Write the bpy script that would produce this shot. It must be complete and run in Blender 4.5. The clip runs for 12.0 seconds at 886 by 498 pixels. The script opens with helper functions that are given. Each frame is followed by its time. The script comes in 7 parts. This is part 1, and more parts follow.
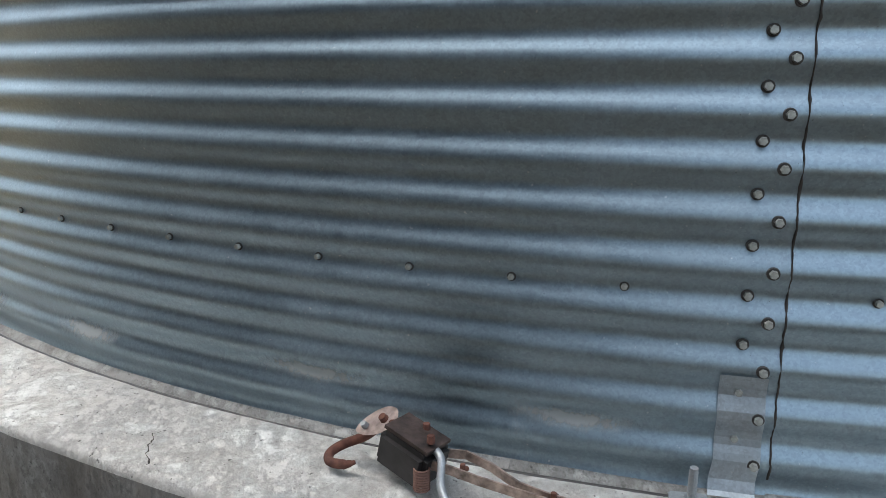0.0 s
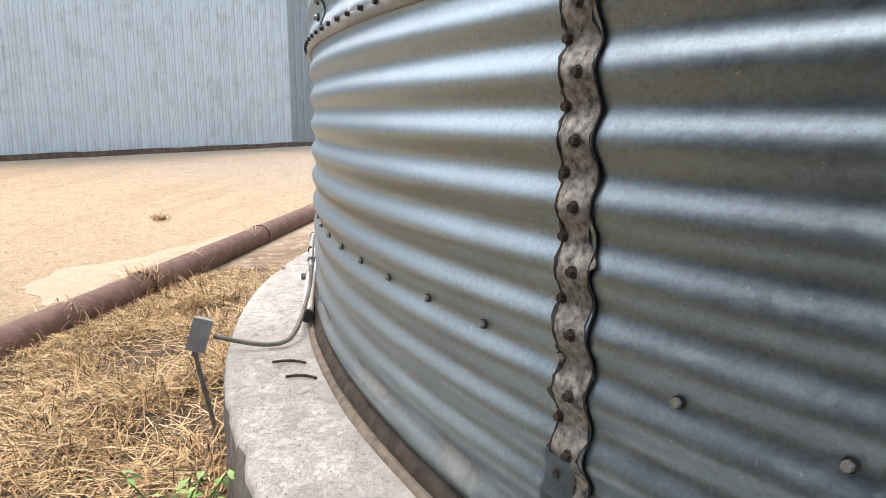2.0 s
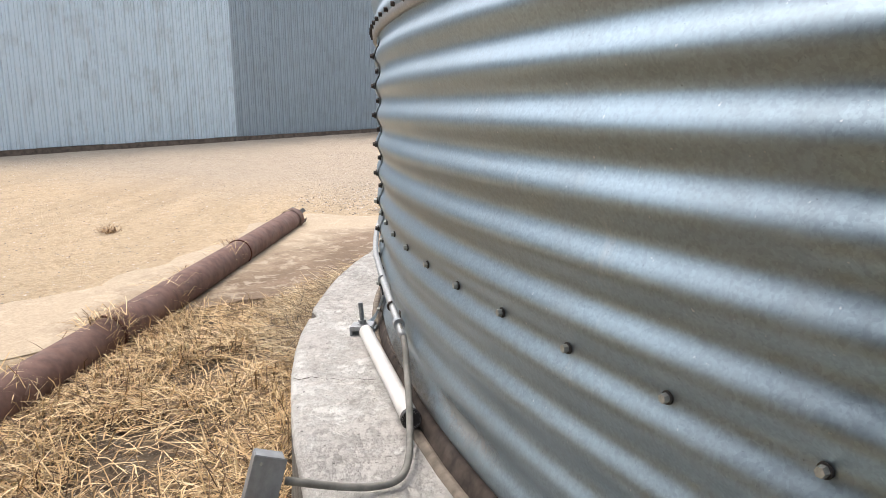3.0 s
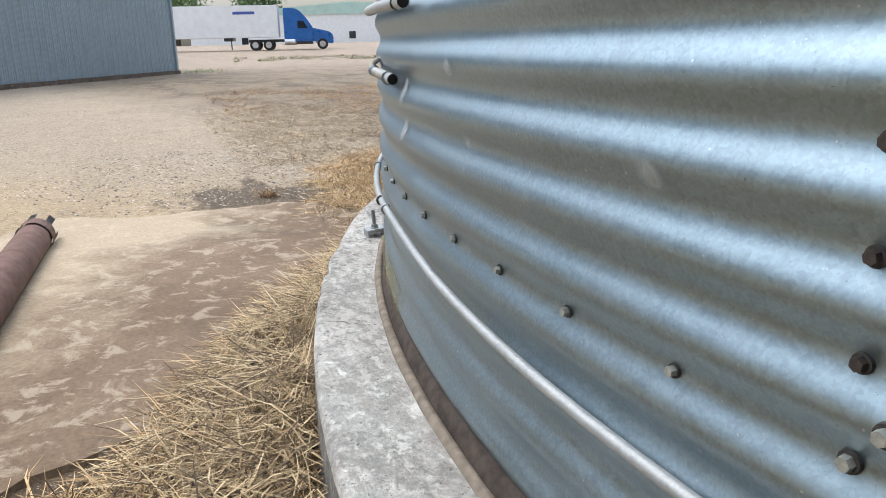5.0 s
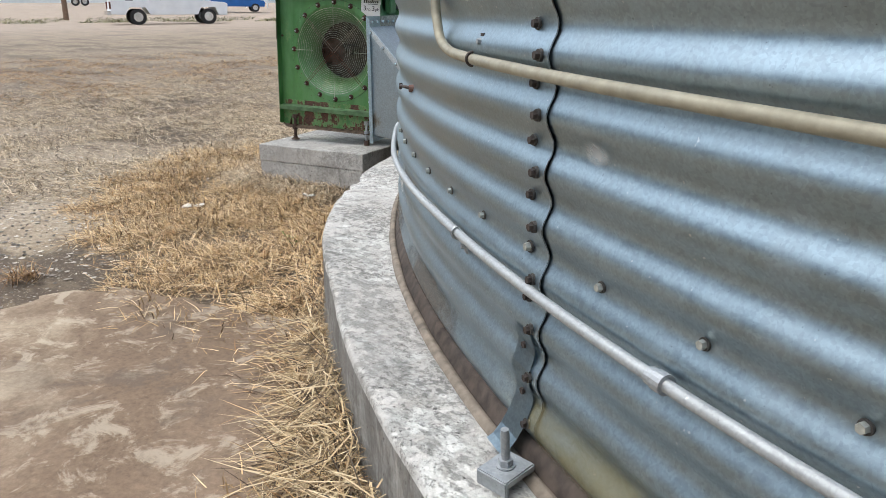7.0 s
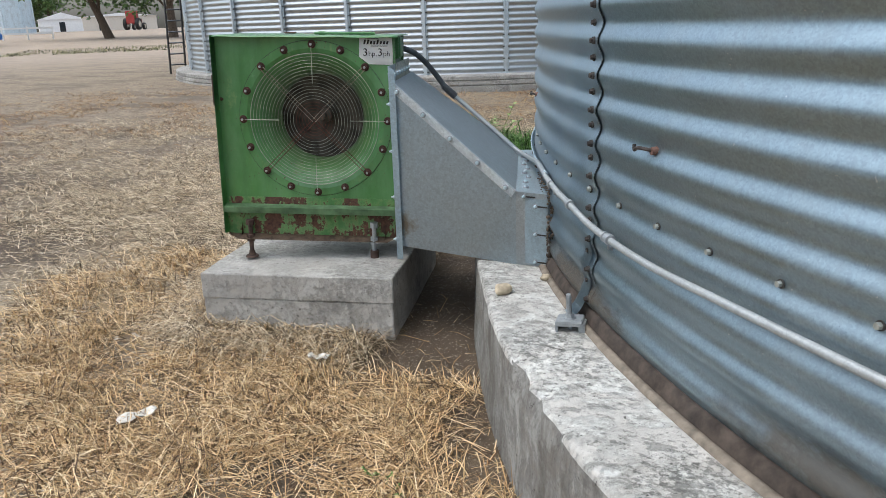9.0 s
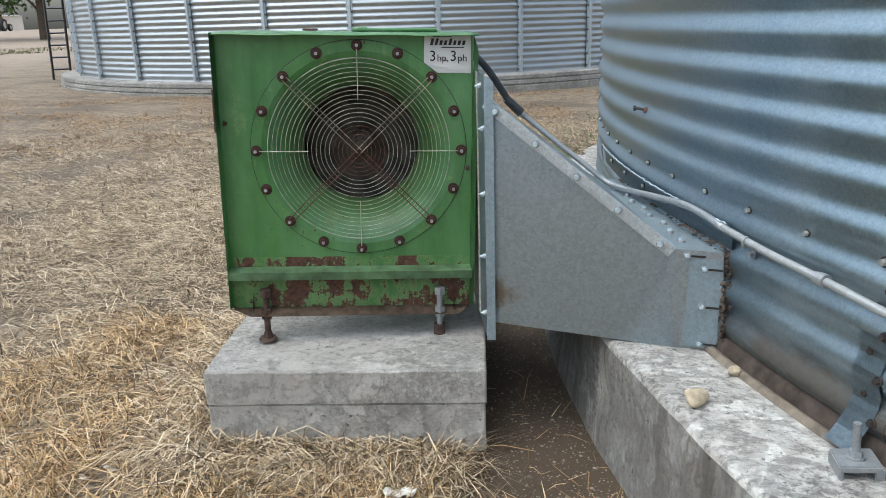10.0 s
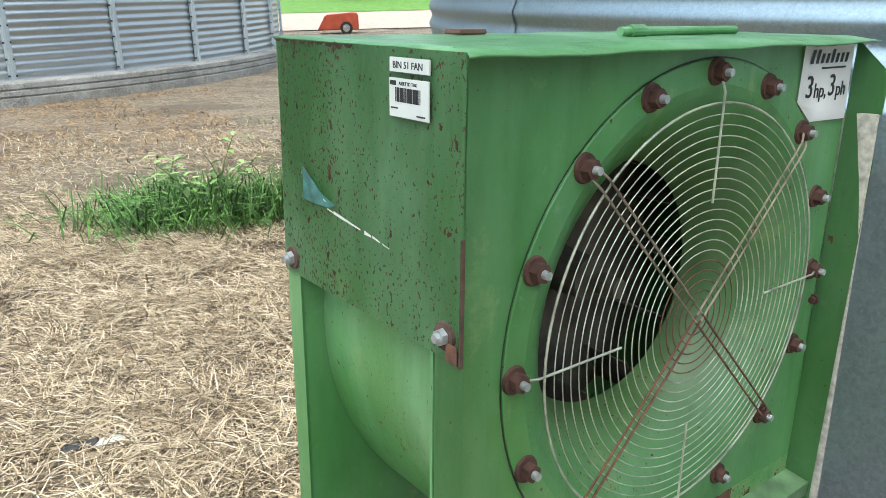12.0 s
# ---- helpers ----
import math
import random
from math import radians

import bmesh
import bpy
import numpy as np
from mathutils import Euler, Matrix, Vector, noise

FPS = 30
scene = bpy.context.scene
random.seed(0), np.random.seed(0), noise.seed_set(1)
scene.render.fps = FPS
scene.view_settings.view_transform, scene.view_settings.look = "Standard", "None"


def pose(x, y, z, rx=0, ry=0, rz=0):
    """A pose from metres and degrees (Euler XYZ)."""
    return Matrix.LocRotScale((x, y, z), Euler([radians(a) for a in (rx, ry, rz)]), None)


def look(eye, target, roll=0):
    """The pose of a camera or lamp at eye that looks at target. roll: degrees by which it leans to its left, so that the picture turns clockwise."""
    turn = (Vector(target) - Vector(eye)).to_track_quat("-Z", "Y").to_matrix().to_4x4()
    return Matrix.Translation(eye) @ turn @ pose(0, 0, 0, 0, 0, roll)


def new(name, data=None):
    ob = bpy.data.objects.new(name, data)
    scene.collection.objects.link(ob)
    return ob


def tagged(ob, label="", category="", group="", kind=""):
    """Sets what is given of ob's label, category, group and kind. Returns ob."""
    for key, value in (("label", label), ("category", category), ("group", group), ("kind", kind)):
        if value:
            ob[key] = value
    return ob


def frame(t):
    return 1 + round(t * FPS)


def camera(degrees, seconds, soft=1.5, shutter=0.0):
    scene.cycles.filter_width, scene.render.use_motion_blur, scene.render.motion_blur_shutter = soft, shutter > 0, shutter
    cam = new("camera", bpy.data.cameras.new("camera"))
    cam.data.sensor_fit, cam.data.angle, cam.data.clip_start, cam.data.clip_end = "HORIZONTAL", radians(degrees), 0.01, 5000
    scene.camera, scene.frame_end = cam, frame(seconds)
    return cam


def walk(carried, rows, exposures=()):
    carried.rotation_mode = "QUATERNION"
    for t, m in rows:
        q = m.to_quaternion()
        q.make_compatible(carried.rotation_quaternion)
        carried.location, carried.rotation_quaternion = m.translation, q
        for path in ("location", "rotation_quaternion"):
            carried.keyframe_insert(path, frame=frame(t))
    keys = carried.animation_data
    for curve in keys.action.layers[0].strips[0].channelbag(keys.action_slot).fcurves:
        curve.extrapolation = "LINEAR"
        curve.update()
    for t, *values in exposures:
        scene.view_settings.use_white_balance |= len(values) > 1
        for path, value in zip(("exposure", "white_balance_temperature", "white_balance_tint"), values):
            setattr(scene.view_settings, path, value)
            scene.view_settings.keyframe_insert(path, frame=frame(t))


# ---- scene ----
cam = camera(60.1, 12.0, 0.6)
PATH = [
    (0, (6.27, -3.187, 1.183), (4.356, -2.808, 0.745), 0.49),
    (0.2, (6.098, -3.305, 1.179), (4.166, -3.031, 0.742), 0.59),
    (0.5, (5.861, -3.529, 1.182), (3.91, -3.344, 0.78), 1.08),
    (1, (5.385, -3.84, 1.182), (3.423, -3.866, 0.798), 0.26),
    (1.5, (4.888, -4.241, 1.18), (2.924, -4.346, 0.82), -0.16),
    (2, (4.355, -4.592, 1.162), (2.39, -4.72, 0.813), -0.23),
    (2.5, (3.828, -4.97, 1.177), (1.862, -5.055, 0.822), -1.19),
    (3, (3.28, -5.266, 1.159), (1.315, -5.234, 0.785), -0.79),
    (3.2, (3.027, -5.365, 1.175), (1.067, -5.274, 0.785), -0.94),
    (4.8, (1.135, -5.99, 1.154), (-0.689, -5.346, 0.648), -1.62),
    (5, (0.932, -6.042, 1.161), (-0.855, -5.314, 0.635), -1.33),
    (5.5, (0.3, -6.089, 1.165), (-1.373, -5.165, 0.576), -1.95),
    (6, (-0.263, -6.133, 1.2), (-1.812, -5.027, 0.586), -1.70),
    (6.5, (-0.871, -6.093, 1.184), (-2.311, -4.848, 0.573), -0.28),
    (7, (-1.453, -6.054, 1.208), (-2.791, -4.701, 0.593), -0.18),
    (7.2, (-1.655, -6.008, 1.217), (-2.957, -4.617, 0.609), -0.12),
    (8.8, (-3.555, -5.533, 1.273), (-4.496, -3.865, 0.7), -1.82),
    (9, (-3.781, -5.46, 1.298), (-4.678, -3.768, 0.722), -1.92),
    (9.5, (-4.32, -5.169, 1.283), (-5.097, -3.421, 0.701), -1.77),
    (10, (-4.834, -4.879, 1.285), (-5.481, -3.078, 0.705), -1.78),
    (10.5, (-5.303, -4.544, 1.265), (-5.777, -2.695, 0.668), -1.63),
    (11, (-5.804, -4.226, 1.278), (-6.035, -2.329, 0.687), -1.67),
    (11.5, (-6.188, -3.869, 1.286), (-6.103, -1.967, 0.675), -1.42),
    (12, (-6.514, -3.484, 1.313), (-6.034, -1.651, 0.672), -1.14),
]
EXPOSURES = [(0, 1.58, 6350, 8), (0.5, 1.74, 6700, 12), (0.9, 1.83, 6950, 14), (1.5, 1.7, 6900, 15), (3.2, 1.3, 6650, 13), (5.0, 1.12, 6200, 9), (7.2, 1.06, 6250, 9), (9.0, 0.93, 6150, 8), (10.5, 1.11, 6050, 5), (12.0, 1.55, 6150, 2)]
walk(cam, [(t, look(eye, target, roll)) for t, eye, target, roll in PATH], EXPOSURES)

# ---- light ----
world = bpy.data.worlds.new("sky")
scene.world = world
world.use_nodes = True
wn = world.node_tree
sky = wn.nodes.new("ShaderNodeTexSky")
sky.sky_type = "NISHITA"
sky.sun_disc = False
sky.sun_elevation, sky.sun_rotation = radians(66), radians(225)
sky.dust_density, sky.air_density = 4.2, 1.1
cloud = wn.nodes.new("ShaderNodeHueSaturation")
cloud.inputs["Saturation"].default_value = 0.6
wn.links.new(sky.outputs[0], cloud.inputs["Color"])
wn.links.new(cloud.outputs[0], wn.nodes["Background"].inputs[0])
wn.nodes["Background"].inputs[1].default_value = 0.13
sun = new("sun", bpy.data.lights.new("sun", "SUN"))
sun.data.energy, sun.data.angle, sun.data.color = 0.6, radians(120), (1.0, 0.97, 0.92)
sun.matrix_world = look((-5, -5, 16), (0, 0, 0))

# ---- plan numbers ----
R = 5.457            # radius of the bin at the valleys of its corrugation
STEP = radians(2.5)  # one bolt spacing round the wall
TH0 = -math.pi / 2 + 14 * STEP
PITCH = 0.1016
AMP = 0.0085
ZB = 0.765           # height of the bolt row
FT = 0.325           # top of the foundation
RING = 1.392         # lower edge of the second ring of sheets
COVER = 11 * PITCH
UP = Vector((0, 0, 1))


def th(j):
    return TH0 + j * STEP


def on_wall(j, out=0.0, z=0.0):
    return Vector(((R + out) * math.cos(th(j)), (R + out) * math.sin(th(j)), z))


def wall_frame(j, out=0.0, z=0.0):
    """x along the wall to the right, y into the wall, z up."""
    a = th(j)
    m = Matrix(((-math.sin(a), -math.cos(a), 0), (math.cos(a), -math.sin(a), 0), (0, 0, 1))).to_4x4()
    return Matrix.Translation(on_wall(j, out, z)) @ m


def smoothstep(a, b, x):
    t = min(1.0, max(0.0, (x - a) / (b - a)))
    return t * t * (3 - 2 * t)


def ground_height(x, y):
    d = math.hypot(x, y)
    z = 0.12 * smoothstep(8, 16, d) + 0.02 * max(0.0, min(d, 105) - 52)
    z -= 0.08 * math.exp(-((x + 5.2) ** 2 + (y + 3.2) ** 2) / 2.2)
    z -= 0.032 * math.exp(-(((x + 2.7) / 3.2) ** 2 + ((y + 6.2) / 2.0) ** 2) ** 3)
    if d < 30:
        z += 0.012 * noise.noise((x * 0.9, y * 0.9, 0)) + 0.006 * noise.noise((x * 4, y * 4, 3))
    return z


# ---- mesh helpers ----
def finish(name, me, material, parent, label="", smooth=False):
    if smooth:
        me.polygons.foreach_set("use_smooth", [True] * len(me.polygons))
    if material and not me.materials:
        me.materials.append(material)
    ob = new(name, me)
    ob.parent = parent
    if label:
        ob["label"] = label
    return ob


def part(name, bm, material, parent=None, label="", smooth=False):
    me = bpy.data.meshes.new(name)
    bmesh.ops.recalc_face_normals(bm, faces=bm.faces[:])
    bm.to_mesh(me)
    bm.free()
    return finish(name, me, material, parent, label, smooth)


def shared(name, me, parent, m, label=""):
    ob = new(name, me)
    ob.parent = parent
    ob.matrix_local = m
    if label:
        ob["label"] = label
    return ob


def box(bm, x0, x1, y0, y1, z0, z1, bevel=0.0):
    v = [bm.verts.new((x, y, z)) for z in (z0, z1) for y in (y0, y1) for x in (x0, x1)]
    fs = [bm.faces.new([v[i] for i in f]) for f in ((0, 2, 3, 1), (4, 5, 7, 6), (0, 1, 5, 4), (2, 6, 7, 3), (0, 4, 6, 2), (1, 3, 7, 5))]
    if bevel:
        es = {e for f in fs for e in f.edges}
        bmesh.ops.bevel(bm, geom=list(es), offset=bevel, segments=2, affect="EDGES")
    return v


def cyl(bm, p0, p1, r0, r1=None, seg=16, caps=True):
    p0, p1 = Vector(p0), Vector(p1)
    r1 = r0 if r1 is None else r1
    m = Matrix.Translation((p0 + p1) / 2) @ (p1 - p0).to_track_quat("Z", "Y").to_matrix().to_4x4()
    bmesh.ops.create_cone(bm, cap_ends=caps, segments=seg, radius1=r0, radius2=r1, depth=(p1 - p0).length, matrix=m)


def tube(bm, pts, r, seg=10, caps=True):
    pts = [Vector(p) for p in pts]
    n = None
    rings = []
    for i, p in enumerate(pts):
        d = (pts[min(i + 1, len(pts) - 1)] - pts[max(i - 1, 0)]).normalized()
        if n is None:
            n = d.orthogonal().normalized()
        n = (n - d * n.dot(d)).normalized()
        b = d.cross(n)
        rr = r[i] if isinstance(r, (list, tuple)) else r
        rings.append([bm.verts.new(p + rr * (math.cos(2 * math.pi * k / seg) * n + math.sin(2 * math.pi * k / seg) * b)) for k in range(seg)])
    for a, b in zip(rings, rings[1:]):
        for k in range(seg):
            bm.faces.new((a[k], a[(k + 1) % seg], b[(k + 1) % seg], b[k]))
    if caps:
        bm.faces.new(rings[0][::-1])
        bm.faces.new(rings[-1])


def curve_pts(pts, n=8):
    """A smooth line through points."""
    pts = [Vector(p) for p in pts]
    out = []
    for i in range(len(pts) - 1):
        a, b, c, d = pts[max(i - 1, 0)], pts[i], pts[i + 1], pts[min(i + 2, len(pts) - 1)]
        for k in range(n):
            t = k / n
            out.append(0.5 * ((2 * b) + (c - a) * t + (2 * a - 5 * b + 4 * c - d) * t * t + (3 * b - a - 3 * c + d) * t ** 3))
    return out + [pts[-1]]


def grid_mesh(name, rows, material, parent=None, smooth=True, closed=False):
    nr, nc = len(rows), len(rows[0])
    verts = [tuple(p) for row in rows for p in row]
    faces = [(a * nc + b, a * nc + b + 1, (a + 1) * nc + b + 1, (a + 1) * nc + b) for a in range(nr - 1) for b in range(nc - 1)]
    me = bpy.data.meshes.new(name)
    me.from_pydata(verts, [], faces)
    me.validate()
    return finish(name, me, material, parent, "", smooth)


def lathe(bm, prof, seg=64, axis="y"):
    """Turns (radius, depth) pairs round the y axis."""
    rings = []
    for r, y in prof:
        rings.append([bm.verts.new((r * math.cos(2 * math.pi * k / seg), y, r * math.sin(2 * math.pi * k / seg))) for k in range(seg)])
    for a, b in zip(rings, rings[1:]):
        for k in range(seg):
            bm.faces.new((a[k], a[(k + 1) % seg], b[(k + 1) % seg], b[k]))
    return rings


def hexbolt_mesh(name, material, head=0.0095, high=0.008, washer=0.013, stud=0.0, under=None):
    """A hexagon head on a washer, standing out along -y."""
    bm = bmesh.new()
    cyl(bm, (0, 0.004, 0), (0, -0.003, 0), washer, washer * 0.93, 16)
    cyl(bm, (0, -0.003, 0), (0, -0.003 - high, 0), head, head * 0.9, 6)
    if stud:
        cyl(bm, (0, -0.003 - high, 0), (0, -0.003 - high - stud, 0), head * 0.5, head * 0.45, 10)
    me = bpy.data.meshes.new(name)
    bmesh.ops.recalc_face_normals(bm, faces=bm.faces[:])
    bm.faces.ensure_lookup_table()
    for f in bm.faces:
        f.material_index = 1 if f.calc_center_median().y > -0.0032 else 0
    bm.to_mesh(me)
    bm.free()
    me.materials.append(material)
    me.materials.append(under or WASHER)
    return me


# ---- materials ----
class Nodes:
    def __init__(self, name, made=None):
        self.m = made or bpy.data.materials.new(name)
        self.m.use_nodes = True
        self.t = self.m.node_tree
        self.b = self.t.nodes["Principled BSDF"]
        tc = self.t.nodes.new("ShaderNodeTexCoord")
        self.co = tc.outputs["Object"]

    def n(self, kind, **inputs):
        node = self.t.nodes.new(kind)
        for k, v in inputs.items():
            self.put(node.inputs[k.replace("_", " ")], v)
        return node

    def put(self, socket, v):
        if isinstance(v, bpy.types.NodeSocket):
            self.t.links.new(v, socket)
        elif isinstance(v, tuple) and len(v) == 3 and socket.type == "RGBA":
            socket.default_value = (*v, 1)
        else:
            socket.default_value = v

    def noise(self, scale, detail=4.0, rough=0.55, co=None, dist=0.0):
        return self.n("ShaderNodeTexNoise", Vector=co or self.co, Scale=scale, Detail=detail, Roughness=rough, Distortion=dist).outputs["Fac"]

    def stretch(self, x, y, z, co=None):
        return self.n("ShaderNodeMapping", Vector=co or self.co, Scale=(x, y, z)).outputs[0]

    def ramp(self, fac, lo, hi, a=0.0, b=1.0):
        r = self.n("ShaderNodeMapRange", Value=fac)
        r.inputs["From Min"].default_value, r.inputs["From Max"].default_value = lo, hi
        r.inputs["To Min"].default_value, r.inputs["To Max"].default_value = a, b
        return r.outputs[0]

    def mix(self, fac, a, b):
        x = self.t.nodes.new("ShaderNodeMix")
        x.data_type = "RGBA"
        self.put(x.inputs[0], fac)
        self.put(x.inputs[6], a)
        self.put(x.inputs[7], b)
        return x.outputs[2]

    def math(self, op, a, b=0.0):
        x = self.t.nodes.new("ShaderNodeMath")
        x.operation = op
        self.put(x.inputs[0], a)
        self.put(x.inputs[1], b)
        return x.outputs[0]

    def bump(self, height, strength=0.3, dist=0.01):
        return self.n("ShaderNodeBump", Height=height, Strength=strength, Distance=dist).outputs[0]

    def done(self, color=None, rough=None, metal=None, normal=None):
        for key, v in (("Base Color", color), ("Roughness", rough), ("Metallic", metal), ("Normal", normal)):
            if v is not None:
                self.put(self.b.inputs[key], v)
        return self.m


def plain(name, color, rough=0.6, metal=0.0, vary=0.25, scale=30.0):
    g = Nodes(name)
    f = g.ramp(g.noise(scale, 5), 0.3, 0.7)
    dark = tuple(c * (1 - vary) for c in color)
    lite = tuple(min(1, c * (1 + vary)) for c in color)
    return g.done(g.mix(f, dark, lite), g.ramp(g.noise(scale * 0.4), 0.3, 0.7, rough * 0.85, min(1, rough * 1.15)), metal, g.bump(g.noise(scale * 4), 0.15, 0.003))


def galvanised(name, tone=0.5, rough=0.36, dirt=0.35, tint=(0.8, 0.98, 1.07), metal=0.9):
    g = Nodes(name)
    info = g.t.nodes.new("ShaderNodeObjectInfo")
    shift = g.t.nodes.new("ShaderNodeVectorMath")
    shift.operation = "ADD"
    g.t.links.new(g.co, shift.inputs[0])
    g.put(shift.inputs[1], g.n("ShaderNodeCombineXYZ", X=g.math("MULTIPLY", info.outputs["Random"], 31.0), Y=g.math("MULTIPLY", info.outputs["Random"], 17.0)).outputs[0])
    g.co = shift.outputs[0]
    cells = g.n("ShaderNodeTexVoronoi", Vector=g.co, Scale=210.0)
    spangle = g.n("ShaderNodeSeparateColor", Color=cells.outputs["Color"]).outputs[0]
    cells2 = g.n("ShaderNodeTexVoronoi", Vector=g.co, Scale=95.0)
    spangle2 = g.n("ShaderNodeSeparateColor", Color=cells2.outputs["Color"]).outputs[1]
    base = tuple(tone * c for c in tint)
    col = g.mix(g.math("ADD", g.math("MULTIPLY", spangle, 0.5), g.math("MULTIPLY", spangle2, 0.5)), tuple(c * 0.84 for c in base), tuple(c * 1.16 for c in base))
    streak = g.ramp(g.noise(1.0, 6, 0.65, g.stretch(7, 7, 0.6)), 0.5, 0.78)
    col = g.mix(g.math("MULTIPLY", streak, dirt * 0.5), col, (0.2, 0.2, 0.185))
    blotch = g.ramp(g.noise(2.3, 6, 0.6), 0.5, 0.8)
    col = g.mix(g.math("MULTIPLY", blotch, dirt * 0.6), col, (0.24, 0.235, 0.215))
    pale = g.ramp(g.noise(5.0, 8, 0.7, g.stretch(1, 1, 0.35)), 0.66, 0.74)
    col = g.mix(g.math("MULTIPLY", pale, 0.3), col, (0.72, 0.73, 0.72))
    speck = g.ramp(g.noise(85, 3), 0.715, 0.745)
    col = g.mix(g.math("MULTIPLY", speck, 0.5), col, (0.8, 0.8, 0.78))
    fleck = g.ramp(g.noise(150, 3, 0.6), 0.29, 0.265)
    col = g.mix(g.math("MULTIPLY", fleck, 0.5), col, (0.06, 0.058, 0.055))
    rgh = g.math("ADD", g.ramp(spangle2, 0, 1, rough - 0.04, rough + 0.05), g.math("MULTIPLY", g.math("ADD", blotch, pale), 0.14))
    met = g.math("SUBTRACT", metal, g.math("MULTIPLY", g.math("ADD", streak, pale), 0.3 * metal))
    nrm = g.bump(g.math("ADD", g.math("MULTIPLY", g.noise(160, 2), 0.12), g.noise(6, 3)), 0.12, 0.004)
    return g.done(col, rgh, met, nrm)


def concrete(name, tone=0.42, brown=0.3, pale=0.4, worn=0.6, streaks=0.0, weather=False):
    """weather: the side of the footing that faces west has worn rougher than the rest."""
    g = Nodes(name)
    if weather:
        worn = g.ramp(g.n("ShaderNodeSeparateXYZ", Vector=g.co).outputs[0], -1.8, 0.4, worn, worn * 0.2)
    big = g.noise(1.7, 8, 0.65)
    mid = g.noise(9.0, 10, 0.78, dist=0.4)
    fine = g.noise(140, 4, 0.7)
    grain = g.ramp(g.noise(70, 6, 0.8), 0.36, 0.64, 0.91, 1.08)
    base = (tone, tone * 0.97, tone * 0.9)
    col = g.mix(g.ramp(big, 0.36, 0.64), tuple(c * 0.74 for c in base), base)
    flake = g.ramp(g.math("ADD", g.math("MULTIPLY", mid, 0.65), g.math("MULTIPLY", big, 0.35)), 0.485, 0.53)
    col = g.mix(g.math("MULTIPLY", flake, pale), col, (0.7, 0.71, 0.67))
    stain = g.ramp(g.noise(3.4, 9, 0.74, dist=0.5), 0.52, 0.64)
    col = g.mix(g.math("MULTIPLY", stain, brown), col, (0.19, 0.155, 0.115))
    grime = g.ramp(g.noise(19, 8, 0.78), 0.5, 0.62)
    col = g.mix(g.math("MULTIPLY", grime, 0.3), col, (0.26, 0.24, 0.21))
    scab = g.ramp(g.math("ADD", g.math("MULTIPLY", g.noise(16.0, 10, 0.82, g.stretch(1.0, 1.9, 1.0)), 0.68), g.math("MULTIPLY", g.noise(1.1, 5), 0.32)), 0.505, 0.54)
    col = g.mix(g.math("MULTIPLY", scab, worn), col, (0.2, 0.195, 0.175))
    lichen = g.ramp(g.math("ADD", g.math("MULTIPLY", g.noise(46, 7, 0.74), 0.6), g.math("MULTIPLY", g.noise(2.6, 4), 0.4)), 0.535, 0.57)
    col = g.mix(g.math("MULTIPLY", lichen, worn), col, (0.1, 0.097, 0.085))
    if streaks:
        run = g.ramp(g.noise(1.0, 7, 0.7, g.stretch(8, 8, 0.9)), 0.45, 0.62)
        col = g.mix(g.math("MULTIPLY", run, streaks), col, (0.12, 0.11, 0.092))
        lime = g.ramp(g.noise(1.0, 7, 0.7, g.stretch(5.5, 5.5, 1.3)), 0.58, 0.7)
        col = g.mix(g.math("MULTIPLY", lime, streaks * 0.7), col, (0.52, 0.5, 0.44))
    pit = g.ramp(g.noise(55, 3, 0.6), 0.29, 0.34, 1, 0)
    col = g.mix(g.math("MULTIPLY", pit, 0.75), col, (0.07, 0.066, 0.058))
    vein = g.n("ShaderNodeVectorMath", Vector=col)
    vein.operation = "SCALE"
    g.put(vein.inputs["Scale"], grain)
    h = g.math("ADD", g.math("MULTIPLY", fine, 0.4), g.math("SUBTRACT", g.math("ADD", mid, g.math("MULTIPLY", flake, 0.5)), pit))
    return g.done(vein.outputs[0], 0.92, 0.0, g.bump(g.math("SUBTRACT", h, g.math("MULTIPLY", scab, 0.5)), 0.7, 0.007))


def muddy(name):
    g = Nodes(name)
    mid, fine = g.noise(4.0, 8, 0.7, dist=0.5), g.noise(55, 6, 0.7)
    col = g.mix(g.ramp(fine, 0.3, 0.7), (0.13, 0.088, 0.054), (0.215, 0.15, 0.096))
    col = g.mix(g.ramp(g.noise(1.1, 6, 0.65), 0.42, 0.62), col, g.mix(g.ramp(fine, 0.3, 0.7), (0.17, 0.12, 0.078), (0.28, 0.2, 0.135)))
    col = g.mix(g.math("MULTIPLY", g.ramp(g.noise(6.5, 9, 0.72, dist=0.6), 0.52, 0.6), 0.6), col, (0.48, 0.41, 0.31))
    col = g.mix(g.math("MULTIPLY", g.ramp(g.noise(1.7, 7, 0.7, dist=0.8), 0.54, 0.66), 0.7), col, (0.13, 0.098, 0.07))
    length = g.t.nodes.new("ShaderNodeVectorMath")
    length.operation = "LENGTH"
    g.t.links.new(g.co, length.inputs[0])
    outer = g.ramp(g.math("ADD", length.outputs["Value"], g.math("MULTIPLY", g.math("SUBTRACT", g.noise(1.6, 8, 0.7, dist=0.6), 0.5), 2.2)), 6.7, 7.4)
    sand = g.mix(g.ramp(fine, 0.3, 0.7), (0.44, 0.36, 0.25), (0.62, 0.52, 0.38))
    col = g.mix(g.math("MULTIPLY", outer, 0.7), col, sand)
    return g.done(col, 0.95, 0.0, g.bump(g.math("ADD", mid, g.math("MULTIPLY", fine, 0.4)), 0.5, 0.012))


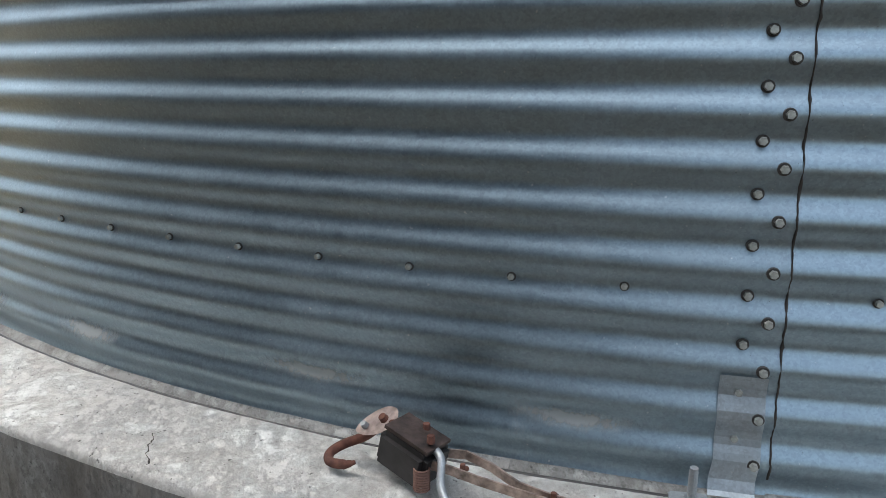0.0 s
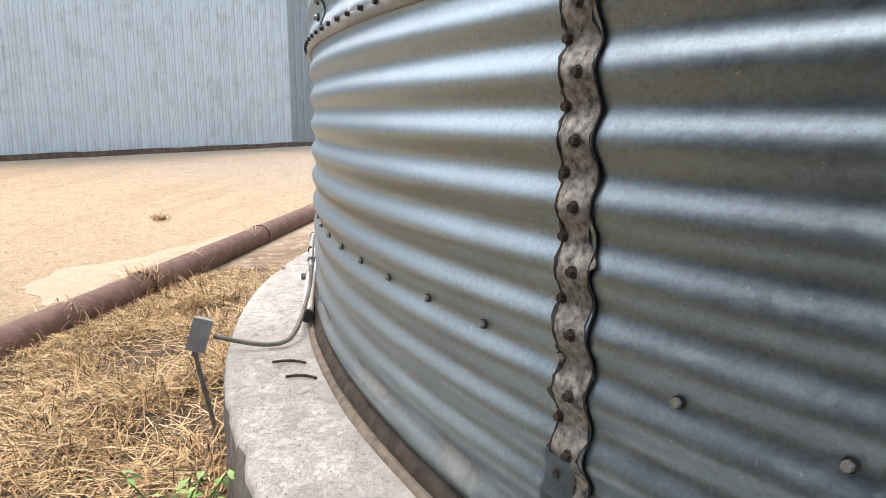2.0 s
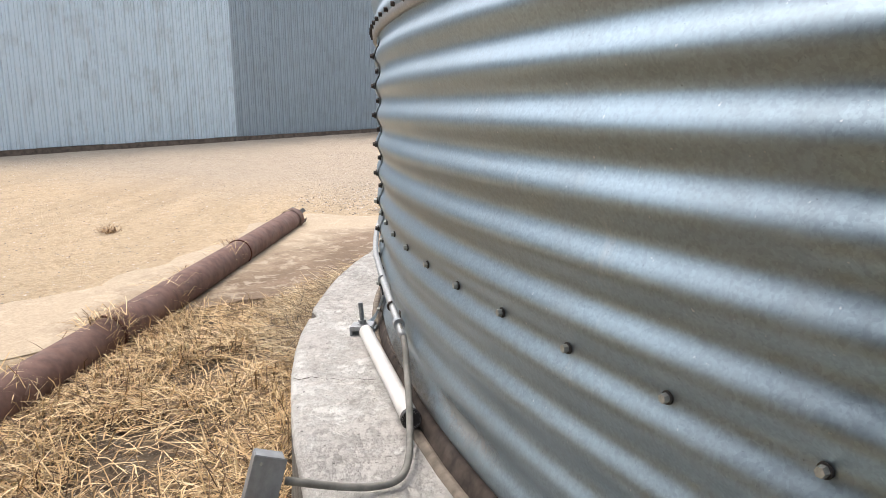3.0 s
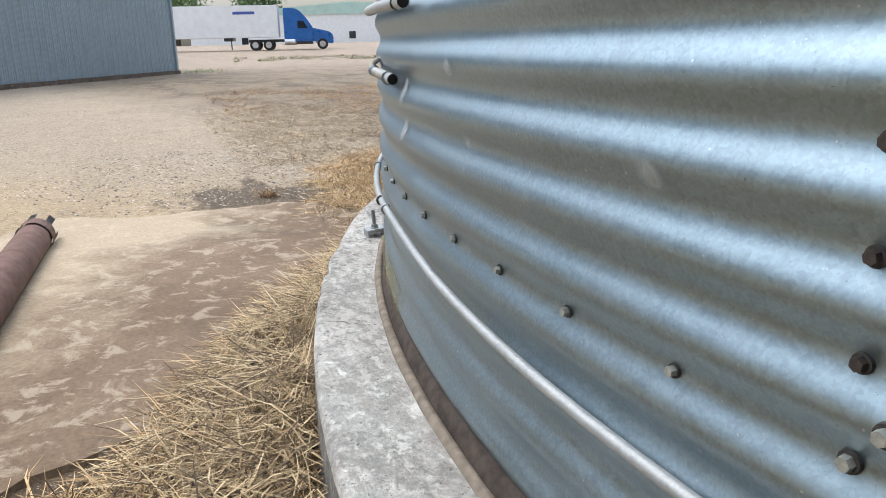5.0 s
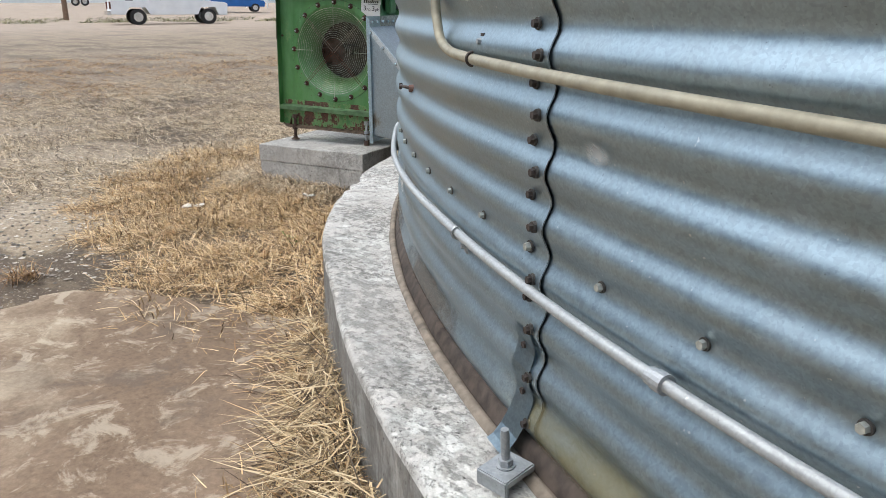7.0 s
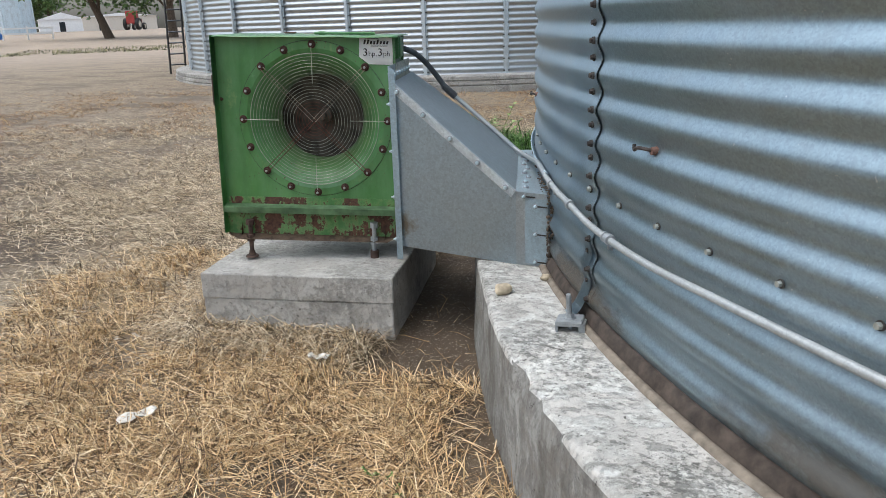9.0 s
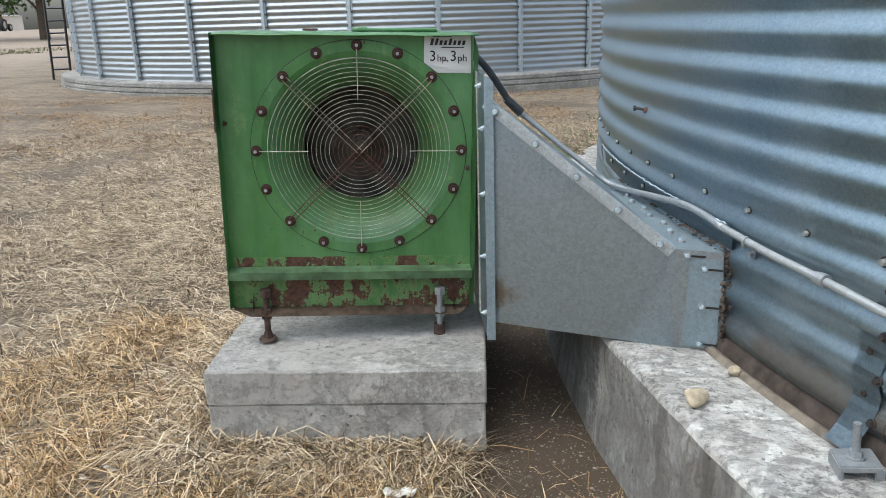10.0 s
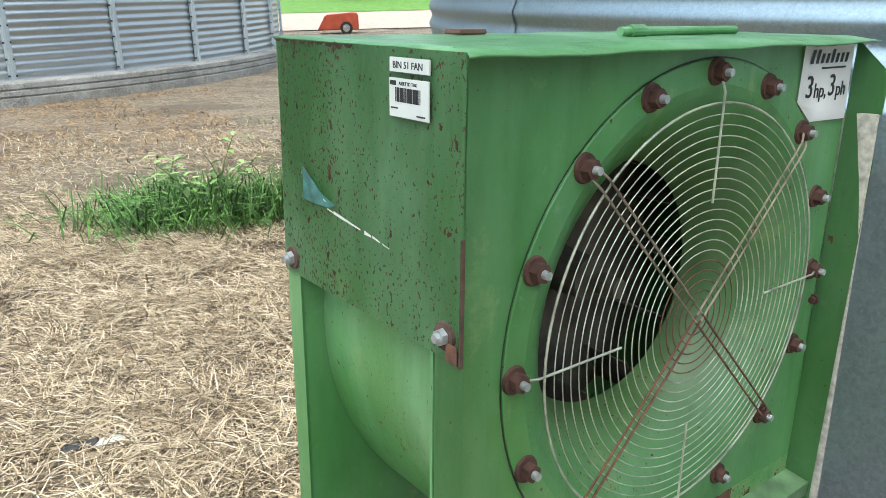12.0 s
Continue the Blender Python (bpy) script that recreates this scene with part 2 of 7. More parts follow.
def green_paint(name, rust=0.5, fade=0.3, specks=0.2, grime=0.0):
    """Weathered green paint. grime: dust that has gathered towards the fan's axis."""
    g = Nodes(name)
    col = g.mix(g.ramp(g.noise(2.2, 6, 0.6), 0.36, 0.66), (0.04, 0.15, 0.038), (0.082, 0.23, 0.068))
    col = g.mix(g.math("MULTIPLY", g.ramp(g.noise(5.0, 7, 0.65, g.stretch(1, 1, 0.35)), 0.42, 0.72), fade), col, (0.17, 0.34, 0.18))
    soil_darkening = g.ramp(g.noise(1.0, 7, 0.7, g.stretch(11, 11, 1.2)), 0.5, 0.75)
    col = g.mix(g.math("MULTIPLY", soil_darkening, 0.35), col, (0.03, 0.07, 0.025))
    chalk = g.ramp(g.noise(38, 8, 0.75), 0.58, 0.72)
    col = g.mix(g.math("MULTIPLY", chalk, 0.25 + 0.2 * fade), col, (0.2, 0.33, 0.18))
    edge = g.noise(17, 9, 0.78, dist=0.4)
    patch = g.noise(7.0, 6, 0.65)
    drip = g.noise(1.0, 6, 0.65, g.stretch(24, 24, 3.0))
    field = g.math("ADD", g.math("ADD", g.math("MULTIPLY", patch, 0.5), g.math("MULTIPLY", edge, 0.3)), g.math("MULTIPLY", drip, 0.2))
    r1 = g.ramp(field, 0.66 - 0.24 * rust, 0.675 - 0.24 * rust)
    crowd = g.ramp(g.noise(3.2, 5, 0.6), 0.36, 0.66, 0.05, -0.035)
    r2 = g.ramp(g.math("SUBTRACT", g.noise(230, 3, 0.55, g.stretch(1, 1, 0.75)), crowd), 0.7 - 0.08 * specks, 0.72 - 0.08 * specks)
    r3 = g.ramp(g.math("SUBTRACT", g.noise(90, 3, 0.55, g.stretch(1, 1, 0.6)), crowd), 0.72 - 0.05 * specks, 0.73 - 0.05 * specks)
    mask = g.math("MAXIMUM", r1, g.math("MAXIMUM", g.math("MULTIPLY", r2, 0.85), r3))
    rustc = g.mix(g.ramp(g.noise(45, 7, 0.7), 0.35, 0.65), (0.04, 0.019, 0.014), (0.15, 0.068, 0.042))
    run = g.ramp(drip, 0.55, 0.72)
    col = g.mix(g.math("MULTIPLY", run, 0.55 * rust), col, (0.12, 0.1, 0.035))
    halo = g.ramp(field, 0.6 - 0.24 * rust, 0.675 - 0.24 * rust)
    col = g.mix(g.math("MULTIPLY", halo, 0.45), col, (0.27, 0.36, 0.15))
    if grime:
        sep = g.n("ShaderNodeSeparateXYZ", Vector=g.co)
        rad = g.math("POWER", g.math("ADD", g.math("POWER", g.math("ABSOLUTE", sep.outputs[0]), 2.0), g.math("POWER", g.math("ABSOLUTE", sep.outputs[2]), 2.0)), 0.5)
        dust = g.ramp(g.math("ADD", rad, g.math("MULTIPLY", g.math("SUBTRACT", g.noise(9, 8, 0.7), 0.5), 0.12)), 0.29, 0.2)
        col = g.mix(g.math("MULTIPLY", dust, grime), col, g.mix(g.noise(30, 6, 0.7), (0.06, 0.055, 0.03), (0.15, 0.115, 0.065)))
    col = g.mix(mask, col, rustc)
    h = g.math("SUBTRACT", g.math("MULTIPLY", g.noise(120, 4), 0.3), mask)
    return g.done(col, g.math("ADD", g.ramp(soil_darkening, 0, 1, 0.3, 0.5), g.math("MULTIPLY", mask, 0.45)), 0.0, g.bump(h, 0.4, 0.003))


def ground_material():
    g = Nodes("yard_ground")
    sep = g.n("ShaderNodeSeparateXYZ", Vector=g.co)
    x, y = sep.outputs[0], sep.outputs[1]
    wob = g.math("MULTIPLY", g.math("SUBTRACT", g.noise(0.8, 5, 0.6), 0.5), 2.4)
    big, mid, fine = g.noise(0.35, 6, 0.6), g.noise(3.0, 8, 0.7), g.ramp(g.noise(30, 10, 0.85), 0.4, 0.6, 0.15, 0.85)
    tan = g.mix(g.ramp(fine, 0.3, 0.7), (0.34, 0.25, 0.15), (0.58, 0.455, 0.295))
    tan = g.mix(g.ramp(mid, 0.38, 0.7), tan, (0.52, 0.41, 0.27))
    tan = g.mix(g.math("MULTIPLY", g.ramp(big, 0.5, 0.72), 0.5), tan, (0.46, 0.35, 0.22))
    track = g.noise(1.0, 6, 0.6, g.n("ShaderNodeMapping", Vector=g.co, Rotation=(0.0, 0.0, radians(32)), Scale=(0.12, 1.5, 1.0)).outputs[0])
    tan = g.mix(g.math("MULTIPLY", g.ramp(track, 0.5, 0.62), 0.45), tan, (0.34, 0.26, 0.165))
    tan = g.mix(g.math("MULTIPLY", g.ramp(g.noise(9.0, 9, 0.78), 0.52, 0.6), 0.5), tan, (0.3, 0.225, 0.14))
    grey = g.mix(g.ramp(fine, 0.3, 0.7), (0.26, 0.205, 0.145), (0.52, 0.44, 0.335))
    grey = g.mix(g.ramp(mid, 0.45, 0.68), grey, (0.44, 0.37, 0.28))
    # dry ground coloured dark to stand for shaded gaps under the straw mats
    dry = g.mix(g.ramp(fine, 0.32, 0.68), (0.1, 0.077, 0.052), (0.42, 0.34, 0.235))
    dry = g.mix(g.math("MULTIPLY", g.ramp(mid, 0.4, 0.66), 0.6), dry, (0.3, 0.235, 0.16))
    dry = g.mix(g.math("MULTIPLY", g.ramp(g.noise(0.6, 7, 0.65, g.stretch(1, 2.2, 1)), 0.47, 0.62), 0.8), dry, (0.12, 0.094, 0.07))
    dry = g.mix(g.math("MULTIPLY", g.ramp(g.noise(7.0, 9, 0.75), 0.5, 0.6), 0.7), dry, (0.13, 0.1, 0.07))
    soil_darkening = g.mix(g.ramp(fine, 0.3, 0.7), (0.035, 0.028, 0.021), (0.1, 0.078, 0.054))
    north = g.ramp(g.math("ADD", g.math("ADD", y, g.math("MULTIPLY", x, -0.25)), wob), -2.6, -0.2)
    west = g.ramp(g.math("ADD", g.math("ADD", g.math("MULTIPLY", x, -1.0), g.math("MULTIPLY", y, 0.55)), wob), 1.5, 4.5)
    # ground out of view to the east, darkened so the wall mirrors dark bands
    east_dark = g.ramp(g.math("ADD", g.math("SUBTRACT", x, g.math("MULTIPLY", y, 1.5)), g.math("MULTIPLY", wob, 1.0)), 12.4, 13.8)
    east_dark = g.math("MINIMUM", east_dark, g.ramp(g.math("ADD", x, g.math("MULTIPLY", wob, 0.9)), 2.2, 3.4))
    east_edge = g.math("ADD", x, g.math("MULTIPLY", wob, 0.15))
    east_dark = g.math("MAXIMUM", east_dark, g.ramp(east_edge, 2.95, 3.5))
    length = g.t.nodes.new("ShaderNodeVectorMath")
    length.operation = "LENGTH"
    g.t.links.new(g.co, length.inputs[0])
    close = g.ramp(g.math("ADD", length.outputs["Value"], g.math("MULTIPLY", wob, 0.35)), 6.6, 7.6, 1, 0)
    far = g.ramp(length.outputs["Value"], 24, 40)
    col = g.mix(west, tan, grey)
    col = g.mix(north, col, g.mix(far, dry, g.mix(0.5, dry, (0.42, 0.34, 0.27))))
    # dark earth near the footing, deepened for the shade between the straws
    col = g.mix(g.math("MULTIPLY", close, 0.92), col, g.mix(g.ramp(mid, 0.35, 0.65), (0.045, 0.033, 0.022), (0.14, 0.1, 0.06)))
    col = g.mix(g.math("MULTIPLY", east_dark, 0.9), col, soil_darkening)
    damp_and_shade = 0.0
    # damp patches; the last two also paint in the shade under the duct
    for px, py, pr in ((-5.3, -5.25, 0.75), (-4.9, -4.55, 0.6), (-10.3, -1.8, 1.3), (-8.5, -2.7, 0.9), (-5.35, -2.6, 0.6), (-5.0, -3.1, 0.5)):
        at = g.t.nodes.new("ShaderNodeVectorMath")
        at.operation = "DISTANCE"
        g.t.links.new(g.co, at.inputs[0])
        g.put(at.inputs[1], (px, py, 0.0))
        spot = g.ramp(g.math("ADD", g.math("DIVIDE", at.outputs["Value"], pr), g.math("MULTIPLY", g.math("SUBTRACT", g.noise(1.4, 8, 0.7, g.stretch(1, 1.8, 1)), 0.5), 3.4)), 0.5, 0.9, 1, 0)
        damp_and_shade = g.math("MAXIMUM", damp_and_shade, spot)
    col = g.mix(g.math("MULTIPLY", damp_and_shade, 0.88), col, (0.1, 0.074, 0.05))
    stone = g.n("ShaderNodeTexVoronoi", Vector=g.co, Scale=38.0)
    sm = g.ramp(stone.outputs["Distance"], 0.16, 0.3, 1, 0)
    pick = g.ramp(g.n("ShaderNodeSeparateColor", Color=stone.outputs["Color"]).outputs[0], 0.62, 0.66)
    sm = g.math("MULTIPLY", sm, pick)
    sc = g.mix(g.n("ShaderNodeSeparateColor", Color=stone.outputs["Color"]).outputs[1], (0.2, 0.17, 0.14), (0.6, 0.54, 0.45))
    col = g.mix(g.math("MULTIPLY", sm, g.math("SUBTRACT", 0.85, g.math("MULTIPLY", north, 0.6))), col, sc)
    chips = g.n("ShaderNodeTexVoronoi", Vector=g.co, Scale=95.0)
    cc = g.n("ShaderNodeSeparateColor", Color=chips.outputs["Color"])
    cm = g.math("MULTIPLY", g.ramp(chips.outputs["Distance"], 0.2, 0.4, 1, 0), g.ramp(cc.outputs[0], 0.5, 0.55))
    col = g.mix(g.math("MULTIPLY", cm, 0.6), col, g.mix(cc.outputs[1], (0.15, 0.12, 0.085), (0.66, 0.57, 0.44)))
    h = g.math("ADD", g.math("ADD", g.math("MULTIPLY", fine, 0.6), mid), g.math("ADD", sm, g.math("MULTIPLY", cm, 0.5)))
    return g.done(col, 0.96, 0.0, g.bump(h, 0.6, 0.02))


GALV = galvanised("galvanised_sheet", 0.385, 0.4, 0.2, (0.76, 0.97, 1.1), metal=1.0)
GALV2 = galvanised("galvanised_sheet_bright", 0.48, 0.32, 0.15, (0.94, 1.0, 1.03))
ZINC = galvanised("zinc_duct", 0.66, 0.42, 0.35, (0.9, 0.99, 1.04), metal=0.75)
BRIGHTZINC = galvanised("bright_zinc", 0.62, 0.45, 0.1, metal=0.3)
CONDUIT = galvanised("conduit_steel", 0.44, 0.58, 0.5, (0.94, 0.99, 1.0), metal=0.6)
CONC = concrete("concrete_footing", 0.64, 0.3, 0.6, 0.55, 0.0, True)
# footing sides: darker than the top, with vertical streaks
CONCSIDE = concrete("dark_concrete_side", 0.27, 0.4, 0.22, 0.45, 0.75)
CONCPAD = concrete("concrete_block", 0.53, 0.16, 0.3, 0.3, 0.15)
APRON = muddy("muddy_concrete")
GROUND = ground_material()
GREEN = green_paint("green_paint", 0.14, 0.5, 0.1)
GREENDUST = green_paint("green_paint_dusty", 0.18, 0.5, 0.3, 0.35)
# shield paint: rust specks, and extra fade standing in for sun on that side
GREENSIDE = green_paint("green_paint_speckled", 0.12, 1.1, 1.35)
GREENRUST = green_paint("green_paint_rusted", 0.68, 0.3, 0.4)
GREENFADE = green_paint("green_paint_faded", 0.12, 0.9, 0.3)
RUST = plain("rusty_steel", (0.15, 0.082, 0.063), 0.75, 0.1, 0.28, 18)
RUSTRED = plain("red_brown_rust", (0.12, 0.05, 0.034), 0.85, 0.1, 0.5, 40)
MUD = plain("brown_sealant", (0.055, 0.042, 0.033), 0.95, 0, 0.6, 22)
GROUT = plain("tan_grout", (0.2, 0.168, 0.13), 0.95, 0, 0.4, 24)
BOLT = plain("zinc_bolt", (0.38, 0.4, 0.37), 0.4, 0.5, 0.4, 60)
LIP = plain("rusted_lip", (0.16, 0.115, 0.08), 0.85, 0.1, 0.5, 30)
FOOT = plain("rusted_foot", (0.075, 0.045, 0.034), 0.85, 0.1, 0.5, 40)
# washers much darker than the heads, a dark outline round each bolt
WASHER = plain("dark_washer", (0.045, 0.042, 0.038), 0.7, 0.0, 0.5, 60)
BOLTDARK = plain("dark_bolt", (0.06, 0.05, 0.045), 0.55, 0.6, 0.5, 60)
BLACK = plain("black_paint", (0.025, 0.023, 0.022), 0.45, 0, 0.5, 20)
RUBBER = plain("dark_cable", (0.07, 0.075, 0.08), 0.6, 0, 0.3, 30)
PVC = plain("white_pvc", (0.75, 0.74, 0.7), 0.45, 0, 0.12, 12)
WHITE = plain("white_vinyl", (0.94, 0.94, 0.93), 0.4, 0, 0.05, 20)
INK = plain("black_ink", (0.012, 0.012, 0.014), 0.5, 0, 0.1, 20)
WIRE = plain("bare_wire", (0.36, 0.38, 0.31), 0.45, 0.35, 0.5, 25)
SPOKE = plain("dull_spoke_wire", (0.2, 0.17, 0.13), 0.6, 0.3, 0.6, 25)
WHEELM = plain("dusty_fan_wheel", (0.065, 0.056, 0.044), 0.85, 0.0, 0.6, 14)
SHEDM = galvanised("shed_sheet", 0.75, 0.5, 0.7, (0.84, 0.98, 1.06), 0.3)
SHEDDARK = galvanised("shed_sheet_dark", 0.42, 0.5, 0.6, (0.82, 0.98, 1.08), 0.4)
BOXGREY = plain("grey_box_paint", (0.3, 0.32, 0.33), 0.5, 0.3, 0.2, 20)
LEAD = galvanised("grey_conduit", 0.42, 0.5, 0.5, (0.93, 0.99, 1.02), metal=0.7)
DULLGREY = plain("dull_grey_conduit", (0.23, 0.225, 0.2), 0.7, 0.1, 0.3, 25)
TAGWHITE = plain("grey_white_tag", (0.5, 0.54, 0.52), 0.5, 0, 0.08, 20)

# ---- ground ----
def ring_angles(n):
    return [2 * math.pi * k / n for k in range(n + 1)]


radii = [0, 3, 5] + [5.4 + 0.14 * k for k in range(34)] + [10.5 + 0.5 * k for k in range(20)] + [21 + 2 * k for k in range(20)] + [65, 75, 90, 110, 140, 160, 220, 400, 1000, 2500]
rows = [[Vector((r * math.cos(a), r * math.sin(a), ground_height(r * math.cos(a), r * math.sin(a)))) for a in ring_angles(240)] for r in radii]
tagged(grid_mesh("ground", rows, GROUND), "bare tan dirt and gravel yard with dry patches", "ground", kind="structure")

# concrete apron beside the footing
APRON_LINE = [(-0.1, -7.3), (-0.6, -7.85), (-1.3, -7.85), (-1.75, -7.55), (-3.0, -7.2), (-4.4, -7.0), (-5.1, -6.6), (-4.8, -5.8), (-4.95, -5.2), (-4.75, -4.8), (-4.35, -4.55), (-3.6, -4.4), (-2.4, -5.0), (-1.7, -5.5), (-1.5, -6.2), (-0.9, -6.8)]
bm = bmesh.new()
line = []
for k, p in enumerate(APRON_LINE):
    q = APRON_LINE[(k + 1) % len(APRON_LINE)]
    for s in range(8):
        x, y = p[0] + (q[0] - p[0]) * s / 8, p[1] + (q[1] - p[1]) * s / 8
        line.append((x + 0.2 * noise.noise((x * 2.2, y * 2.2, 1)) + 0.06 * noise.noise((x * 9, y * 9, 1)), y + 0.2 * noise.noise((x * 2.2, y * 2.2, 5)) + 0.06 * noise.noise((x * 9, y * 9, 5))))
top = [bm.verts.new((x, y, -0.012)) for x, y in line]
low = [bm.verts.new((x + (x + 2.9) * 0.035, y + (y + 6.2) * 0.05, -0.12)) for x, y in line]
bm.faces.new(top)
for k in range(len(top)):
    bm.faces.new((top[k], low[k], low[(k + 1) % len(top)], top[(k + 1) % len(top)]))
tagged(part("pavement", bm, APRON), "thin concrete apron covered with dried mud", "pavement", kind="structure")

# ---- foundation ----
FOUND = [(-60, .33), (-45, .30), (-38, .30), (-34, .345), (-31, .33), (-28, .27), (-23, .24), (-19, .262), (-15, .30), (-10, .34), (-6, .365), (0, .38), (6, .37), (14, .37), (84, .33)]
jj = np.arange(-60, 84.01, 0.25)
ro = np.interp(jj, [p[0] for p in FOUND], [p[1] for p in FOUND])
rows = []
PROFILE = ((-0.6, 0, FT), (0, -.06, FT), (0, -.022, FT - .001), (0, -.008, FT - .005), (0, -.002, FT - .012), (0, .001, FT - .025), (0, .004, .22), (0, .0, .1), (0, .012, 0.0), (0, .02, -.3))
for fixed, off, z in PROFILE:
    row = []
    for j, o in zip(jj, ro):
        out = fixed if fixed else o + off
        p = on_wall(j, out, z)
        if not fixed:
            w = noise.noise((p.x * 3.5, p.y * 3.5, z * 6)) * 0.009 + noise.noise((p.x * 14, p.y * 14, z * 14)) * 0.0025
            chip = max(0.0, noise.noise((p.x * 6 + 9, p.y * 6, 2.0)) - 0.36) * (0.11 if FT - .03 < z < FT else 0.0)
            chip += sum(deep * math.exp(-((j - at) / 0.28) ** 2) for at, deep in ((-34.66, .03), (-33.4, .008), (-36.9, .008), (-21.6, .008))) * smoothstep(.2, .3, z) * smoothstep(-.07, -.01, off)
            p = on_wall(j, out + w - chip, z + w * 0.3 - chip * 0.25)
        row.append(p)
    rows.append(row)
foundation = grid_mesh("foundation", rows, CONC)
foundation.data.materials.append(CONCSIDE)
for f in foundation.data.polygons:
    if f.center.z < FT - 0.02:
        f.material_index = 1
tagged(foundation, "round weathered concrete footing under the grain bin", "foundation", kind="structure")

CRACK = plain("crack_shadow", (0.06, 0.05, 0.04), 0.95, 0, 0.4, 30)


def crack(j0, o0, j1, o1, seed, wide=0.0022):
    bm = bmesh.new()
    n = 26
    last = None
    for k in range(n + 1):
        s = k / n
        j = j0 + (j1 - j0) * s + 0.09 * noise.noise((s * 6, seed, 0)) + 0.03 * noise.noise((s * 25, seed, 4))
        o = o0 + (o1 - o0) * s
        w = wide * (0.35 + abs(noise.noise((s * 9, seed, 9))) * 1.6) * (1 if 0 < k < n else 0.1)
        pair = [bm.verts.new(on_wall(j + d * w / (R * STEP), o, FT + 0.0012 + 0.002 * smoothstep(0.0, -0.02, o - edge_at(j) + 0.02) * 0)) for d in (-1, 1)]
        if last:
            bm.faces.new((last[0], last[1], pair[1], pair[0]))
        last = pair
    part("crack", bm, CRACK, foundation)


def edge_at(j):
    return float(np.interp(j, [p[0] for p in FOUND], [p[1] for p in FOUND]))


for n, (j0, o0, j1, o1) in enumerate(((-10.0, .335, -9.7, .08), (2.2, .35, 2.0, .07), (-19.3, .24, -18.9, .07), (-35.4, .28, -34.9, .1), (-29.5, .26, -28.6, .12), (7.0, .34, 6.5, .2))):
    crack(j0, o0, j1, o1, n * 3.7)

# ---- the grain bin ----
grain_bin = tagged(new("grain_bin"), "weathered corrugated galvanised steel grain bin on a concrete footing", "grain bin")


def sheet_mesh(name, z0, z1, out, per, dj):
    js = np.linspace(-0.35, 12.3, int(12.65 / dj) + 1)
    zs = list(np.arange(z0, z1, PITCH / per)) + [z1]
    rows = []
    for z in zs:
        rows.append([on_wall(j, out + AMP * (1 - math.cos(2 * math.pi * (z - ZB) / PITCH)) + 0.0045 * (j + 0.35) / 12.65, z) for j in js])
    ob = grid_mesh(name, rows, GALV)
    me = ob.data
    bpy.data.objects.remove(ob)
    return me


low_sheet = sheet_mesh("wall_sheet", FT - 0.006, RING + 0.05, 0.0, 12, 0.3333)
mid_sheet = sheet_mesh("wall_sheet", RING, RING + COVER, 0.005, 10, 0.5)
top_sheet = sheet_mesh("wall_sheet", RING + COVER, RING + 2 * COVER, 0.0, 4, 1.0)
turn = [Matrix.Rotation(12 * k * STEP, 4, "Z") for k in range(12)]
sheets = {}
for k in range(12):
    sheets[k] = shared("wall_sheet", low_sheet, grain_bin, turn[k])
half = Matrix.Rotation(6 * STEP, 4, "Z")
uppers = {k: shared("wall_sheet", mid_sheet, grain_bin, turn[k] @ half) for k in range(12)}
for lift in range(3):
    for k in range(12):
        shared("wall_sheet", top_sheet, grain_bin, Matrix.Translation((0, 0, lift * COVER)) @ turn[k] @ (half if lift % 2 else Matrix.Identity(4)))
bm = bmesh.new()
eave = RING + 5 * COVER
bmesh.ops.create_cone(bm, cap_ends=False, segments=72, radius1=R + 0.12, radius2=0.5, depth=2.6, matrix=Matrix.Translation((0, 0, RING + 4 * COVER + 1.25)))
cyl(bm, (0, 0, RING + 4 * COVER + 2.5), (0, 0, RING + 4 * COVER + 2.75), 0.55, 0.5, 32)
part("roof", bm, GALV2, grain_bin)

small_bolt = hexbolt_mesh("bolt", BOLT, 0.0076, 0.0085, 0.0106)
seam_bolt = hexbolt_mesh("bolt", BOLT, 0.009, 0.0095, 0.0132)
dark_bolt = hexbolt_mesh("bolt", BOLTDARK, 0.0082, 0.008, 0.0115)
ring_bolt = hexbolt_mesh("bolt", BOLTDARK, 0.0075, 0.011, 0.0105)


def bolt_at(me, sheet, k, j, out, z, spin):
    m = turn[k].inverted() @ wall_frame(j, out, z) @ Matrix.Rotation(spin, 4, "Y")
    shared("bolt", me, sheet, m)


rng = random.Random(4)
for j in range(-46, 17):
    if j % 12 == 0:
        continue
    k = (j // 12) % 12
    bolt_at(small_bolt, sheets[k], k, j, 0.0035 * ((j % 12) / 12) + 0.0015, ZB, rng.random())
for seam in (-36, -24, -12, 0, 12):
    k = (seam // 12 - 1) % 12
    for i in range(-4, 7):
        for side in (0, 1):
            z = ZB + i * PITCH + side * PITCH / 2
            if z > RING - 0.02 or z < FT + 0.05:
                continue
            dark = seam in (0, -12, -24, -36) and not (i == 0 and side == 0)
            if seam == -12 and i < 1 and rng.random() < 0.5:
                dark = False
            bolt_at(dark_bolt if dark else seam_bolt, sheets[k], k, seam + 0.17 * side, 0.0065 + 2 * AMP * side, z, rng.random())
for n in range(-60, 24):
    j = n * 0.5
    k = (int((j - 6) // 12)) % 12
    m = (turn[k] @ half).inverted() @ wall_frame(j, 0.011 + AMP, RING + 0.025)
    shared("bolt", ring_bolt, uppers[k], m)
    if n % 24 == 12:
        for i in range(8):
            m = (turn[k] @ half).inverted() @ wall_frame(j, 0.012 + AMP, RING + 0.07 + i * PITCH / 2)
            shared("bolt", seam_bolt, uppers[k], m)

# rolled edge strip where the rings lap
rows = []
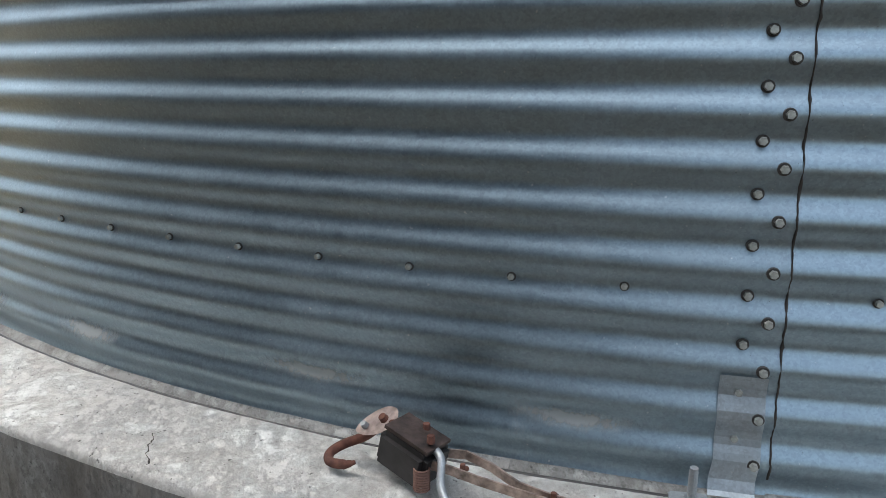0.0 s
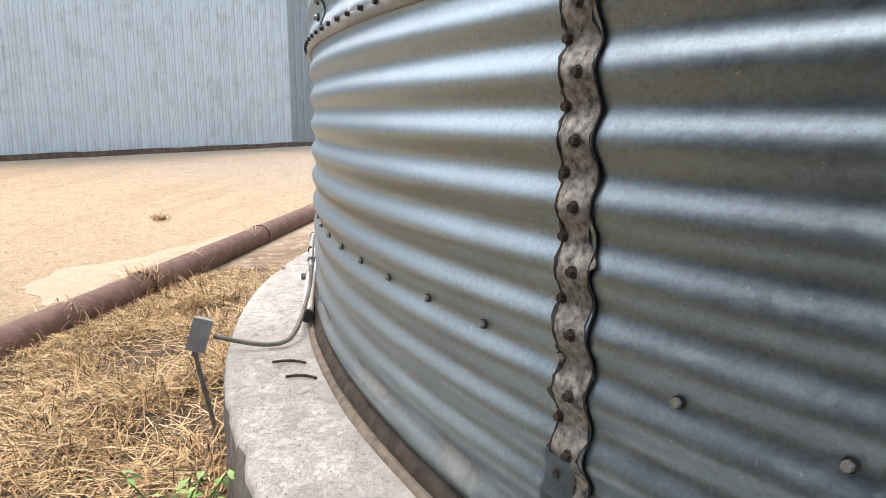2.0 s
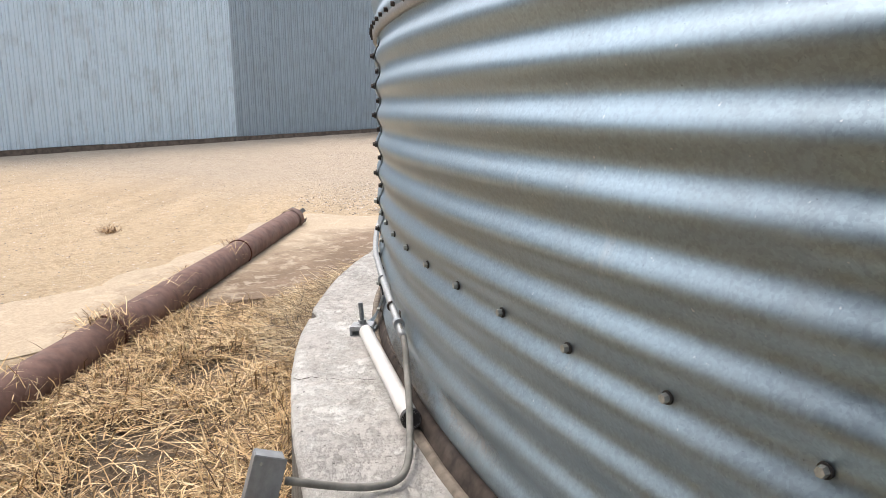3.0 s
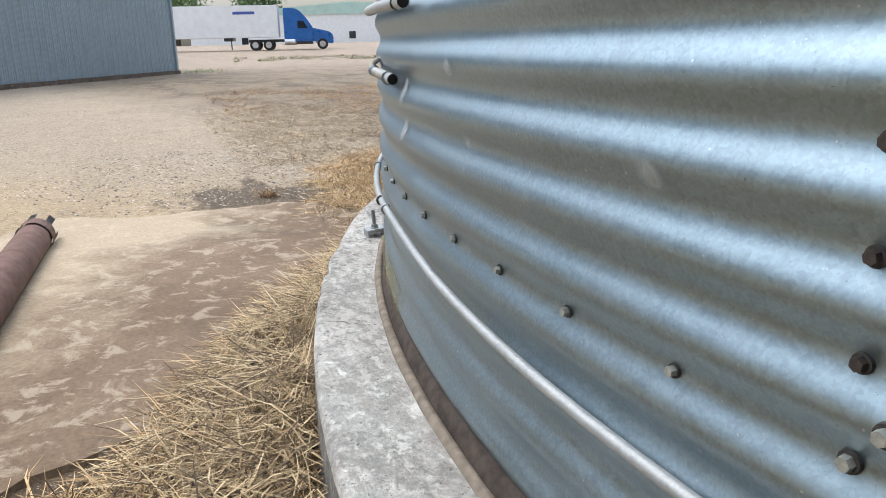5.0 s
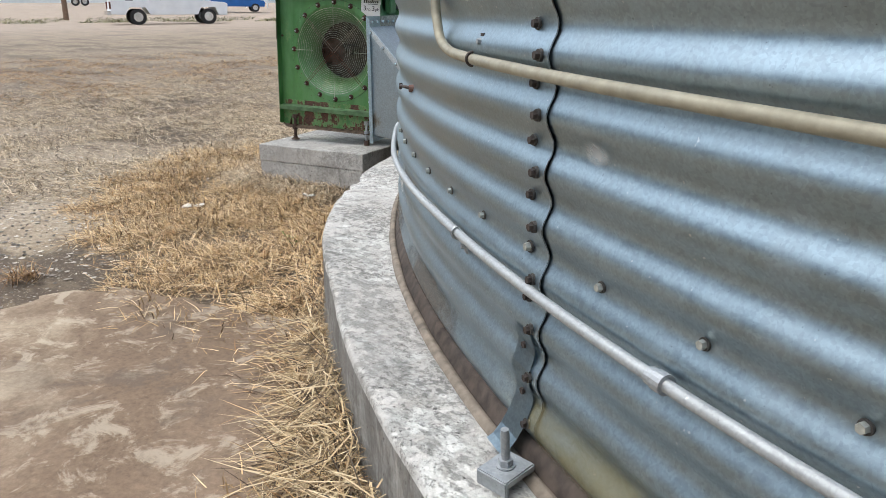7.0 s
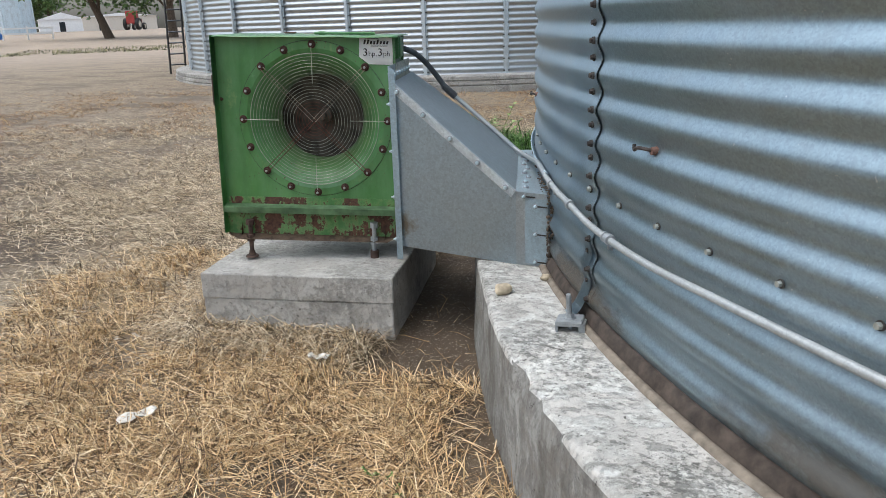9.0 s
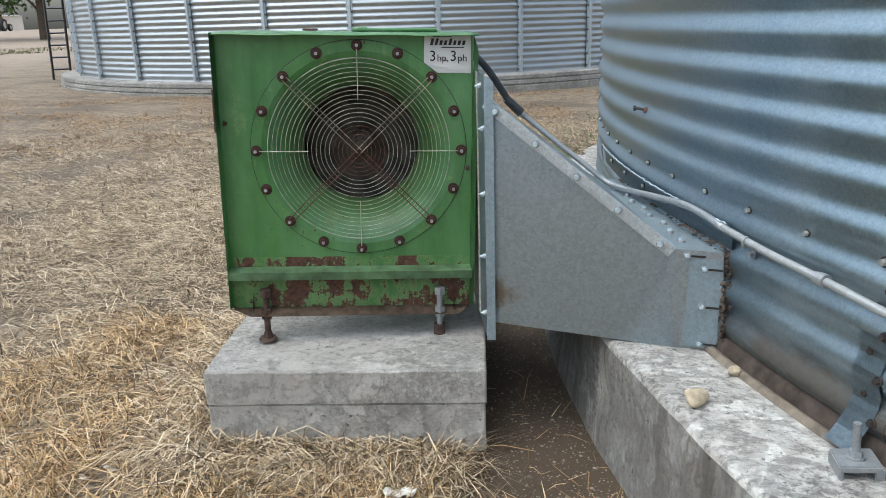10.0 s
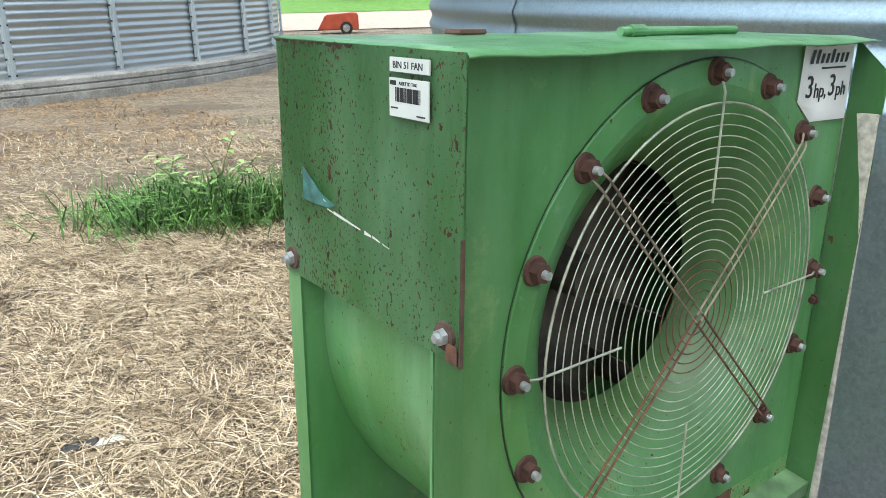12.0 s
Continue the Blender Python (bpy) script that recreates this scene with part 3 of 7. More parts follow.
for out, z in ((0.004, RING + 0.05), (0.0215, RING + 0.045), (0.0235, RING + 0.02), (0.0225, RING - 0.002), (0.012, RING - 0.004), (0.002, RING + 0.0)):
    rows.append([on_wall(j, out, z) for j in np.arange(0, 144.1, 1)])
grid_mesh("lap_strip", rows, LEAD, grain_bin)

# base seal: brown strip at the foot of the sheets and a grout bead outside it
def ring_strip(name, prof, material, parent, j0=-60.0, j1=84.0, wob=0.004):
    rows = []
    for out, z in prof:
        row = []
        for j in np.arange(j0, j1 + 0.01, 0.5):
            p = on_wall(j, 0, z)
            w = noise.noise((p.x * 4, p.y * 4, out * 50)) * wob + noise.noise((p.x * 17, p.y * 17, z * 40)) * wob * 0.5
            row.append(on_wall(j, out + w, z + w * 0.4))
        rows.append(row)
    return grid_mesh(name, rows, material, parent)


ring_strip("base_strip", ((0.004, FT + 0.05), (0.017, FT + 0.045), (0.025, FT + 0.028), (0.032, FT + 0.012), (0.036, FT - 0.004)), MUD, grain_bin, -60.0, -0.5)
ring_strip("base_strip", ((0.004, FT + 0.016), (0.018, FT + 0.012), (0.034, FT + 0.006), (0.04, FT - 0.004)), concrete("mortar_fillet", 0.4, 0.5, 0.3, 0.5), grain_bin, -0.5, 84.0, 0.004)
ring_strip("joint_line", ((0.038, FT + 0.003), (0.042, FT + 0.0035), (0.045, FT - 0.003)), BLACK, grain_bin, -0.5, 84.0, 0.003)
ring_strip("grout_bead", ((0.032, FT + 0.002), (0.035, FT + 0.014), (0.047, FT + 0.015), (0.056, FT + 0.008), (0.06, FT - 0.004)), GROUT, grain_bin, -60.0, -0.5)


# anchor straps and hold-down clips at the seams
def anchor_strap(seam):
    bm = bmesh.new()
    w = 0.046 if seam == 12 else 0.037
    prof = []
    for i in range(0, 13):
        z = FT + 0.09 + i * 0.0155
        prof.append((AMP * (1 - math.cos(2 * math.pi * (z - ZB) / PITCH)) * 0.8 + 0.012, z))
    flare = 0.4 if seam == 12 else 1.0
    prof = [(0.03 + 0.045 * flare, FT + 0.02), (0.026 + 0.034 * flare, FT + 0.028), (0.022 + 0.02 * flare, FT + 0.05)] + prof
    rows = []
    for i, (out, z) in enumerate(prof):
        lean = -0.03 if i < 3 else 0.0
        rows.append([bm.verts.new(wall_frame(seam + 0.03 + lean, out, z) @ Vector((x, 0, 0))) for x in (-w, -w / 3, w / 3, w)])
    for a, b in zip(rows, rows[1:]):
        for k in range(3):
            bm.faces.new((a[k], a[k + 1], b[k + 1], b[k]))
    bmesh.ops.solidify(bm, geom=bm.faces[:], thickness=0.005)
    return part("anchor_strap", bm, ZINC if seam == 12 else GALV, grain_bin, "bolted steel hold-down strap")


def anchor_clip(seam, angle=0.0, out=0.11):
    clip = tagged(new("anchor_clip"), "grey steel hold-down clip with an upright anchor bolt on the footing", "anchor bolt", "anchor clips round the bin")
    clip.matrix_world = wall_frame(seam, out, FT) @ Matrix.Rotation(angle, 4, "Z") @ Matrix.Rotation(radians(4), 4, "X")
    bm = bmesh.new()
    box(bm, -0.038, 0.038, -0.043, 0.043, 0.02, 0.036, 0.003)
    box(bm, -0.038, 0.038, -0.043, -0.034, -0.004, 0.028, 0.002)
    box(bm, -0.03, 0.03, 0.03, 0.05, -0.004, 0.024, 0.002)
    part("plate", bm, LEAD, clip)
    bm = bmesh.new()
    cyl(bm, (0, 0, 0.0), (0, 0, 0.118), 0.008, 0.008, 14)
    for k in range(16):
        lathe_z = 0.062 + k * 0.0032
        cyl(bm, (0, 0, lathe_z), (0, 0, lathe_z + 0.0016), 0.0092, 0.0088, 14, False)
    part("stud", bm, LEAD, clip)
    bm = bmesh.new()
    cyl(bm, (0, 0, 0.036), (0, 0, 0.0395), 0.019, 0.019, 20)
    cyl(bm, (0, 0, 0.0395), (0, 0, 0.053), 0.0145, 0.0145, 6)
    part("nut", bm, LEAD, clip)
    return clip


for seam, off, ang in ((12, 0.1, 0.1), (0, -0.16, 0.25), (-12, 0.25, -0.2), (-24, 0.38, 0.4), (-36, 0.32, -0.45)):
    anchor_strap(seam)
    anchor_clip(seam + off - (0.45 if seam == 12 else 0), ang, 0.12 if seam == 12 else 0.09)

def corrugation(z):
    return AMP * (1 - math.cos(2 * math.pi * (z - ZB) / PITCH))


# dark ribbons along the sheet edges, and a lumpy sealed band on one seam
SEAMDARK = plain("dark_seam_line", (0.035, 0.03, 0.026), 0.8, 0, 0.5, 40)
BAND = plain("smeared_grey_sealant", (0.29, 0.28, 0.255), 0.6, 0.25, 0.75, 75)


def seam_ribbon(seam, j0, j1, lift, material, name, wave, steps=3):
    rows = []
    for z in np.arange(FT + 0.05, RING - 0.004, 0.009):
        row = []
        for i in range(steps + 1):
            s = i / steps
            edge = 1.0 if i in (0, steps) else 0.0
            wob = wave * noise.noise((z * 22, seam, edge * s)) + wave * 0.6 * noise.noise((z * 70, seam, s))
            up = lift * (0.15 if edge else 1.0) * (0.8 + 0.5 * noise.noise((z * 45, s * 3, seam)))
            row.append(on_wall(seam + j0 + (j1 - j0) * s + (wob if edge else 0), 0.0055 + corrugation(z) + up, z))
        rows.append(row)
    return grid_mesh(name, rows, material, grain_bin)


for seam in (12, 0, -24, -36):
    wide, lift, wave = {12: (0.316, 0.002, 0.02), 0: (0.315, 0.0025, 0.013)}.get(seam, (0.3035, 0.0012, 0.01))
    seam_ribbon(seam, 0.299, wide, lift, SEAMDARK, "sheet_edge", wave)
seam_ribbon(0, -0.02, 0.29, 0.0035, BAND, "sealant_band", 0.1, 6)
seam_ribbon(0, -0.034, -0.008, 0.0022, SEAMDARK, "sealant_edge", 0.09, 4)


def stain_material(name, color, strength, rough, scale=7.0, sx=1.0, sy=1.0):
    g = Nodes(name)
    uv = g.t.nodes.new("ShaderNodeTexCoord").outputs["UV"]
    dist = g.t.nodes.new("ShaderNodeVectorMath")
    dist.operation = "DISTANCE"
    g.put(dist.inputs[0], uv)
    g.put(dist.inputs[1], (0.5, 0.5, 0.0))
    ragged = g.math("ADD", dist.outputs["Value"], g.math("MULTIPLY", g.math("SUBTRACT", g.noise(scale, 7, 0.7, g.stretch(sx, sy, 1, uv)), 0.5), 0.75))
    a = g.math("MULTIPLY", g.ramp(ragged, 0.16, 0.44, 1, 0), strength)
    g.put(g.b.inputs["Alpha"], a)
    return g.done(g.mix(g.noise(scale * 3, 4), tuple(c * 0.8 for c in color), color), rough, 0.0)


CHALK = stain_material("chalky_scuff", (0.72, 0.74, 0.74), 0.36, 0.8, 5.0)
RUNS = stain_material("pale_oxide_runs", (0.55, 0.57, 0.55), 0.6, 0.7, 2.0, 9.0, 1.0)
OCHRE = stain_material("ochre_stain", (0.3, 0.26, 0.12), 0.45, 0.8, 3.0, 2.0, 1.0)
DULL = stain_material("brown_grime", (0.12, 0.1, 0.075), 0.6, 0.85, 3.0, 3.0, 1.0)


def wall_stain(j, z, wj, wz, material, name="stain"):
    nj, nz = max(4, int(wj / 0.35)), max(6, int(wz / 0.008))
    rows = [[on_wall(j + wj * (i / nj - 0.5), 0.0075 + corrugation(zz), zz) for i in range(nj + 1)] for zz in np.linspace(z - wz / 2, z + wz / 2, nz + 1)]
    ob = grid_mesh(name, rows, material, grain_bin)
    uv = ob.data.uv_layers.new(name="UVMap")
    for loop in ob.data.loops:
        b, a = divmod(loop.vertex_index, nj + 1)
        uv.data[loop.index].uv = (a / nj, b / nz)
    return ob


for j, z, wj, wz, m in ((-15.9, 1.11, .28, .045, CHALK), (-17.6, 1.045, .3, .09, CHALK), (-17.7, .95, .35, .08, CHALK), (-15.6, .98, .12, .04, CHALK), (-13.2, 1.0, .25, .05, CHALK),
                        (-22.4, .43, 4.6, .2, OCHRE), (-19.6, .42, 3.6, .15, OCHRE), (-27, .43, 3.6, .16, DULL), (-31, .43, 4.2, .15, DULL),
                        (7.9, .475, 1.6, .07, RUNS), (10.6, .46, 1.4, .06, RUNS), (4.4, .44, 1.5, .07, RUNS), (1.8, .44, 1.4, .08, RUNS), (-3.5, .46, 2.4, .09, RUNS), (-6.8, .47, 2.0, .1, RUNS), (-1.4, .45, 1.3, .12, RUNS), (-30.6, .6, .4, .2, RUNS),
                        (-12.5, .42, 3.0, .1, DULL), (-36.5, .42, 5.0, .15, DULL), (-9.0, .42, 4.0, .12, DULL), (-29.0, .62, .5, .16, RUNS), (-23.1, .98, .35, .05, CHALK)):
    wall_stain(j, z, wj, wz, m)

# plain dark tower added behind the camera, out of view, to darken wall reflections
unseen_tower = tagged(new("unseen_dark_tower"), "plain dark tower added out of view to darken the wall's reflections", "building")
DARKWALL = plain("unseen_tower_wall", (0.05, 0.055, 0.062), 0.7, 0.0, 0.2, 3)
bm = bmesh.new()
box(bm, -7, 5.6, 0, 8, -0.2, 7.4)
part("wall", bm, DARKWALL, unseen_tower)
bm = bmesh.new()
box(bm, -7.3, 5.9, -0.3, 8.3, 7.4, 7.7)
part("roof", bm, DARKWALL, unseen_tower)
unseen_tower.matrix_world = pose(5.4, -9.0, 0, 0, 0, 213.5)


# ---- conduits on the wall ----
def strap(parent, j, out, z, updown):
    bm = bmesh.new()
    m = wall_frame(j, 0, z)
    pts = [m @ Vector((0, -out - 0.0135 * math.cos(a), 0.0135 * math.sin(a))) for a in np.linspace(-1.6, 1.6, 9)]
    tube(bm, pts, 0.0035, 6)
    tail = m @ Vector((0, -0.012, 0.016 * updown))
    far = m @ Vector((0, -0.012, 0.05 * updown))
    d = m.to_3x3()
    corners = [bm.verts.new(p + d @ Vector((x, y, 0))) for p in (tail, far) for y in (0, -0.003) for x in (-0.009, 0.009)]
    for f in ((0, 1, 3, 2), (4, 6, 7, 5), (0, 4, 5, 1), (2, 3, 7, 6), (0, 2, 6, 4), (1, 5, 7, 3)):
        bm.faces.new([corners[i] for i in f])
    part("strap", bm, BOLTDARK if rng.random() < 0.4 else LEAD, parent)
    bm = bmesh.new()
    c = m @ Vector((0, -0.012, 0.034 * updown))
    cyl(bm, c, m @ Vector((0, -0.026, 0.034 * updown)), 0.007, 0.006, 6)
    part("screw", bm, LEAD, parent)


def coupling(parent, j, out, z, r, wide=0.035):
    bm = bmesh.new()
    dj = wide / (R * STEP) / 2
    cyl(bm, on_wall(j - dj, out, z), on_wall(j + dj, out, z), r * 1.22, r * 1.22, 16)
    cyl(bm, on_wall(j - dj * 0.2, out, z), on_wall(j + dj * 1.0, out, z), r * 1.4, r * 1.4, 16)
    part("coupling", bm, LEAD, parent)


OUT = 0.035
conduit = tagged(new("conduit"), "thin galvanised electrical conduit strapped low round the bin wall", "conduit")
pts = [on_wall(j, OUT, z) for j, z in [(-38.3, .70), (-37.5, .69), (-36.5, .682), (-35.5, .668), (-34, .668), (-32.5, .682), (-30, .684), (-28, .69), (-26, .7), (-24, .698), (-22, .694), (-20, .69), (-18, .692), (-16, .662), (-14, .642), (-12, .63), (-11, .625), (-10.2, .605), (-9.5, .58), (-8.7, .53)]]
bend = [Vector((1.34, -5.335, .47)), Vector((1.5, -5.325, .40)), Vector((1.64, -5.325, .36)), Vector((1.71, -5.345, .345)), Vector((1.74, -5.4, .343)), Vector((1.76, -5.48, .357)), Vector((1.785, -5.58, .385))]
bm = bmesh.new()
tube(bm, curve_pts(pts, 5), 0.0106, 10)
part("tube", bm, CONDUIT, conduit, smooth=True)
bm = bmesh.new()
tube(bm, curve_pts([pts[-2], pts[-1]] + bend, 6), 0.0088, 10)
part("flexible_tail", bm, DULLGREY, conduit, "dull grey conduit tail bent down to the junction box", True)
AT_FAN = Matrix.Translation((-5.931, -2.608, 0)) @ pose(0, 0, 0, 0, 0, 22.6)
tail = [on_wall(-38.3, OUT, .70), on_wall(-39.1, .036, .712), on_wall(-40.0, .04, .692), on_wall(-41.1, .05, .658)] + [AT_FAN @ Vector(p) for p in ((.93, .345, .652), (.858, .39, .71), (.751, .44, .798), (.657, .475, .877), (.6, .485, .925))]
bm = bmesh.new()
tube(bm, curve_pts(tail, 6), 0.0112, 10)
part("riser", bm, LEAD, conduit, smooth=True)
bm = bmesh.new()
cyl(bm, AT_FAN @ Vector((.61, .485, .918)), AT_FAN @ Vector((.55, .47, .975)), 0.019, 0.017, 12)
part("connector", bm, RUBBER, conduit)
bm = bmesh.new()
tube(bm, curve_pts([AT_FAN @ Vector(p) for p in ((.56, .472, .966), (.525, .45, 1.02), (.475, .41, 1.09), (.42, .36, 1.145), (.36, .3, 1.17), (.3, .24, 1.16))], 6), 0.0135, 10)
part("cable", bm, RUBBER, conduit, "thick dark flexible cable", True)
for j, z in ((-35.1, .668), (-37.8, .692), (-25.4, .7), (-19.4, .69), (-18.8, .692), (-9.4, .575), (-10.3, .607)):
    strap(conduit, j, OUT, z, -1)
for j, z in ((-22.2, .695), (-36.6, .683), (-9.0, .55), (-35.0, .668)):
    coupling(conduit, j, OUT, z, 0.0118)

upper = tagged(new("conduit"), "weathered galvanised conduit with an open cut end on the bin wall", "conduit")
pts = [on_wall(j, OUT, z) for j, z in [(-17.82, 1.07), (-18.5, 1.07), (-19.5, 1.074), (-21, 1.083), (-23, 1.089), (-24.5, 1.094), (-25.2, 1.098), (-25.65, 1.104), (-25.95, 1.125), (-26.08, 1.165), (-26.15, 1.22), (-26.3, 1.5), (-26.5, 2.4), (-26.5, 4.4)]]
bm = bmesh.new()
tube(bm, curve_pts(pts, 6), 0.0112, 12, False)
part("tube", bm, plain("weathered_conduit", (0.3, 0.28, 0.21), 0.55, 0.3, 0.2, 40), upper, smooth=True)
bm = bmesh.new()
cyl(bm, on_wall(-17.8, OUT, 1.07), on_wall(-19.75, OUT, 1.0745), 0.0138, 0.0138, 16, False)
part("sleeve", bm, CONDUIT, upper, "brighter galvanised sleeve with an open end", True)
bm = bmesh.new()
cyl(bm, on_wall(-17.83, OUT, 1.07), on_wall(-17.9, OUT, 1.07), 0.0126, 0.0126, 16)
part("dark_end", bm, BLACK, upper)
for j, z in ((-18.17, 1.07),):
    coupling(upper, j, OUT, z, 0.0125, 0.012)
coupling(upper, -19.85, OUT, 1.076, 0.0125, 0.038)
for j, z in ((-19.6, 1.076), (-25.0, 1.097)):
    strap(upper, j, OUT, z, 1)

stub = tagged(new("conduit"), "short galvanised conduit stub clamped high on the bin wall", "conduit")
bm = bmesh.new()
tube(bm, curve_pts([on_wall(j, 0.04, z) for j, z in [(-17.0, 1.245), (-18.5, 1.248), (-20, 1.252), (-22, 1.27)]], 6), 0.0145, 12, False)
part("tube", bm, CONDUIT, stub, smooth=True)
bm = bmesh.new()
cyl(bm, on_wall(-17.02, 0.04, 1.245), on_wall(-17.1, 0.04, 1.245), 0.0135, 0.0135, 14)
part("dark_end", bm, BLACK, stub)
strap(stub, -17.3, 0.04, 1.245, 1)


def wall_hook(j, z):
    hook = tagged(new("wall_hook"), "small bent rusty hook on the bin wall", "hook", "hooks on the bin wall")
    bm = bmesh.new()
    m = wall_frame(j, 0.005, z)
    tube(bm, [m @ Vector(p) for p in curve_pts([(0.03, 0.0, 0.0), (0.02, -0.02, 0.004), (-0.01, -0.03, 0.004), (-0.028, -0.03, -0.004), (-0.034, -0.028, 0.01)], 4)], 0.005, 8)
    part("rod", bm, BOLTDARK, hook)
    bm = bmesh.new()
    cyl(bm, m @ Vector((0.03, 0.004, 0)), m @ Vector((0.03, -0.012, 0)), 0.012, 0.01, 12)
    part("boss", bm, RUST, hook)


for j, z in ((-34.25, .957), (-41.3, .946), (-28.26, .96)):
    wall_hook(j, z)

# white pipe on the footing
pvc = tagged(new("pvc_pipe"), "short white plastic pipe lying against the bin", "pipe")
a, b = Vector((.62, -5.505, FT + 0.03)), Vector((1.45, -5.322, FT + 0.045))
bm = bmesh.new()
d = (b - a).normalized()
tube(bm, [a, a + d * 0.3, b - d * 0.02, b], 0.024, 18, False)
tube(bm, [b, b - d * 0.15], 0.02, 18, False)
part("tube", bm, PVC, pvc, smooth=True)
bm = bmesh.new()
cyl(bm, b - d * 0.001, b - d * 0.02, 0.0265, 0.0265, 18)
part("rim", bm, BLACK, pvc, "blackened pipe end")

# junction box on a post
jbox = tagged(new("junction_box"), "grey electrical box on a leaning conduit post beside the footing", "junction box")
jbox.matrix_world = Matrix.Translation((1.8, -5.622, .397)) @ pose(0, 0, 0, -4, 17, 106) @ Matrix.Diagonal((0.58, 0.8, 0.86, 1))
bm = bmesh.new()
box(bm, -0.055, 0.055, -0.035, 0.03, -0.065, 0.065, 0.004)
part("body", bm, BOXGREY, jbox)
bm = bmesh.new()
box(bm, -0.058, 0.058, -0.04, -0.034, -0.069, 0.069, 0.002)
part("cover", bm, BOXGREY, jbox)
for x, z in ((-.03, .05), (.03, -.05)):
    bm = bmesh.new()
    cyl(bm, (x, -0.042, z), (x, -0.038, z), 0.005, 0.005, 10)
    part("screw", bm, BOLT, jbox)
bm = bmesh.new()
tube(bm, curve_pts([(0.0, 0, -0.06), (0.03, 0, -0.12), (0.19, 0.0, -0.32), (0.36, 0.0, -0.55)], 4), 0.0135, 10)
part("post", bm, DULLGREY, jbox)
bm = bmesh.new()
cyl(bm, (0, 0, -0.06), (0, 0, -0.095), 0.019, 0.018, 12)
part("hub", bm, DULLGREY, jbox)

# bits of bar on the footing
for c, yaw, ln in (((2.045, -5.197, FT + 0.009), 8, .05), ((1.9, -5.275, FT + 0.009), 12, .056)):
    bm = bmesh.new()
    tube(bm, curve_pts([(-ln, -0.012, 0), (-ln / 2, 0.004, 0), (0, 0.01, 0.0), (ln / 2, 0.006, 0), (ln, -0.006, 0)], 4), 0.0048, 8)
    o = part("steel_rod", bm, FOOT)
    o.matrix_world = Matrix.Translation(c) @ pose(0, 0, 0, 0, 0, yaw + 75)
    tagged(o, "short bent rusty rod lying on the footing", "rod", "rods on the footing")


# ---- rusty pipe on the ground ----
steel_pipe = tagged(new("steel_pipe"), "long rusty brown steel pipe lying on the ground", "pipe")
a, b = Vector((-4.42, -6.625, .048)), Vector((6.2, -7.25, .075))
d = (b - a).normalized()
steel_a, steel_d, steel_side = a, d, d.cross(UP).normalized()
bm = bmesh.new()
tube(bm, [a + d * t for t in np.linspace(0.22, 10.4, 40)], [0.097 + 0.001 * math.sin(7 * t) for t in range(40)], 32)
part("tube", bm, RUST, steel_pipe, smooth=True)
bm = bmesh.new()
tube(bm, [a + d * t for t in (0.1, 0.24)], 0.106, 24, False)
tube(bm, [a + d * t for t in (0.24, 0.1)], 0.09, 24, False)
part("collar", bm, RUST, steel_pipe)
bm = bmesh.new()
side = d.cross(UP).normalized()
for k in range(6):
    ang = 2 * math.pi * k / 6 + 0.3
    off = 0.1 * (math.cos(ang) * side + math.sin(ang) * UP)
    p = a + d * 0.12 + off
    q = a + d * (-0.04 - 0.02 * (k % 3)) + off * 1.02
    tan = off.cross(d).normalized() * 0.022
    vs = [bm.verts.new(v) for v in (p - tan, p + tan, q + tan, q - tan)]
    f = bm.faces.new(vs)
bmesh.ops.solidify(bm, geom=bm.faces[:], thickness=0.008)
part("torn_end", bm, BLACK, steel_pipe, "torn blackened flaps at the open end")
for t in (1.9, 4.05, 6.2):
    bm = bmesh.new()
    tube(bm, [a + d * t, a + d * (t + 0.02)], 0.104, 32)
    part("weld_band", bm, RUSTRED, steel_pipe)

# ---- aeration fan ----
YAW = Matrix.Translation((-5.931, -2.608, 0)) @ pose(0, 0, 0, 0, 0, 22.6)
fan = tagged(new("aeration_fan"), "green painted steel aeration fan with rusted base and wire guard", "fan")
fan.matrix_world = YAW @ Matrix.Translation((0, 0, 0.873)) @ Matrix.Rotation(radians(2.0), 4, "Y")
XL, XR, ZT, ZR, ZL = -0.445, 0.37, 0.37, -0.4, -0.545


def holed_plate(bm, x0, x1, z0, z1, r, y, seg=72):
    angs = sorted([2 * math.pi * k / seg for k in range(seg)] + [math.atan2(z, x) % (2 * math.pi) for x in (x0, x1) for z in (z0, z1)])
    inner, outer = [], []
    for a in angs:
        c, s = math.cos(a), math.sin(a)
        k = min((x1 if c > 0 else x0) / c if abs(c) > 1e-9 else 9, (z1 if s > 0 else z0) / s if abs(s) > 1e-9 else 9)
        inner.append(bm.verts.new((r * c, y, r * s)))
        outer.append(bm.verts.new((k * c, y, k * s)))
    for k in range(len(angs)):
        n = (k + 1) % len(angs)
        bm.faces.new((inner[k], outer[k], outer[n], inner[n]))


def sheet(bm, pts, thick):
    f = bm.faces.new([bm.verts.new(p) for p in pts])
    bmesh.ops.solidify(bm, geom=[f], thickness=thick)


bm = bmesh.new()
holed_plate(bm, XL, XR, ZR, ZT, 0.315, 0.0)
plate = part("face_plate", bm, GREEN, fan, "glossy green front plate, scuffed round the inlet")
thick = plate.modifiers.new("thickness", "SOLIDIFY")
thick.thickness, thick.offset = 0.002, 0.0
bm = bmesh.new()
lathe(bm, [(0.3515, 0.0), (0.3515, -0.0035), (0.35, -0.0045), (0.318, -0.0045), (0.305, 0.0), (0.285, 0.012), (0.262, 0.03), (0.235, 0.06), (0.212, 0.095), (0.2, 0.13), (0.196, 0.15)], 96)
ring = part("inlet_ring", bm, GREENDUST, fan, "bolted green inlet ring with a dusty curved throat")
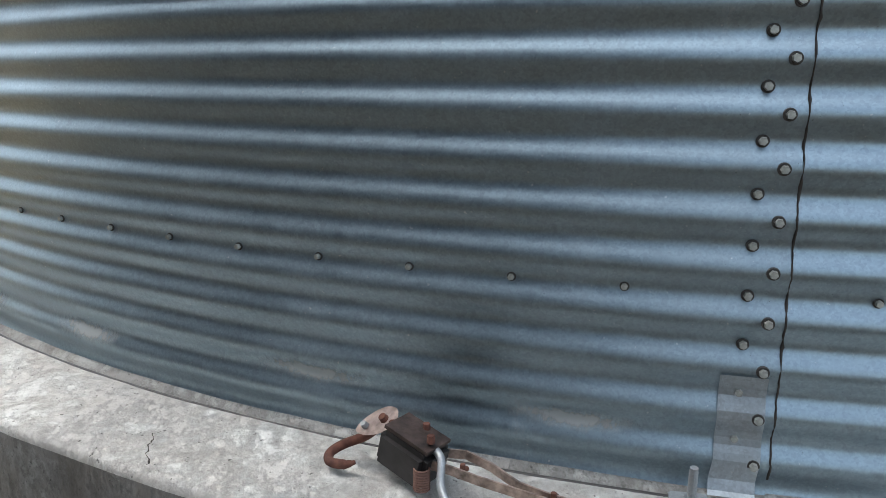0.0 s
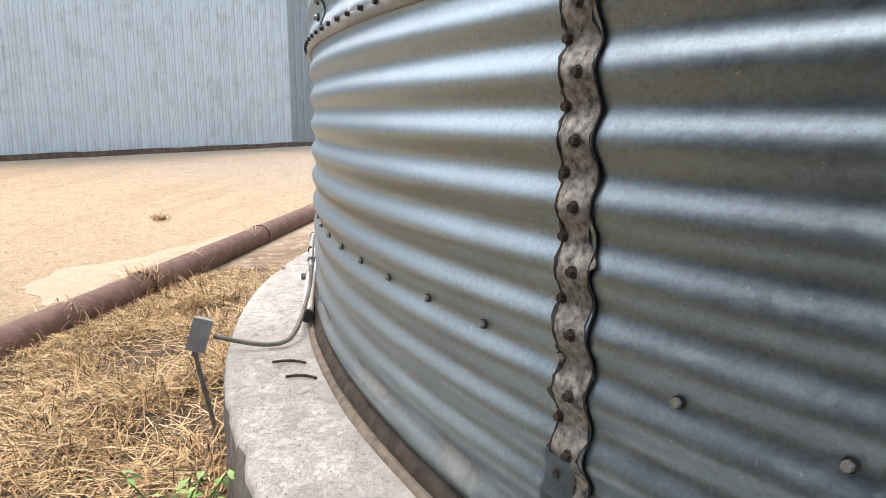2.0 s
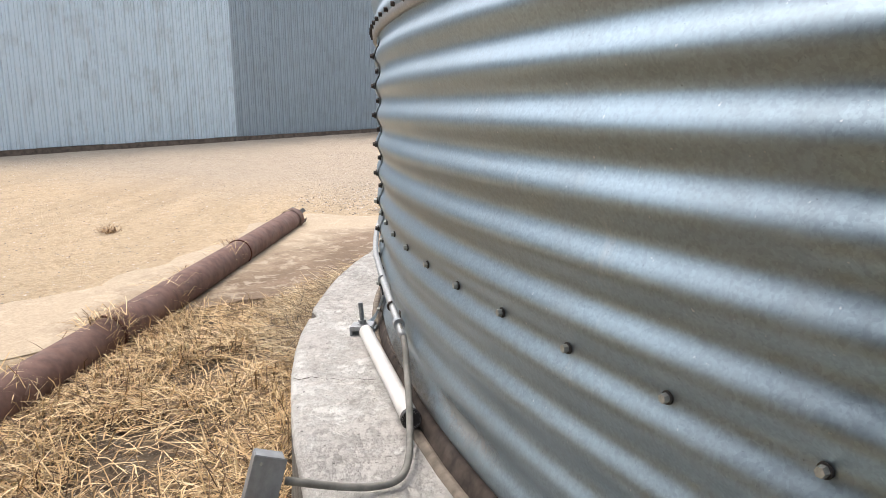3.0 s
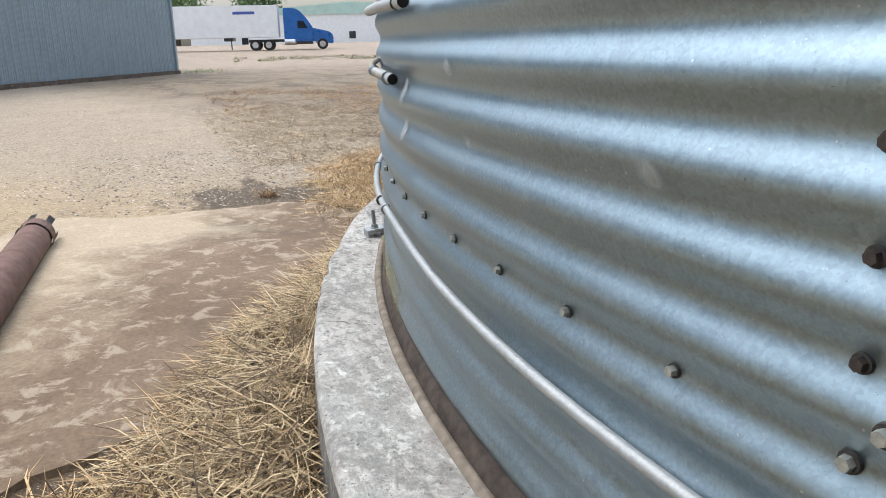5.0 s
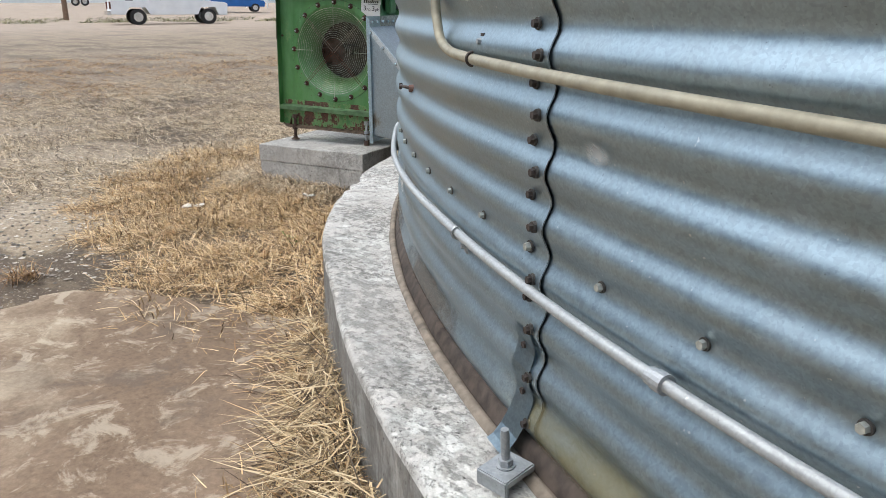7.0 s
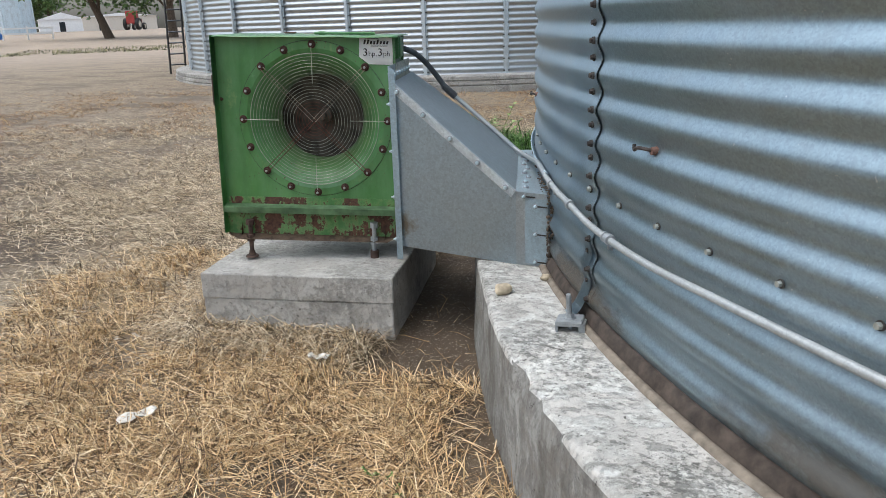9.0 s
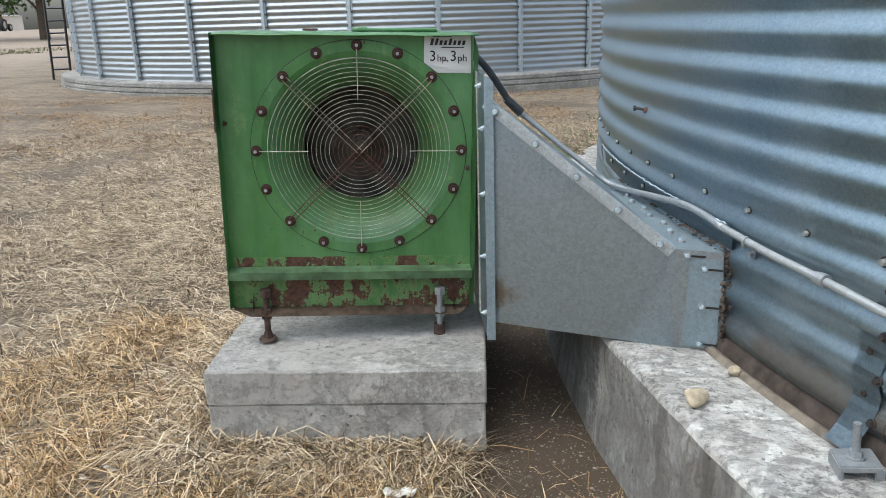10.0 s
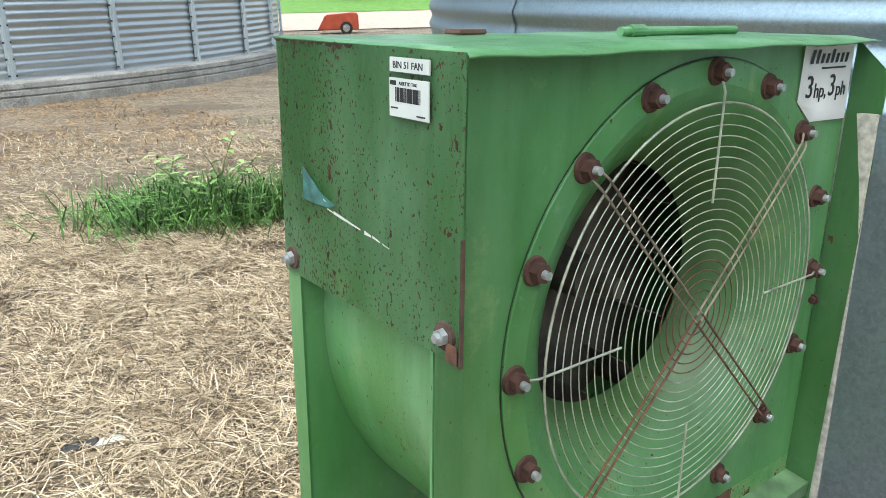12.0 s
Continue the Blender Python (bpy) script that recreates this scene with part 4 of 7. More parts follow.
for f in ring.data.polygons:
    f.use_smooth = f.center.y > 0.002
bm = bmesh.new()
lathe(bm, [(0.3512, -0.0012), (0.3535, -0.0012)], 96)
part("ring_joint", bm, BLACK, fan, "thin dark joint round the inlet ring")
bm = bmesh.new()
box(bm, XL, XR, -0.002, 0.003, ZL, ZR - 0.002)
part("lower_panel", bm, GREENRUST, fan, "green lower panel with heavy flaking rust")
bm = bmesh.new()
v = [(XL, -0.001, ZR + 0.002), (XR, -0.001, ZR + 0.002), (XR + 0.004, -0.045, ZR - 0.006), (XL - 0.004, -0.045, ZR - 0.006)]
sheet(bm, v, 0.003)
v = [(XL - 0.004, -0.045, ZR - 0.006), (XR + 0.004, -0.045, ZR - 0.006), (XR + 0.004, -0.043, ZR - 0.034), (XL - 0.004, -0.043, ZR - 0.034)]
sheet(bm, v, 0.003)
# the pale green puts the light caught by the ledge into its colour
part("ledge", bm, plain("lit_ledge_green", (0.2, 0.34, 0.18), 0.55, 0.0, 0.45, 14), fan, "folded green ledge, coloured pale as if catching light")
bm = bmesh.new()
sheet(bm, [(XL, -0.002, ZL), (XL + 0.0, -0.02, ZL), (XL + 0.065, -0.052, ZL - 0.016), (XR - 0.04, -0.052, ZL - 0.016), (XR, -0.02, ZL), (XR, -0.002, ZL)], 0.004)
part("bottom_lip", bm, LIP, fan, "rusted bottom lip with cut corners")
for x in (XL + 0.07, XR - 0.055):
    bm = bmesh.new()
    sheet(bm, [(x, -0.003, ZL), (x, -0.045, ZL - 0.025), (x, -0.004, ZL + 0.06)], 0.004)
    part("gusset", bm, RUSTRED, fan)
bm = bmesh.new()
box(bm, XL + 0.01, XR - 0.004, -0.0024, -0.0012, ZR + 0.002, ZR + 0.036)
part("rust_line", bm, green_paint("green_paint_blistered", 0.7, 0.3, 1.0), fan, "flaking rust along the foot of the front plate")
# flanges round the face
bm = bmesh.new()
sheet(bm, [(XL, 0.0, ZL + 0.0), (XL - 0.003, -0.05, ZL + 0.012), (XL - 0.003, -0.05, ZT), (XL, 0.0, ZT)], 0.003)
part("side_flange", bm, GREEN, fan)
bm = bmesh.new()
sheet(bm, [(XR, 0.0, ZL), (XR + 0.012, -0.045, ZL + 0.01), (XR + 0.012, -0.055, ZT - 0.05), (XR + 0.002, -0.004, ZT)], 0.003)
part("side_flange", bm, GREEN, fan)
# top cover, a little buckled
rows = []
for i in range(9):
    y = -0.034 + i * 0.0465
    rows.append([Vector((XL - 0.004 + k * (XR - XL + 0.02) / 24, y, ZT + 0.003 + 0.0012 * math.sin(k * 0.9) * (1 if i < 3 else 0.3) + 0.002 * noise.noise((k * 0.5, i * 0.7, 0)) - (0.006 if i == 0 else 0))) for k in range(25)])
o = grid_mesh("top_cover", rows, GREENFADE, fan)
o.modifiers.new("thickness", "SOLIDIFY").thickness = 0.003
o["label"] = "faded buckled green top cover"
bm = bmesh.new()
cyl(bm, (-0.02, 0.14, ZT + 0.01), (0.26, 0.14, ZT + 0.01), 0.0065, 0.0065, 12)
cyl(bm, (0.0, 0.14, ZT + 0.01), (0.03, 0.14, ZT + 0.01), 0.0095, 0.0095, 12)
part("hinge_rod", bm, GREENFADE, fan)
bm = bmesh.new()
box(bm, -0.2, -0.15, 0.27, 0.31, ZT + 0.004, ZT + 0.011, 0.002)
part("latch", bm, RUST, fan)
# side shield with tags
bm = bmesh.new()
sheet(bm, [(XL - 0.004, -0.049, ZT + 0.002), (XL - 0.004, -0.047, 0.066), (XL - 0.004, 0.335, 0.066), (XL - 0.004, 0.325, ZT + 0.002)], 0.004)
shield = part("side_shield", bm, GREENSIDE, fan, "faded green side shield, lightened as if sunlit, speckled with rust")
for y, z in ((0.31, 0.088), (-0.022, 0.092)):
    bm = bmesh.new()
    cyl(bm, (XL - 0.004, y, z), (XL - 0.0075, y, z), 0.016, 0.015, 18)
    o = part("washer", bm, FOOT, shield)
    bm = bmesh.new()
    cyl(bm, (XL - 0.0075, y, z), (XL - 0.014, y, z), 0.0095, 0.009, 6)
    cyl(bm, (XL - 0.014, y, z), (XL - 0.019, y, z), 0.0055, 0.005, 10)
    part("nut", bm, LEAD, shield)


def letters(name, text, size, m, material, parent, wide=1.0):
    cu = bpy.data.curves.new(name, "FONT")
    cu.body, cu.size, cu.extrude = text, size, 0.0004
    tmp = new(name, cu)
    bpy.context.view_layer.update()
    me = bpy.data.meshes.new_from_object(tmp.evaluated_get(bpy.context.evaluated_depsgraph_get()))
    bpy.data.objects.remove(tmp)
    me.materials.clear()
    me.materials.append(material)
    ob = new(name, me)
    ob.parent = parent
    ob.matrix_local = m @ Matrix.Diagonal((wide, 1, 1, 1))
    return ob


SIDE = Matrix(((0, 0, -1, XL - 0.0095), (-1, 0, 0, 0), (0, 1, 0, 0), (0, 0, 0, 1)))
FRONT = Matrix(((1, 0, 0, 0), (0, 0, -1, 0), (0, 1, 0, 0), (0, 0, 0, 1)))


def side_tag(y0, y1, z0, z1, label):
    bm = bmesh.new()
    box(bm, XL - 0.0094, XL - 0.0078, y0, y1, z0, z1)
    return part("label_tag", bm, TAGWHITE, shield, label)


TAGZ = 0.362
side_tag(0.0, 0.066, TAGZ - 0.013, TAGZ + 0.001, "white printed name tag")
letters("lettering", "BIN 51 FAN", 0.0098, Matrix.Translation((0, 0.0605, TAGZ - 0.0095)) @ SIDE, INK, shield, 1.02)
side_tag(0.001, 0.067, TAGZ - 0.057, TAGZ - 0.019, "white barcode tag")
letters("lettering", "ASSET ID TAG", 0.005, Matrix.Translation((0, 0.05, TAGZ - 0.0255)) @ SIDE, INK, shield)
bm = bmesh.new()
y = 0.056
brng = random.Random(9)
while y > 0.014:
    w = brng.choice((0.0006, 0.0012, 0.0018))
    box(bm, XL - 0.0099, XL - 0.0093, y - w, y, TAGZ - 0.042, TAGZ - 0.028)
    y -= w + brng.choice((0.0007, 0.0012))
box(bm, XL - 0.0099, XL - 0.0093, 0.055, 0.065, TAGZ - 0.026, TAGZ - 0.0215)
box(bm, XL - 0.0099, XL - 0.0093, 0.052, 0.064, TAGZ - 0.049, TAGZ - 0.0475)
box(bm, XL - 0.0099, XL - 0.0093, 0.006, 0.02, TAGZ - 0.054, TAGZ - 0.0525)
part("bars", bm, INK, shield)
bm = bmesh.new()
x = XL - 0.0084
f = bm.faces.new([bm.verts.new((x, y, z)) for y, z in ((0.265, 0.222), (0.266, 0.179), (0.235, 0.178), (0.2, 0.18), (0.185, 0.186), (0.205, 0.19), (0.222, 0.196), (0.24, 0.207), (0.254, 0.215))])
bmesh.ops.solidify(bm, geom=[f], thickness=0.0003)
part("scuff", bm, plain("teal_scuff", (0.1, 0.27, 0.25), 0.5, 0, 0.4, 60), shield, "teal scuff where the paint is scraped")
# white scrapes on the shield
for y0, z0, y1, z1, w in ((0.205, 0.178, 0.19, 0.176, 0.001), (0.19, 0.1765, 0.13, 0.169, 0.0021), (0.122, 0.168, 0.108, 0.1665, 0.0024), (0.106, 0.167, 0.09, 0.164, 0.0016), (0.085, 0.1635, 0.072, 0.161, 0.001), (0.268, 0.224, 0.2665, 0.205, 0.0012), (0.267, 0.186, 0.266, 0.176, 0.0014), (0.214, 0.188, 0.208, 0.186, 0.001)):
    bm = bmesh.new()
    x = XL - 0.0088
    vs = [bm.verts.new(p) for p in ((x, y0, z0 - w), (x, y1, z1 - w * 0.5), (x, y1, z1 + w * 0.5), (x, y0, z0 + w))]
    bm.faces.new(vs)
    bmesh.ops.solidify(bm, geom=bm.faces[:], thickness=0.0004)
    part("scrape", bm, WHITE, shield, "thin white paint scrape")
# rusted front edge of the shield, chipped fold above it
bm = bmesh.new()
box(bm, XL - 0.0082, XL - 0.003, -0.0498, -0.0488, 0.066, 0.2, 0.0)
part("rusted_edge", bm, FOOT, shield, "dark rusted edge of the shield")
bm = bmesh.new()
for k in range(9):
    y0 = 0.325 - k * 0.021
    h = 0.0016 + 0.006 * abs(noise.noise((k * 0.8, 4.0, 0)))
    vs = [bm.verts.new(p) for p in ((XL - 0.0086, y0, ZT + 0.0015), (XL - 0.0086, y0 - 0.021, ZT + 0.0015), (XL - 0.0086, y0 - 0.015, ZT - h), (XL - 0.0086, y0 - 0.006, ZT - h * 0.8))]
    bm.faces.new(vs)
bmesh.ops.solidify(bm, geom=bm.faces[:], thickness=0.0004)
part("chipped_fold", bm, FOOT, shield, "rust showing through chipped paint on the top fold")
bm = bmesh.new()
box(bm, XL - 0.009, XL - 0.0078, -0.046, -0.028, 0.068, 0.088)
part("rust_patch", bm, green_paint("green_paint_flaking", 0.9, 0.3, 1.0), shield, "flaking rust at the shield's corner")
# drum between front and back plates
bm = bmesh.new()
arc = np.linspace(radians(95), radians(455), 72)
rad = [0.40 + 0.035 * (math.degrees(a) - 95) / 235 for a in arc]
ra = [[bm.verts.new((min(r * math.cos(a), XR - 0.006), y, max(ZL + 0.01, min(ZT - 0.006, r * math.sin(a))))) for a, r in zip(arc, rad)] for y in (0.004, 0.3)]
for k in range(len(arc) - 1):
    bm.faces.new((ra[0][k], ra[0][k + 1], ra[1][k + 1], ra[1][k]))
part("drum", bm, GREENFADE, fan, "pale green curved scroll housing", True)
bm = bmesh.new()
box(bm, XL, XR, 0.3, 0.304, ZL, ZT)
box(bm, XL - 0.001, XL + 0.003, 0.3, 0.335, ZL, ZT)
part("back_plate", bm, GREEN, fan)
bm = bmesh.new()
box(bm, XL - 0.0005, XL + 0.035, 0.004, 0.0085, ZL, 0.07)
part("front_frame", bm, GREENFADE, fan)
bm = bmesh.new()
tube(bm, [(0.405 * math.cos(a), 0.298, 0.405 * math.sin(a)) for a in np.linspace(radians(150), radians(235), 40)], 0.007, 6)
part("weld_bead", bm, GREENFADE, fan)
bm = bmesh.new()
box(bm, XR - 0.03, XR + 0.012, 0.1, 0.2, ZT - 0.1, ZT + 0.002, 0.008)
part("terminal_box", bm, GREENFADE, fan)
# wheel inside
bm = bmesh.new()
lathe(bm, [(0.0001, 0.275), (0.3, 0.28), (0.3, 0.29)], 48)
part("wheel_disc", bm, WHEELM, fan)
bm = bmesh.new()
cyl(bm, (0, 0.28, 0), (0, 0.18, 0), 0.04, 0.035, 24)
cyl(bm, (0, 0.16, 0), (0, 0.12, 0), 0.018, 0.016, 12)
part("hub", bm, WHEELM, fan)
bm = bmesh.new()
box(bm, 0.2, 0.285, -0.0015, 0.0015, -0.05, 0.05)
blade = bpy.data.meshes.new("blade")
bm.to_mesh(blade)
bm.free()
blade.materials.append(WHEELM)
for k in range(12):
    shared("blade", blade, fan, Matrix.Rotation(radians(30 * k), 4, "Y") @ Matrix.Translation((0.0, 0.22, 0)) @ Matrix.Rotation(radians(90), 4, "X"))
# guard
GY = -0.016
guard = part("guard", (lambda b: (tube(b, [(0.296 * math.cos(a), GY, 0.296 * math.sin(a)) for a in ring_angles(96)], 0.0018, 6, False), b)[1])(bmesh.new()), WIRE, fan, "round wire inlet guard, bright on top and rusty below", True)
for k in range(1, 20):
    r = 0.296 - 0.0142 * k
    bm = bmesh.new()
    tube(bm, [(r * math.cos(a), GY - 0.002, r * math.sin(a)) for a in ring_angles(72)], 0.00085, 6, False)
    part("ring", bm, WIRE if k < 15 else RUSTRED, guard, smooth=True)
for k in range(8):
    a = radians(45 * k)
    d = Vector((math.cos(a), 0, math.sin(a)))
    s = Vector((-math.sin(a), 0, math.cos(a)))
    if k % 2:
        for w in (-0.008, 0.008):
            bm = bmesh.new()
            tube(bm, [d * 0.335 + s * w * 0.9 + Vector((0, -0.012, 0)), d * 0.31 + s * w + Vector((0, GY - 0.005, 0)), s * w + Vector((0, GY - 0.005, 0))], 0.0017, 6)
            part("spoke", bm, SPOKE if k < 4 else RUSTRED, guard)
    else:
        bm = bmesh.new()
        tube(bm, [d * 0.335 + Vector((0, -0.012, 0)), d * 0.31 + Vector((0, GY - 0.005, 0)), d * 0.165 + Vector((0, GY - 0.005, 0))], 0.0017, 6)
        part("spoke", bm, WIRE, guard)
# ring bolts
bm = bmesh.new()
cyl(bm, (0, 0, 0), (0, -0.004, 0), 0.0185, 0.017, 20)
cyl(bm, (0, -0.004, 0), (0, -0.016, 0), 0.0125, 0.012, 6)
wash = bpy.data.meshes.new("ring_nut")
bmesh.ops.recalc_face_normals(bm, faces=bm.faces[:])
bm.to_mesh(wash)
bm.free()
wash.materials.append(plain("dark_rusted_nut", (0.07, 0.033, 0.025), 0.8, 0.2, 0.5, 50))
bm = bmesh.new()
cyl(bm, (0, -0.016, 0), (0, -0.024, 0), 0.0055, 0.005, 12)
studm = bpy.data.meshes.new("stud")
bmesh.ops.recalc_face_normals(bm, faces=bm.faces[:])
bm.to_mesh(studm)
bm.free()
studm.materials.append(LEAD)
for k in range(16):
    a = radians(22.5 * k)
    n = shared("ring_nut", wash, fan, Matrix.Translation((0.335 * math.cos(a), -0.0045, 0.335 * math.sin(a))) @ Matrix.Rotation(k * 1.3, 4, "Y"))
    shared("stud", studm, n, Matrix.Identity(4))
for x, z in ((XL + 0.012, 0.09), (XR - 0.008, -0.06), (XR - 0.004, -0.43)):
    shared("ring_nut", wash, fan, Matrix.Translation((x, -0.006, z)) @ Matrix.Rotation(radians(-90 if x > 0 else 90), 4, "Z") @ Matrix.Diagonal((0.5, 0.6, 0.5, 1)))
# maker's sticker
bm = bmesh.new()
f = bm.faces.new([bm.verts.new((x, -0.0052, z)) for x, z in ((0.214, 0.366), (0.361, 0.366), (0.364, 0.248), (0.256, 0.25), (0.212, 0.282))])
bmesh.ops.solidify(bm, geom=[f], thickness=-0.0006)
sticker = part("sticker", bm, WHITE, fan, "white sticker with black lettering, torn at one corner")
letters("lettering", "3", 0.046, Matrix.Translation((0.229, -0.0062, 0.287)) @ FRONT, INK, sticker)
letters("lettering", "hp,", 0.031, Matrix.Translation((0.254, -0.0062, 0.286)) @ FRONT, INK, sticker)
letters("lettering", "3", 0.046, Matrix.Translation((0.295, -0.0062, 0.287)) @ FRONT, INK, sticker)
letters("lettering", "ph", 0.031, Matrix.Translation((0.32, -0.0062, 0.286)) @ FRONT, INK, sticker)
bm = bmesh.new()
for k in range(8):
    x = 0.232 + k * 0.0145
    h = 0.02 if k in (0, 1, 4) else 0.014
    for dx, w, z0, z1 in ((0, 0.0085, 0, h),):
        q = [(x + dx + 0.25 * zz, -0.0063, 0.336 + zz) for zz in (z0, z1)]
        vs = [bm.verts.new(p) for p in (q[0], (q[0][0] + w, q[0][1], q[0][2]), (q[1][0] + w, q[1][1], q[1][2]), q[1])]
        bm.faces.new(vs)
box(bm, 0.268, 0.34, -0.0066, -0.006, 0.3275, 0.3302)
box(bm, 0.24, 0.3, -0.0066, -0.006, 0.3605, 0.3625)
part("logo", bm, INK, sticker)
# levelling feet
for x, flat in ((XL + 0.115, False), (XR - 0.105, True)):
    y = -0.03
    bm = bmesh.new()
    cyl(bm, (x, y, -0.645), (x, y, ZL + 0.03), 0.0105, 0.0105, 14)
    foot = part("levelling_foot", bm, LEAD if flat else FOOT, fan, "threaded levelling bolt on a foot plate")
    bm = bmesh.new()
    if flat:
        box(bm, x - 0.04, x + 0.04, y - 0.035, y + 0.035, -0.655, -0.646, 0.001)
        cyl(bm, (x, y, -0.648), (x, y, -0.605), 0.02, 0.02, 16)
    else:
        cyl(bm, (x, y, -0.652), (x, y, -0.644), 0.032, 0.027, 24)
        cyl(bm, (x, y, -0.644), (x, y, -0.622), 0.018, 0.013, 6)
    part("foot_plate", bm, FOOT, foot)
    bm = bmesh.new()
    cyl(bm, (x, y, ZL - 0.03), (x, y, ZL + 0.005), 0.019, 0.019, 6)
    cyl(bm, (x, y, ZL + 0.05), (x, y, ZL + 0.075), 0.02, 0.02, 6)
    cyl(bm, (x, y, ZL + 0.0), (x, y, ZL + 0.06), 0.0105, 0.0105, 12)
    part("nut", bm, LEAD if flat else FOOT, foot)

# ---- concrete block under the fan ----
block = tagged(new("concrete_block"), "two-lift concrete block with a cold joint under the fan", "concrete block")
block.matrix_world = Matrix.Translation((-6.321, -3.046, 0)) @ pose(0, 0, 0, 0, 0, 17)


def rough_block(name, x0, x1, y0, y1, z0, z1, material, parent, seed):
    bm = bmesh.new()
    box(bm, x0, x1, y0, y1, z0, z1)
    bmesh.ops.bevel(bm, geom=bm.edges[:], offset=0.005, segments=1, affect="EDGES")
    bmesh.ops.subdivide_edges(bm, edges=[e for e in bm.edges if e.calc_length() > 0.2], cuts=14, use_grid_fill=True)
    for v in bm.verts:
        q = v.co * 7 + Vector((seed, 0, 0))
        v.co += 0.003 * Vector(noise.noise_vector(q)) + 0.0015 * Vector(noise.noise_vector(q * 5))
    return part(name, bm, material, parent)


rough_block("upper_lift", 0.0, 0.905, 0.0, 1.0, 0.105, 0.222, CONCPAD, block, 1)
rough_block("lower_lift", 0.004, 0.901, 0.004, 0.996, -0.25, 0.1045, CONCPAD, block, 8)

# ---- duct from fan to bin ----
def stained_zinc():
    """Galvanised sheet with an ochre stain in its lower corner by the fan."""
    m = galvanised("stained_zinc", 0.66, 0.4, 0.14, (0.84, 0.98, 1.06), 0.75)
    g = Nodes("stained_zinc", m)
    far = g.t.nodes.new("ShaderNodeVectorMath")
    far.operation = "DISTANCE"
    g.put(far.inputs[0], g.co)
    g.put(far.inputs[1], (.42, -.245, .44))
    edge = g.ramp(g.math("ADD", far.outputs["Value"], g.math("MULTIPLY", g.math("SUBTRACT", g.noise(14, 8, 0.75), 0.5), 0.22)), 0.02, 0.075, 1, 0)
    old = g.b.inputs["Base Color"].links[0].from_socket
    g.put(g.b.inputs["Base Color"], g.mix(g.math("MULTIPLY", edge, 0.75), old, (0.25, 0.17, 0.08)))
    return m


STAINEDZINC = stained_zinc()
duct = tagged(new("air_duct"), "galvanised sheet metal duct from the fan into the bin wall", "duct")
duct.matrix_world = YAW
FRT = [(.40, -.238, .342), (.909, -.461, .325), (1.045, -.513, .33), (1.03, -.51, .626), (.908, -.46, .63), (.40, -.238, 1.05)]
BCK = [(.40, .44, .342), (.93, .53, .325), (1.06, .55, .33), (1.06, .55, .626), (.93, .53, .63), (.40, .44, 1.05)]
for name, pts in (("front_panel", [FRT[0], FRT[1], FRT[4], FRT[5]]), ("end_panel", [FRT[1], FRT[2], FRT[3], FRT[4]]), ("back_panel", [BCK[0], BCK[1], BCK[4], BCK[5]]), ("end_panel", [BCK[1], BCK[2], BCK[3], BCK[4]]), ("roof_panel", [FRT[5], FRT[4], BCK[4], BCK[5]]), ("top_panel", [FRT[4], FRT[3], BCK[3], BCK[4]]), ("floor_panel", [FRT[0], FRT[1], BCK[1], BCK[0]]), ("floor_panel", [FRT[1], FRT[2], BCK[2], BCK[1]])):
    bm = bmesh.new()
    sheet(bm, pts, 0.002)
    part(name, bm, STAINEDZINC if name == "front_panel" else BRIGHTZINC if name == "top_panel" else ZINC, duct)
bm = bmesh.new()
sheet(bm, [(.388, -.252, .285), (.388, .43, .285), (.388, .43, 1.112), (.388, -.252, 1.118)], 0.003)
flange = part("flange_plate", bm, galvanised("flange_zinc", 0.55, 0.36, 0.1, (0.85, 0.98, 1.06), metal=0.8), duct, "dull galvanised mounting flange with folded edge")
bm = bmesh.new()
sheet(bm, [(.386, -.253, .285), (.413, -.257, .285), (.413, -.257, 1.1), (.386, -.253, 1.118)], 0.003)
part("flange_lip", bm, BRIGHTZINC, duct)
bm = bmesh.new()
box(bm, .3835, .3885, -.052, .43, .3, 1.117, 0.001)
part("sealant", bm, plain("white_sealant", (0.42, 0.41, 0.36), 0.8, 0, 0.4, 60), duct, "lumpy white sealant along the joint")
stud_bolt = hexbolt_mesh("bolt", BRIGHTZINC, 0.0078, 0.007, 0.011, 0.007, LEAD)
flat_bolt = hexbolt_mesh("bolt", BRIGHTZINC, 0.0085, 0.007, 0.0125, 0.0, LEAD)
for z in (0.37, 0.56, 0.76, 0.96):
    shared("bolt", stud_bolt, flange, Matrix.Translation((.386, -.228, z)) @ Matrix.Rotation(radians(-90), 4, "Z"))
shared("bolt", stud_bolt, flange, Matrix.Translation((.386, -.15, 1.08)) @ Matrix.Rotation(radians(-90), 4, "Z"))
# bright strip along the sloping edge, with bolts
A, B = Vector(FRT[5]), Vector(FRT[4])
nf = (Vector(FRT[1]) - Vector(FRT[0])).cross(UP).normalized()
slope = (B - A).normalized()
dn = nf.cross(slope).normalized()
dn = dn if dn.z < 0 else -dn
bm = bmesh.new()
rn = (B - A).cross(Vector(BCK[4]) - B).normalized()
rn = rn if rn.z > 0 else -rn
lie = nf.cross(slope).cross(slope)
lie = (Vector(BCK[4]) - B).normalized()
sheet(bm, [A + nf * 0.008 + rn * 0.004, B + nf * 0.008 + rn * 0.004, B + nf * 0.006 + dn * 0.03, A + nf * 0.006 + dn * 0.03], 0.0025)
sheet(bm, [A + nf * 0.006 + rn * 0.004, B + nf * 0.006 + rn * 0.004, B + rn * 0.004 + lie * 0.006, A + rn * 0.004 + lie * 0.006], 0.002)
strip = part("edge_strip", bm, galvanised("new_zinc_strip", 0.85, 0.4, 0.05, (0.93, 0.99, 1.02), 0.4), duct, "bright folded edge strip")
